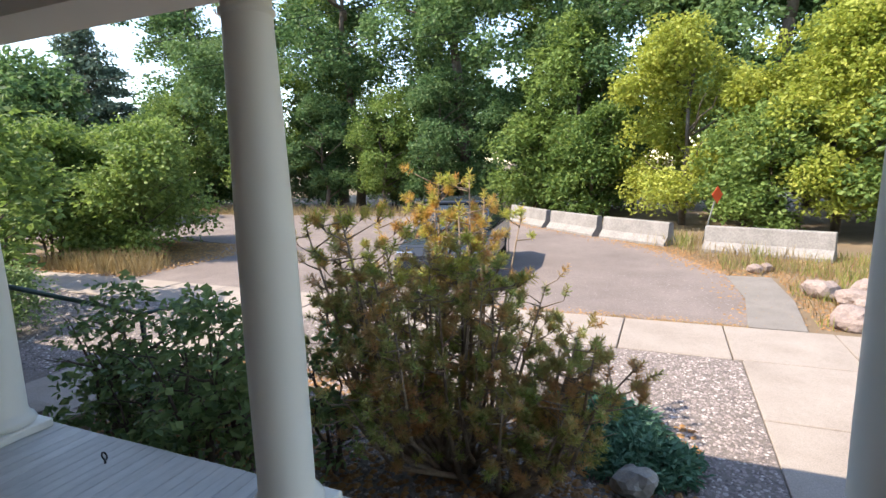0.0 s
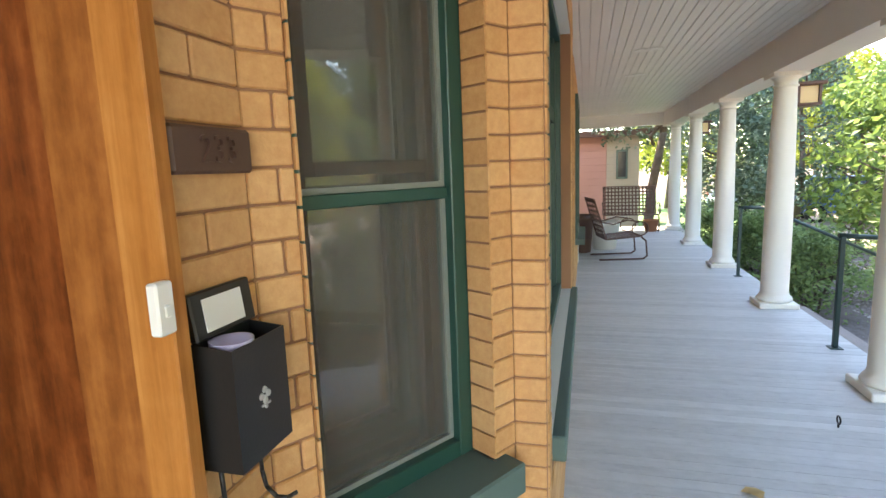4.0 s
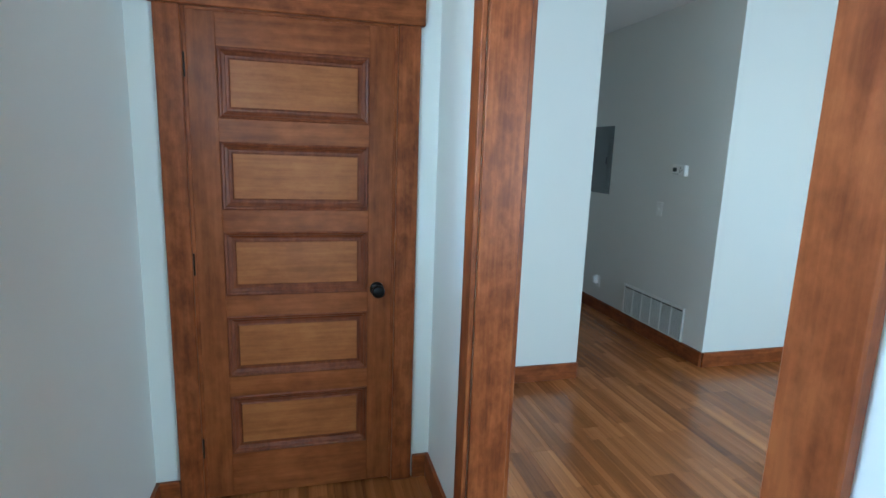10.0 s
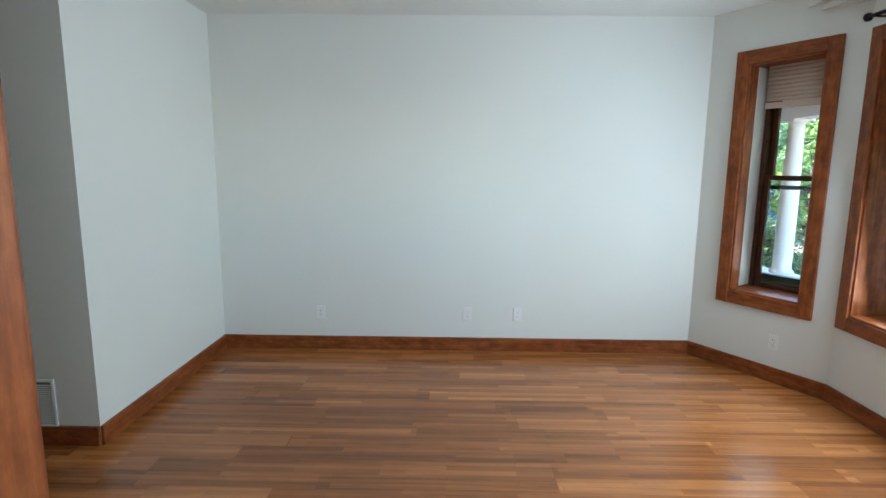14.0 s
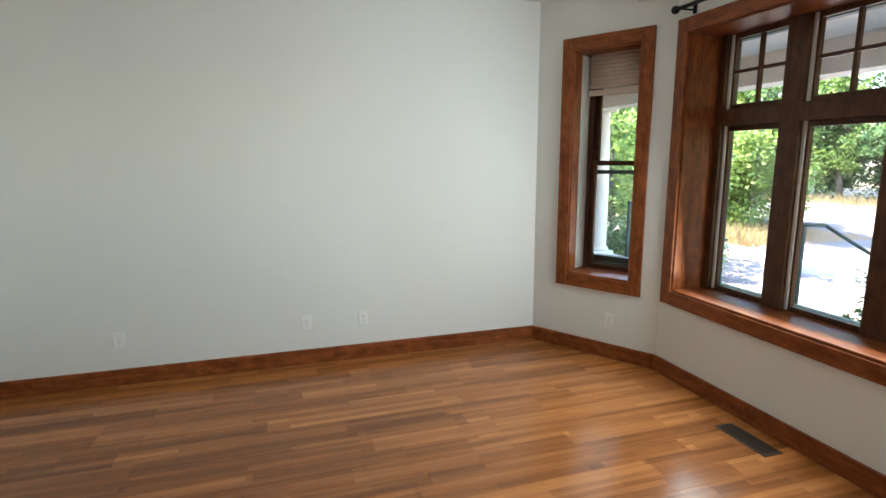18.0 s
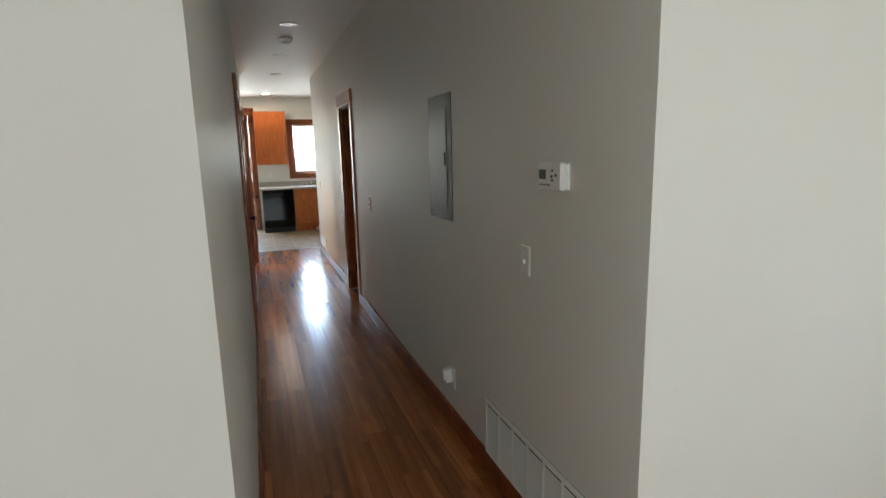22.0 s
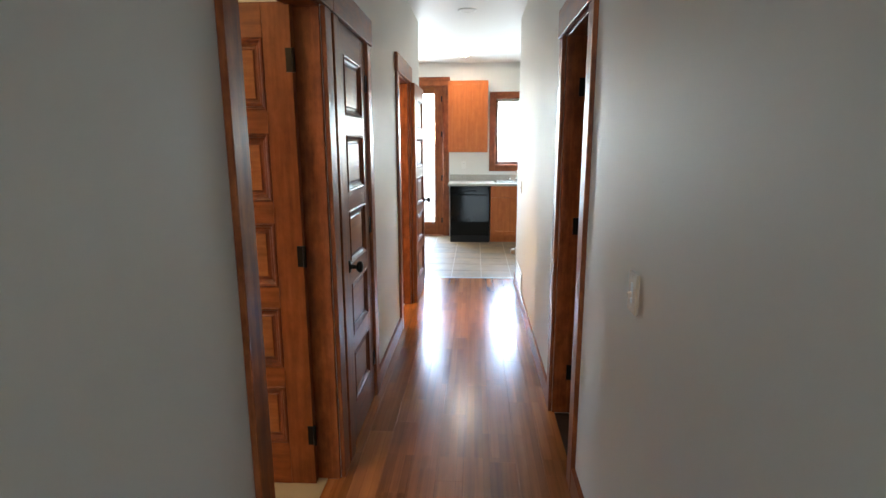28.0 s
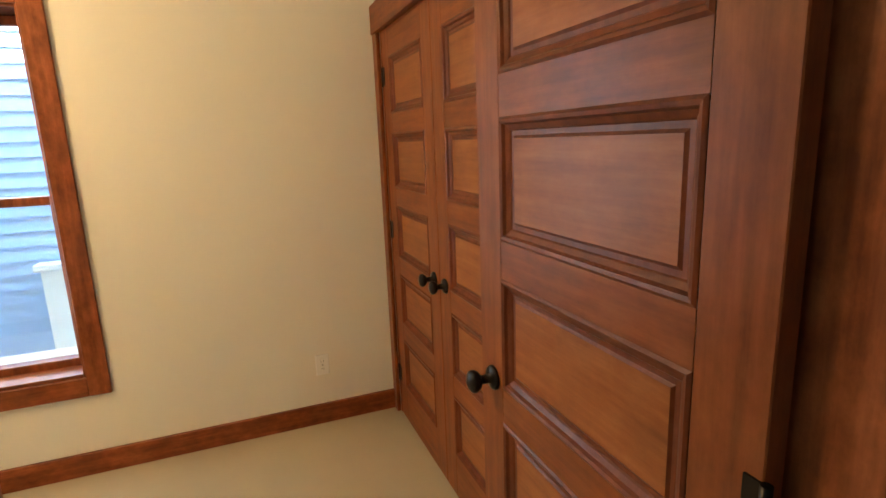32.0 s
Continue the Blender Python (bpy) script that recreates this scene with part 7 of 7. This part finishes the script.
blades("weed_grass", 1.2, 8.0, 5.0, 14.0, 4200, 0.2, GREENGRASS, "green and yellow weeds beside the road", 52, lambda x, y: beside_slab(x, y) and math.sin(2.3 * x) + math.cos(2.9 * y + x) > -0.5)
blades("island_grass", -14.5, 7.9, -10.8, 9.6, 2600, 0.5, DRYGRASS, "tuft of dry grass at the island shrub", 53, lambda x, y: y < 9.2 and x < -10.8 - (y - 7.9) * 0.4)
blades("edge_grass", -34, 21.0, -5, 23.4, 4000, 0.5, DRYGRASS, "rough grass at the far road edge", 54)
blades("joint_weeds", -1.0, 7.74, 1.2, 7.85, 500, 0.05, DRYGRASS, "small dry weeds along the pavement joint", 55)
pebbles("leaf_litter", -8.5, 7.8, 2.4, 21.5, 60000, 0.024, GROUND - 0.009, LITTER, "brown fallen leaves along the road edge", "leaf litter", 56, lambda x, y: edge_rnd.random() < 0.9 * math.exp(-((edge_gap(x, y) - 0.15) / 0.42) ** 2) * (1.0 if y > 11.3 else 0.4))
pebbles("weed_litter", 1.9, 8.0, 5.0, 14.0, 5000, 0.026, GROUND - 0.03, LITTER, "brown leaves and straw among the weeds", "leaf litter", 156, beside_slab)
pebbles("joint_litter", -2.5, 7.76, 1.2, 8.15, 2200, 0.014, GROUND - 0.009, LITTER, "crumbled leaves along the pavement joint", "leaf litter", 157, lambda x, y: edge_rnd.random() < math.exp(-(y - 7.76) / 0.13))
pebbles("road_grit", -4.0, 7.76, 1.3, 11.0, 9000, 0.009, GROUND - 0.0115, GRAVEL, "loose grit on the worn asphalt", "grit", 158)
pebbles("garden_litter", -5.0, 1.9, 0.4, 4.6, 5000, 0.03, GROUND - 0.008, LITTER, "brown fallen leaves under the shrubs", "leaf litter", 57)
pebbles("island_litter", -16, 7.8, -10.9, 12.6, 5000, 0.04, GROUND - 0.012, LITTER, "brown leaf litter on the island", "leaf litter", 58)


# ---- things on and by the road ----
def barrier(x0, y0, x1, y1, label):
    """A precast concrete road barrier with its flared foot."""
    m, n = face_frame((x0, y0), (x1, y1))
    d = thing("concrete_barrier", Matrix.Translation((0, 0, GROUND - 0.02)) @ m, label, "barrier", "road barriers")
    bm = bm_new()
    prof = [(-0.28, 0), (-0.28, 0.07), (-0.13, 0.25), (-0.085, 0.6), (-0.07, 0.63), (0.07, 0.63), (0.085, 0.6), (0.13, 0.25), (0.28, 0.07), (0.28, 0)]
    ends = [[bm.verts.new((x, y, z * rnd_b.uniform(0.985, 1.01))) for y, z in prof] for x in (0.03, n - 0.03)]
    for k in range(len(prof)):
        bm.faces.new((ends[0][k], ends[0][(k + 1) % len(prof)], ends[1][(k + 1) % len(prof)], ends[1][k]))
    bm.faces.new(ends[0][::-1])
    bm.faces.new(ends[1])
    part("body", bm, BARRIER, d)
    for x in (0.06, n - 0.06):
        bm = bm_new()
        tube(bm, [(x, 0.1, 0.45), (x + 0.05, 0.14, 0.47), (x, 0.1, 0.5)], 0.008, 5)
        part("lifting_loop", bm, IRON, d)
    return d


BARRIER = ground_mat("weathered_barrier_concrete", ((0.15, 0.14, 0.13), (0.23, 0.212, 0.2), (0.31, 0.29, 0.27)), 2.2, 25, 0.85, 0.3)
for a in ((-5.6, 20.5, -3.7, 18.3), (-3.55, 18.2, -1.75, 16.4), (-1.6, 16.3, 0.25, 14.88), (1.0, 14.4, 3.5, 13.4)):
    barrier(*a, "weathered white concrete barrier with dry grass at its foot")

d = thing("marker_flag", pose(1.02, 14.95, GROUND), "orange-red square marker sign on a leaning grey post", "sign")
bm = bm_new()
rod(bm, (-0.06, 0, 0), (0.2, 0.05, 1.15), 0.02, 8)
part("post", bm, STEEL, d)
bm = bm_new()
box(bm, -0.16, -0.006, -0.16, 0.16, 0.006, 0.16, Matrix.Translation((0.26, 0.05, 1.32)) @ Matrix.Rotation(radians(52), 4, "Z") @ Matrix.Rotation(radians(45), 4, "Y"), bevel=0.003)
part("panel", bm, mat("orange_red_panel", (0.72, 0.09, 0.03), 0.5), d, "orange-red square panel")


def rock(x, y, r, seed, label, material, group=""):
    bm = bm_new()
    bmesh.ops.create_icosphere(bm, subdivisions=3, radius=r)
    for v in bm.verts:
        n = noise.noise(v.co / r * 1.1 + Vector((seed * 7.1, seed, 0))) * 0.45 + noise.noise(v.co / r * 3 + Vector((seed, 0, 3))) * 0.12
        v.co *= 1 + n
        v.co.z *= 0.75
    ob = solid("rock", bm, material, label, "rock", "", group=group)
    ob.location = (x, y, GROUND + r * 0.42)
    return ob


PINKROCK = ground_mat("pink_grey_rock", ((0.17, 0.125, 0.11), (0.26, 0.2, 0.18), (0.36, 0.3, 0.27)), 3, 30)
for k, (x, y, r) in enumerate(((2.42, 8.2, 0.24), (2.72, 8.35, 0.17), (2.75, 9.2, 0.26), (3.2, 9.0, 0.24), (2.45, 9.9, 0.24), (3.1, 10.0, 0.22), (3.5, 8.4, 0.26), (1.75, 11.7, 0.13), (2.0, 12.0, 0.12), (2.9, 8.75, 0.14))):
    rock(x, y, r, k + 1, "rough pink-grey garden rock in the weeds", PINKROCK, "rocks beside the pavement")
rock(-0.05, 3.5, 0.15, 40, "pale rounded stone under the pine", BARRIER)


def car(m, paint_colour, label):
    """A small parked car: body, cabin glass, wheels and lamps. It points along local x."""
    c = thing("parked_car", m, label, "car")
    body = mat("car_paint", paint_colour, 0.25, 0.3)
    side = [(-2.1, 0.35), (-2.15, 0.6), (-2.05, 0.92), (-1.75, 1.0), (0.85, 0.98), (1.9, 0.82), (2.12, 0.62), (2.12, 0.35)]
    top = [(-1.95, 0.98), (-1.6, 1.42), (-0.3, 1.5), (0.25, 1.43), (0.95, 0.98)]
    for nm, prof, hw0, hw1, mt in (("body", side, 0.84, 0.82, body), ("cabin", top, 0.8, 0.62, None)):
        bm = bm_new()
        zs = [p[1] for p in prof]
        rows = []
        for s in (-1, 1):
            rows.append([bm.verts.new((x, s * (hw0 + (hw1 - hw0) * (z - min(zs)) / (max(zs) - min(zs))), z)) for x, z in prof])
        for k in range(len(prof)):
            bm.faces.new((rows[0][k], rows[0][(k + 1) % len(prof)], rows[1][(k + 1) % len(prof)], rows[1][k]))
        bm.faces.new(rows[0][::-1])
        bm.faces.new(rows[1])
        bmesh.ops.bevel(bm, geom=bm.edges[:], offset=0.05, segments=2, affect="EDGES", clamp_overlap=True)
        part(nm, bm, mt or mat("car_glass", (0.03, 0.04, 0.05), 0.08), c)
    bm = bm_new()
    box(bm, -1.55, -0.6, 1.44, 0.2, 0.6, 1.53, bevel=0.03)
    part("roof", bm, body, c)
    for x in (-1.35, 1.35):
        for s in (-1, 1):
            bm = bm_new()
            lathe(bm, [(0.2, -0.09), (0.3, -0.1), (0.32, -0.06), (0.32, 0.06), (0.3, 0.1), (0.2, 0.09)], 22, Matrix.Translation((x, s * 0.76, 0.32)) @ Matrix.Rotation(radians(90), 4, "X"))
            w = part("wheel", bm, BLACK, c)
            bm = bm_new()
            lathe(bm, [(0.19, -0.092), (0.19, 0.092)], 18, Matrix.Translation((x, s * 0.76, 0.32)) @ Matrix.Rotation(radians(90), 4, "X"))
            part("rim", bm, CHROME, w)
    for s in (-1, 1):
        bm = bm_new()
        box(bm, 2.02, s * 0.62 - 0.16, 0.62, 2.14, s * 0.62 + 0.16, 0.74, bevel=0.02)
        part("headlight", bm, CHROME, c)
        bm = bm_new()
        box(bm, -2.16, s * 0.66 - 0.1, 0.66, -2.06, s * 0.66 + 0.1, 0.88, bevel=0.02)
        part("tail_light", bm, mat("red_lens", (0.4, 0.02, 0.02), 0.3), c)
    return c


car(pose(-4.05, 10.6, GROUND - 0.01, 0, 0, 279), (0.03, 0.038, 0.05), "dark blue-grey car parked on the turning circle")
car(pose(-20.5, 8.6, GROUND - 0.02, 0, 0, 80), (0.1, 0.2, 0.5), "blue car parked beyond the shrubs")
car(pose(-24.0, 6.9, GROUND - 0.02, 0, 0, 95), (0.5, 0.52, 0.54), "silver car parked beyond the shrubs")

# neighbouring house past the end of the porch
d = thing("neighbour_house", pose(-16.2, 0, GROUND), "neighbouring house with pink and cream lap siding", "house")
PINK = paint("pink_siding", (0.55, 0.3, 0.25), 0.7, 0.2, 60, 0.15)
CREAM = paint("cream_siding", (0.5, 0.45, 0.36), 0.7, 0.2, 60, 0.15)
bm = bm_new()
box(bm, -6, -6, 0, -0.04, 1.24, 3.0)
part("wall", bm, CREAM, d)
for k in range(15):
    for y0, y1, mt in ((-4.0, 0.34, PINK), (0.34, 1.24, CREAM)):
        bm = bm_new()
        box(bm, -0.04, y0, k * 0.2, 0.012, y1 - 0.01, k * 0.2 + 0.2, Matrix.Translation((0, 0, 0)), bevel=0.004)
        for v in bm.verts:
            if v.co.z > k * 0.2 + 0.1 and v.co.x > 0:
                v.co.x -= 0.02
        part("siding_board", bm, mt, d)
bm = bm_new()
box(bm, -6.5, -6.5, 3.0, 0.35, 1.6, 3.16)
part("roof", bm, IRON, d)
bm = bm_new()
box(bm, 0.01, 0.6, 1.77, 0.05, 0.92, 2.61, bevel=0.005)
w = part("window", bm, SILLPAINT, d)
bm = bm_new()
box(bm, 0.045, 0.65, 1.83, 0.055, 0.87, 2.55)
part("pane", bm, mat("dark_house_glass", (0.02, 0.025, 0.03), 0.1), w)

# next house seen from the bedroom: blue-grey lap siding with a white corner board
d = thing("side_house", pose(4.4, -9.5, GROUND), "house with blue-grey lap siding and a white corner board", "house")
BLUESID = paint("blue_grey_siding", (0.36, 0.47, 0.66), 0.65, 0.15, 60, 0.1)
bm = bm_new()
box(bm, 0.05, -6, 0, 5, 6, 5.5)
part("wall", bm, BLUESID, d)
for k in range(36):
    bm = bm_new()
    box(bm, -0.012, -6, k * 0.15, 0.05, 6, k * 0.15 + 0.149)
    for v in bm.verts:
        if v.co.z > k * 0.15 + 0.1 and v.co.x < 0:
            v.co.x += 0.024
    part("siding_board", bm, BLUESID, d)
bm = bm_new()
box(bm, -0.17, 2.12, 0, -0.02, 2.4, 1.1, bevel=0.006)
box(bm, -0.2, 2.07, 1.1, 0.0, 2.45, 1.17, bevel=0.006)
part("white_post", bm, WHITE, d)

# rear garden behind the kitchen
bm = bm_new()
box(bm, -9, -24.1, GROUND, 5, -24.0, 1.3)
solid("rear_fence", bm, CREAM, "pale fence behind the kitchen", "fence", "structure")

# overhead wires
d = thing("overhead_wire", pose(0, 0, 0), "thin overhead wire across the sky", "wire")
for z in (6.2, 7.6):
    bm = bm_new()
    rod(bm, (-70, 20, z + 0.5), (-6, 18.4, z), 0.012, 6)
    part("wire", bm, BLACK, d)

# ---- pieces of floors: boards and tiles ----
def board_mesh(name, w, n, t, material, bevel=0.002):
    bm = bm_new()
    box(bm, 0, 0, -t, w, n, 0, bevel=bevel)
    me = bpy.data.meshes.new(name)
    bm.to_mesh(me)
    bm.free()
    me.materials.append(material)
    return me


def in_room(x, y):
    """Whether a point of the plan lies on the wooden floor."""
    if LIV_W < x < PART_W and LIV_S < y < -0.885:
        return y < -1.436 + 0.551 * min(1, (x - LIV_W) / 0.895) and y < -1.436 + 0.551 * min(1, (-0.82 - x) / 0.895) or y < -1.436
    if PART_W <= x < EAST and CLOSET_Y < y < FRONT_IN:
        return True
    return HALL_W < x < HALL_E and HALL_END - 0.05 < y <= LIV_S


floor_ob = bpy.data.objects["floor"]
rnd = random.Random(5)
PW = 0.127
meshes = {}
x = LIV_W - 0.03
while x < EAST:
    y = -0.6 + rnd.random() * 0.8
    while y > HALL_END - 0.1:
        n = rnd.choice((0.6, 0.9, 1.2, 1.2))
        y0 = y - n
        if any(in_room(x + PW / 2 + dx, y0 + n * k / 6) for k in range(7) for dx in (-0.06, 0.06)):
            top, low = y, max(y0, HALL_END - 0.06 if x < HALL_E else y0)
            if x + PW / 2 > PART_W + 0.02 or x < HALL_W - 0.1 or x > HALL_E:
                low = max(low, LIV_S - 0.06 if x + PW / 2 < PART_W else CLOSET_Y - 0.04)
            if x + PW / 2 > PART_E:
                top = min(top, FRONT_IN - 0.0)
            if x < PART_E:
                xm = x + PW / 2
                top = min(top, -1.436 + 0.551 * max(0, min(1, (xm - LIV_W) / 0.895, (-0.82 - xm) / 0.895)) + 0.06)
            n2 = round(top - low, 2)
            if n2 > 0.04:
                if n2 not in meshes:
                    meshes[n2] = board_mesh("floor_board", PW - 0.0008, n2, 0.012, FLOORWOOD, 0.0006)
                b = new("floor_board", meshes[n2])
                b.location = (x, low, 0)
                b.parent = floor_ob
        y = y0
    x += PW

TILE = mat("slate_look_tile", (0.3, 0.25, 0.2), 0.35)
t_, b_ = nodes_of(TILE)
co_ = coords(t_)
info_ = t_.nodes.new("ShaderNodeObjectInfo")
c_ = ramp(t_, noise_tex(t_, co_, 5, 5), [(0.3, (0.12, 0.09, 0.062)), (0.5, (0.2, 0.14, 0.085)), (0.7, (0.29, 0.2, 0.115))])
c_ = mix(t_, c_, ramp(t_, info_.outputs["Random"], [(0, (0.13, 0.1, 0.075)), (1, (0.29, 0.185, 0.095))]), 0.4)
t_.links.new(c_, b_.inputs["Base Color"])
rough_from(t_, b_, noise_tex(t_, co_, 12, 3), 0.42, 0.62)
bump(t_, b_, noise_tex(t_, co_, 40, 4), 0.15, 0.004)
b_.inputs["Specular IOR Level"].default_value = 0.18
GROUT = paint("grout", (0.42, 0.35, 0.26), 0.9, 0.2, 200)
bm = bm_new()
box(bm, -5.2, BACK_Y, -0.0119, EAST, HALL_END - 0.06, -0.002)
g = part("grout_bed", bm, GROUT, floor_ob)
tm = board_mesh("floor_tile", 0.337, 0.337, 0.01, TILE, 0.002)
for i in range(9):
    for j in range(9):
        b = new("floor_tile", tm)
        b.location = (-3.9 + i * 0.345, HALL_END - 0.062 - (j + 1) * 0.345, 0.0005)
        if b.location.y > BACK_Y - 0.2:
            b.parent = floor_ob
        else:
            bpy.data.objects.remove(b)
bm = bm_new()
box(bm, HALL_W, -0.02, 0.0, HALL_E, 0.025, 0.006, bevel=0.002)
ob = solid("threshold_strip", bm, mat("metal_strip", (0.25, 0.23, 0.2), 0.35, 0.8), "thin metal strip between boards and tiles", "trim")
ob.matrix_basis = Matrix.Translation((0, HALL_END - 0.06, 0))
# bedroom and bathroom floors
CARPET = paint("beige_carpet", (0.5, 0.4, 0.25), 0.95, 0.9, 260, 0.25)
bm = bm_new()
box(bm, HALL_E + 0.06, -9.87, -0.0119, EAST, -5.5, 0.004)
part("carpet", bm, CARPET, floor_ob, "beige carpet")
bm = bm_new()
box(bm, HALL_E + 0.06, -13.3, -0.0119, EAST, -11.0, 0.002)
part("vinyl_sheet", bm, CARPET, floor_ob)

# porch boards across the deck
porch = bpy.data.objects["porch_base"]
pm = board_mesh("porch_board", 0.081, PY1 + 0.02 + 1.05, 0.022, PORCHWOOD, 0.002)
for k in range(int((PX1 - PX0) / 0.083)):
    b = new("porch_board", pm)
    b.location = (PX0 + k * 0.083, -1.05, PORCH + rnd.uniform(-0.0012, 0.0012))
    b.parent = porch

# the porch and the garden were set out from the columns; the house front stands that much nearer to them
OUTDOORS = ("porch", "ground", "road", "gravel", "far_gravel", "lawn", "concrete", "pavement", "plant_pot", "stair_rail", "eye_bolt", "fallen_leaf", "tall_tree", "understorey", "maple", "hedge", "thicket", "island", "ash", "shade_shrub", "cedar", "far_tree", "spruce", "rose", "mountain", "creeping", "dry", "weed", "barrier_weeds", "road_grit", "edge_grass", "joint", "leaf_litter", "garden", "marker", "rock", "parked_car", "neighbour", "overhead")
for ob in list(scene.objects):
    if ob.parent is None and ob.name.startswith(OUTDOORS):
        ob.matrix_basis = Matrix.Translation((0, -0.09, 0)) @ ob.matrix_basis
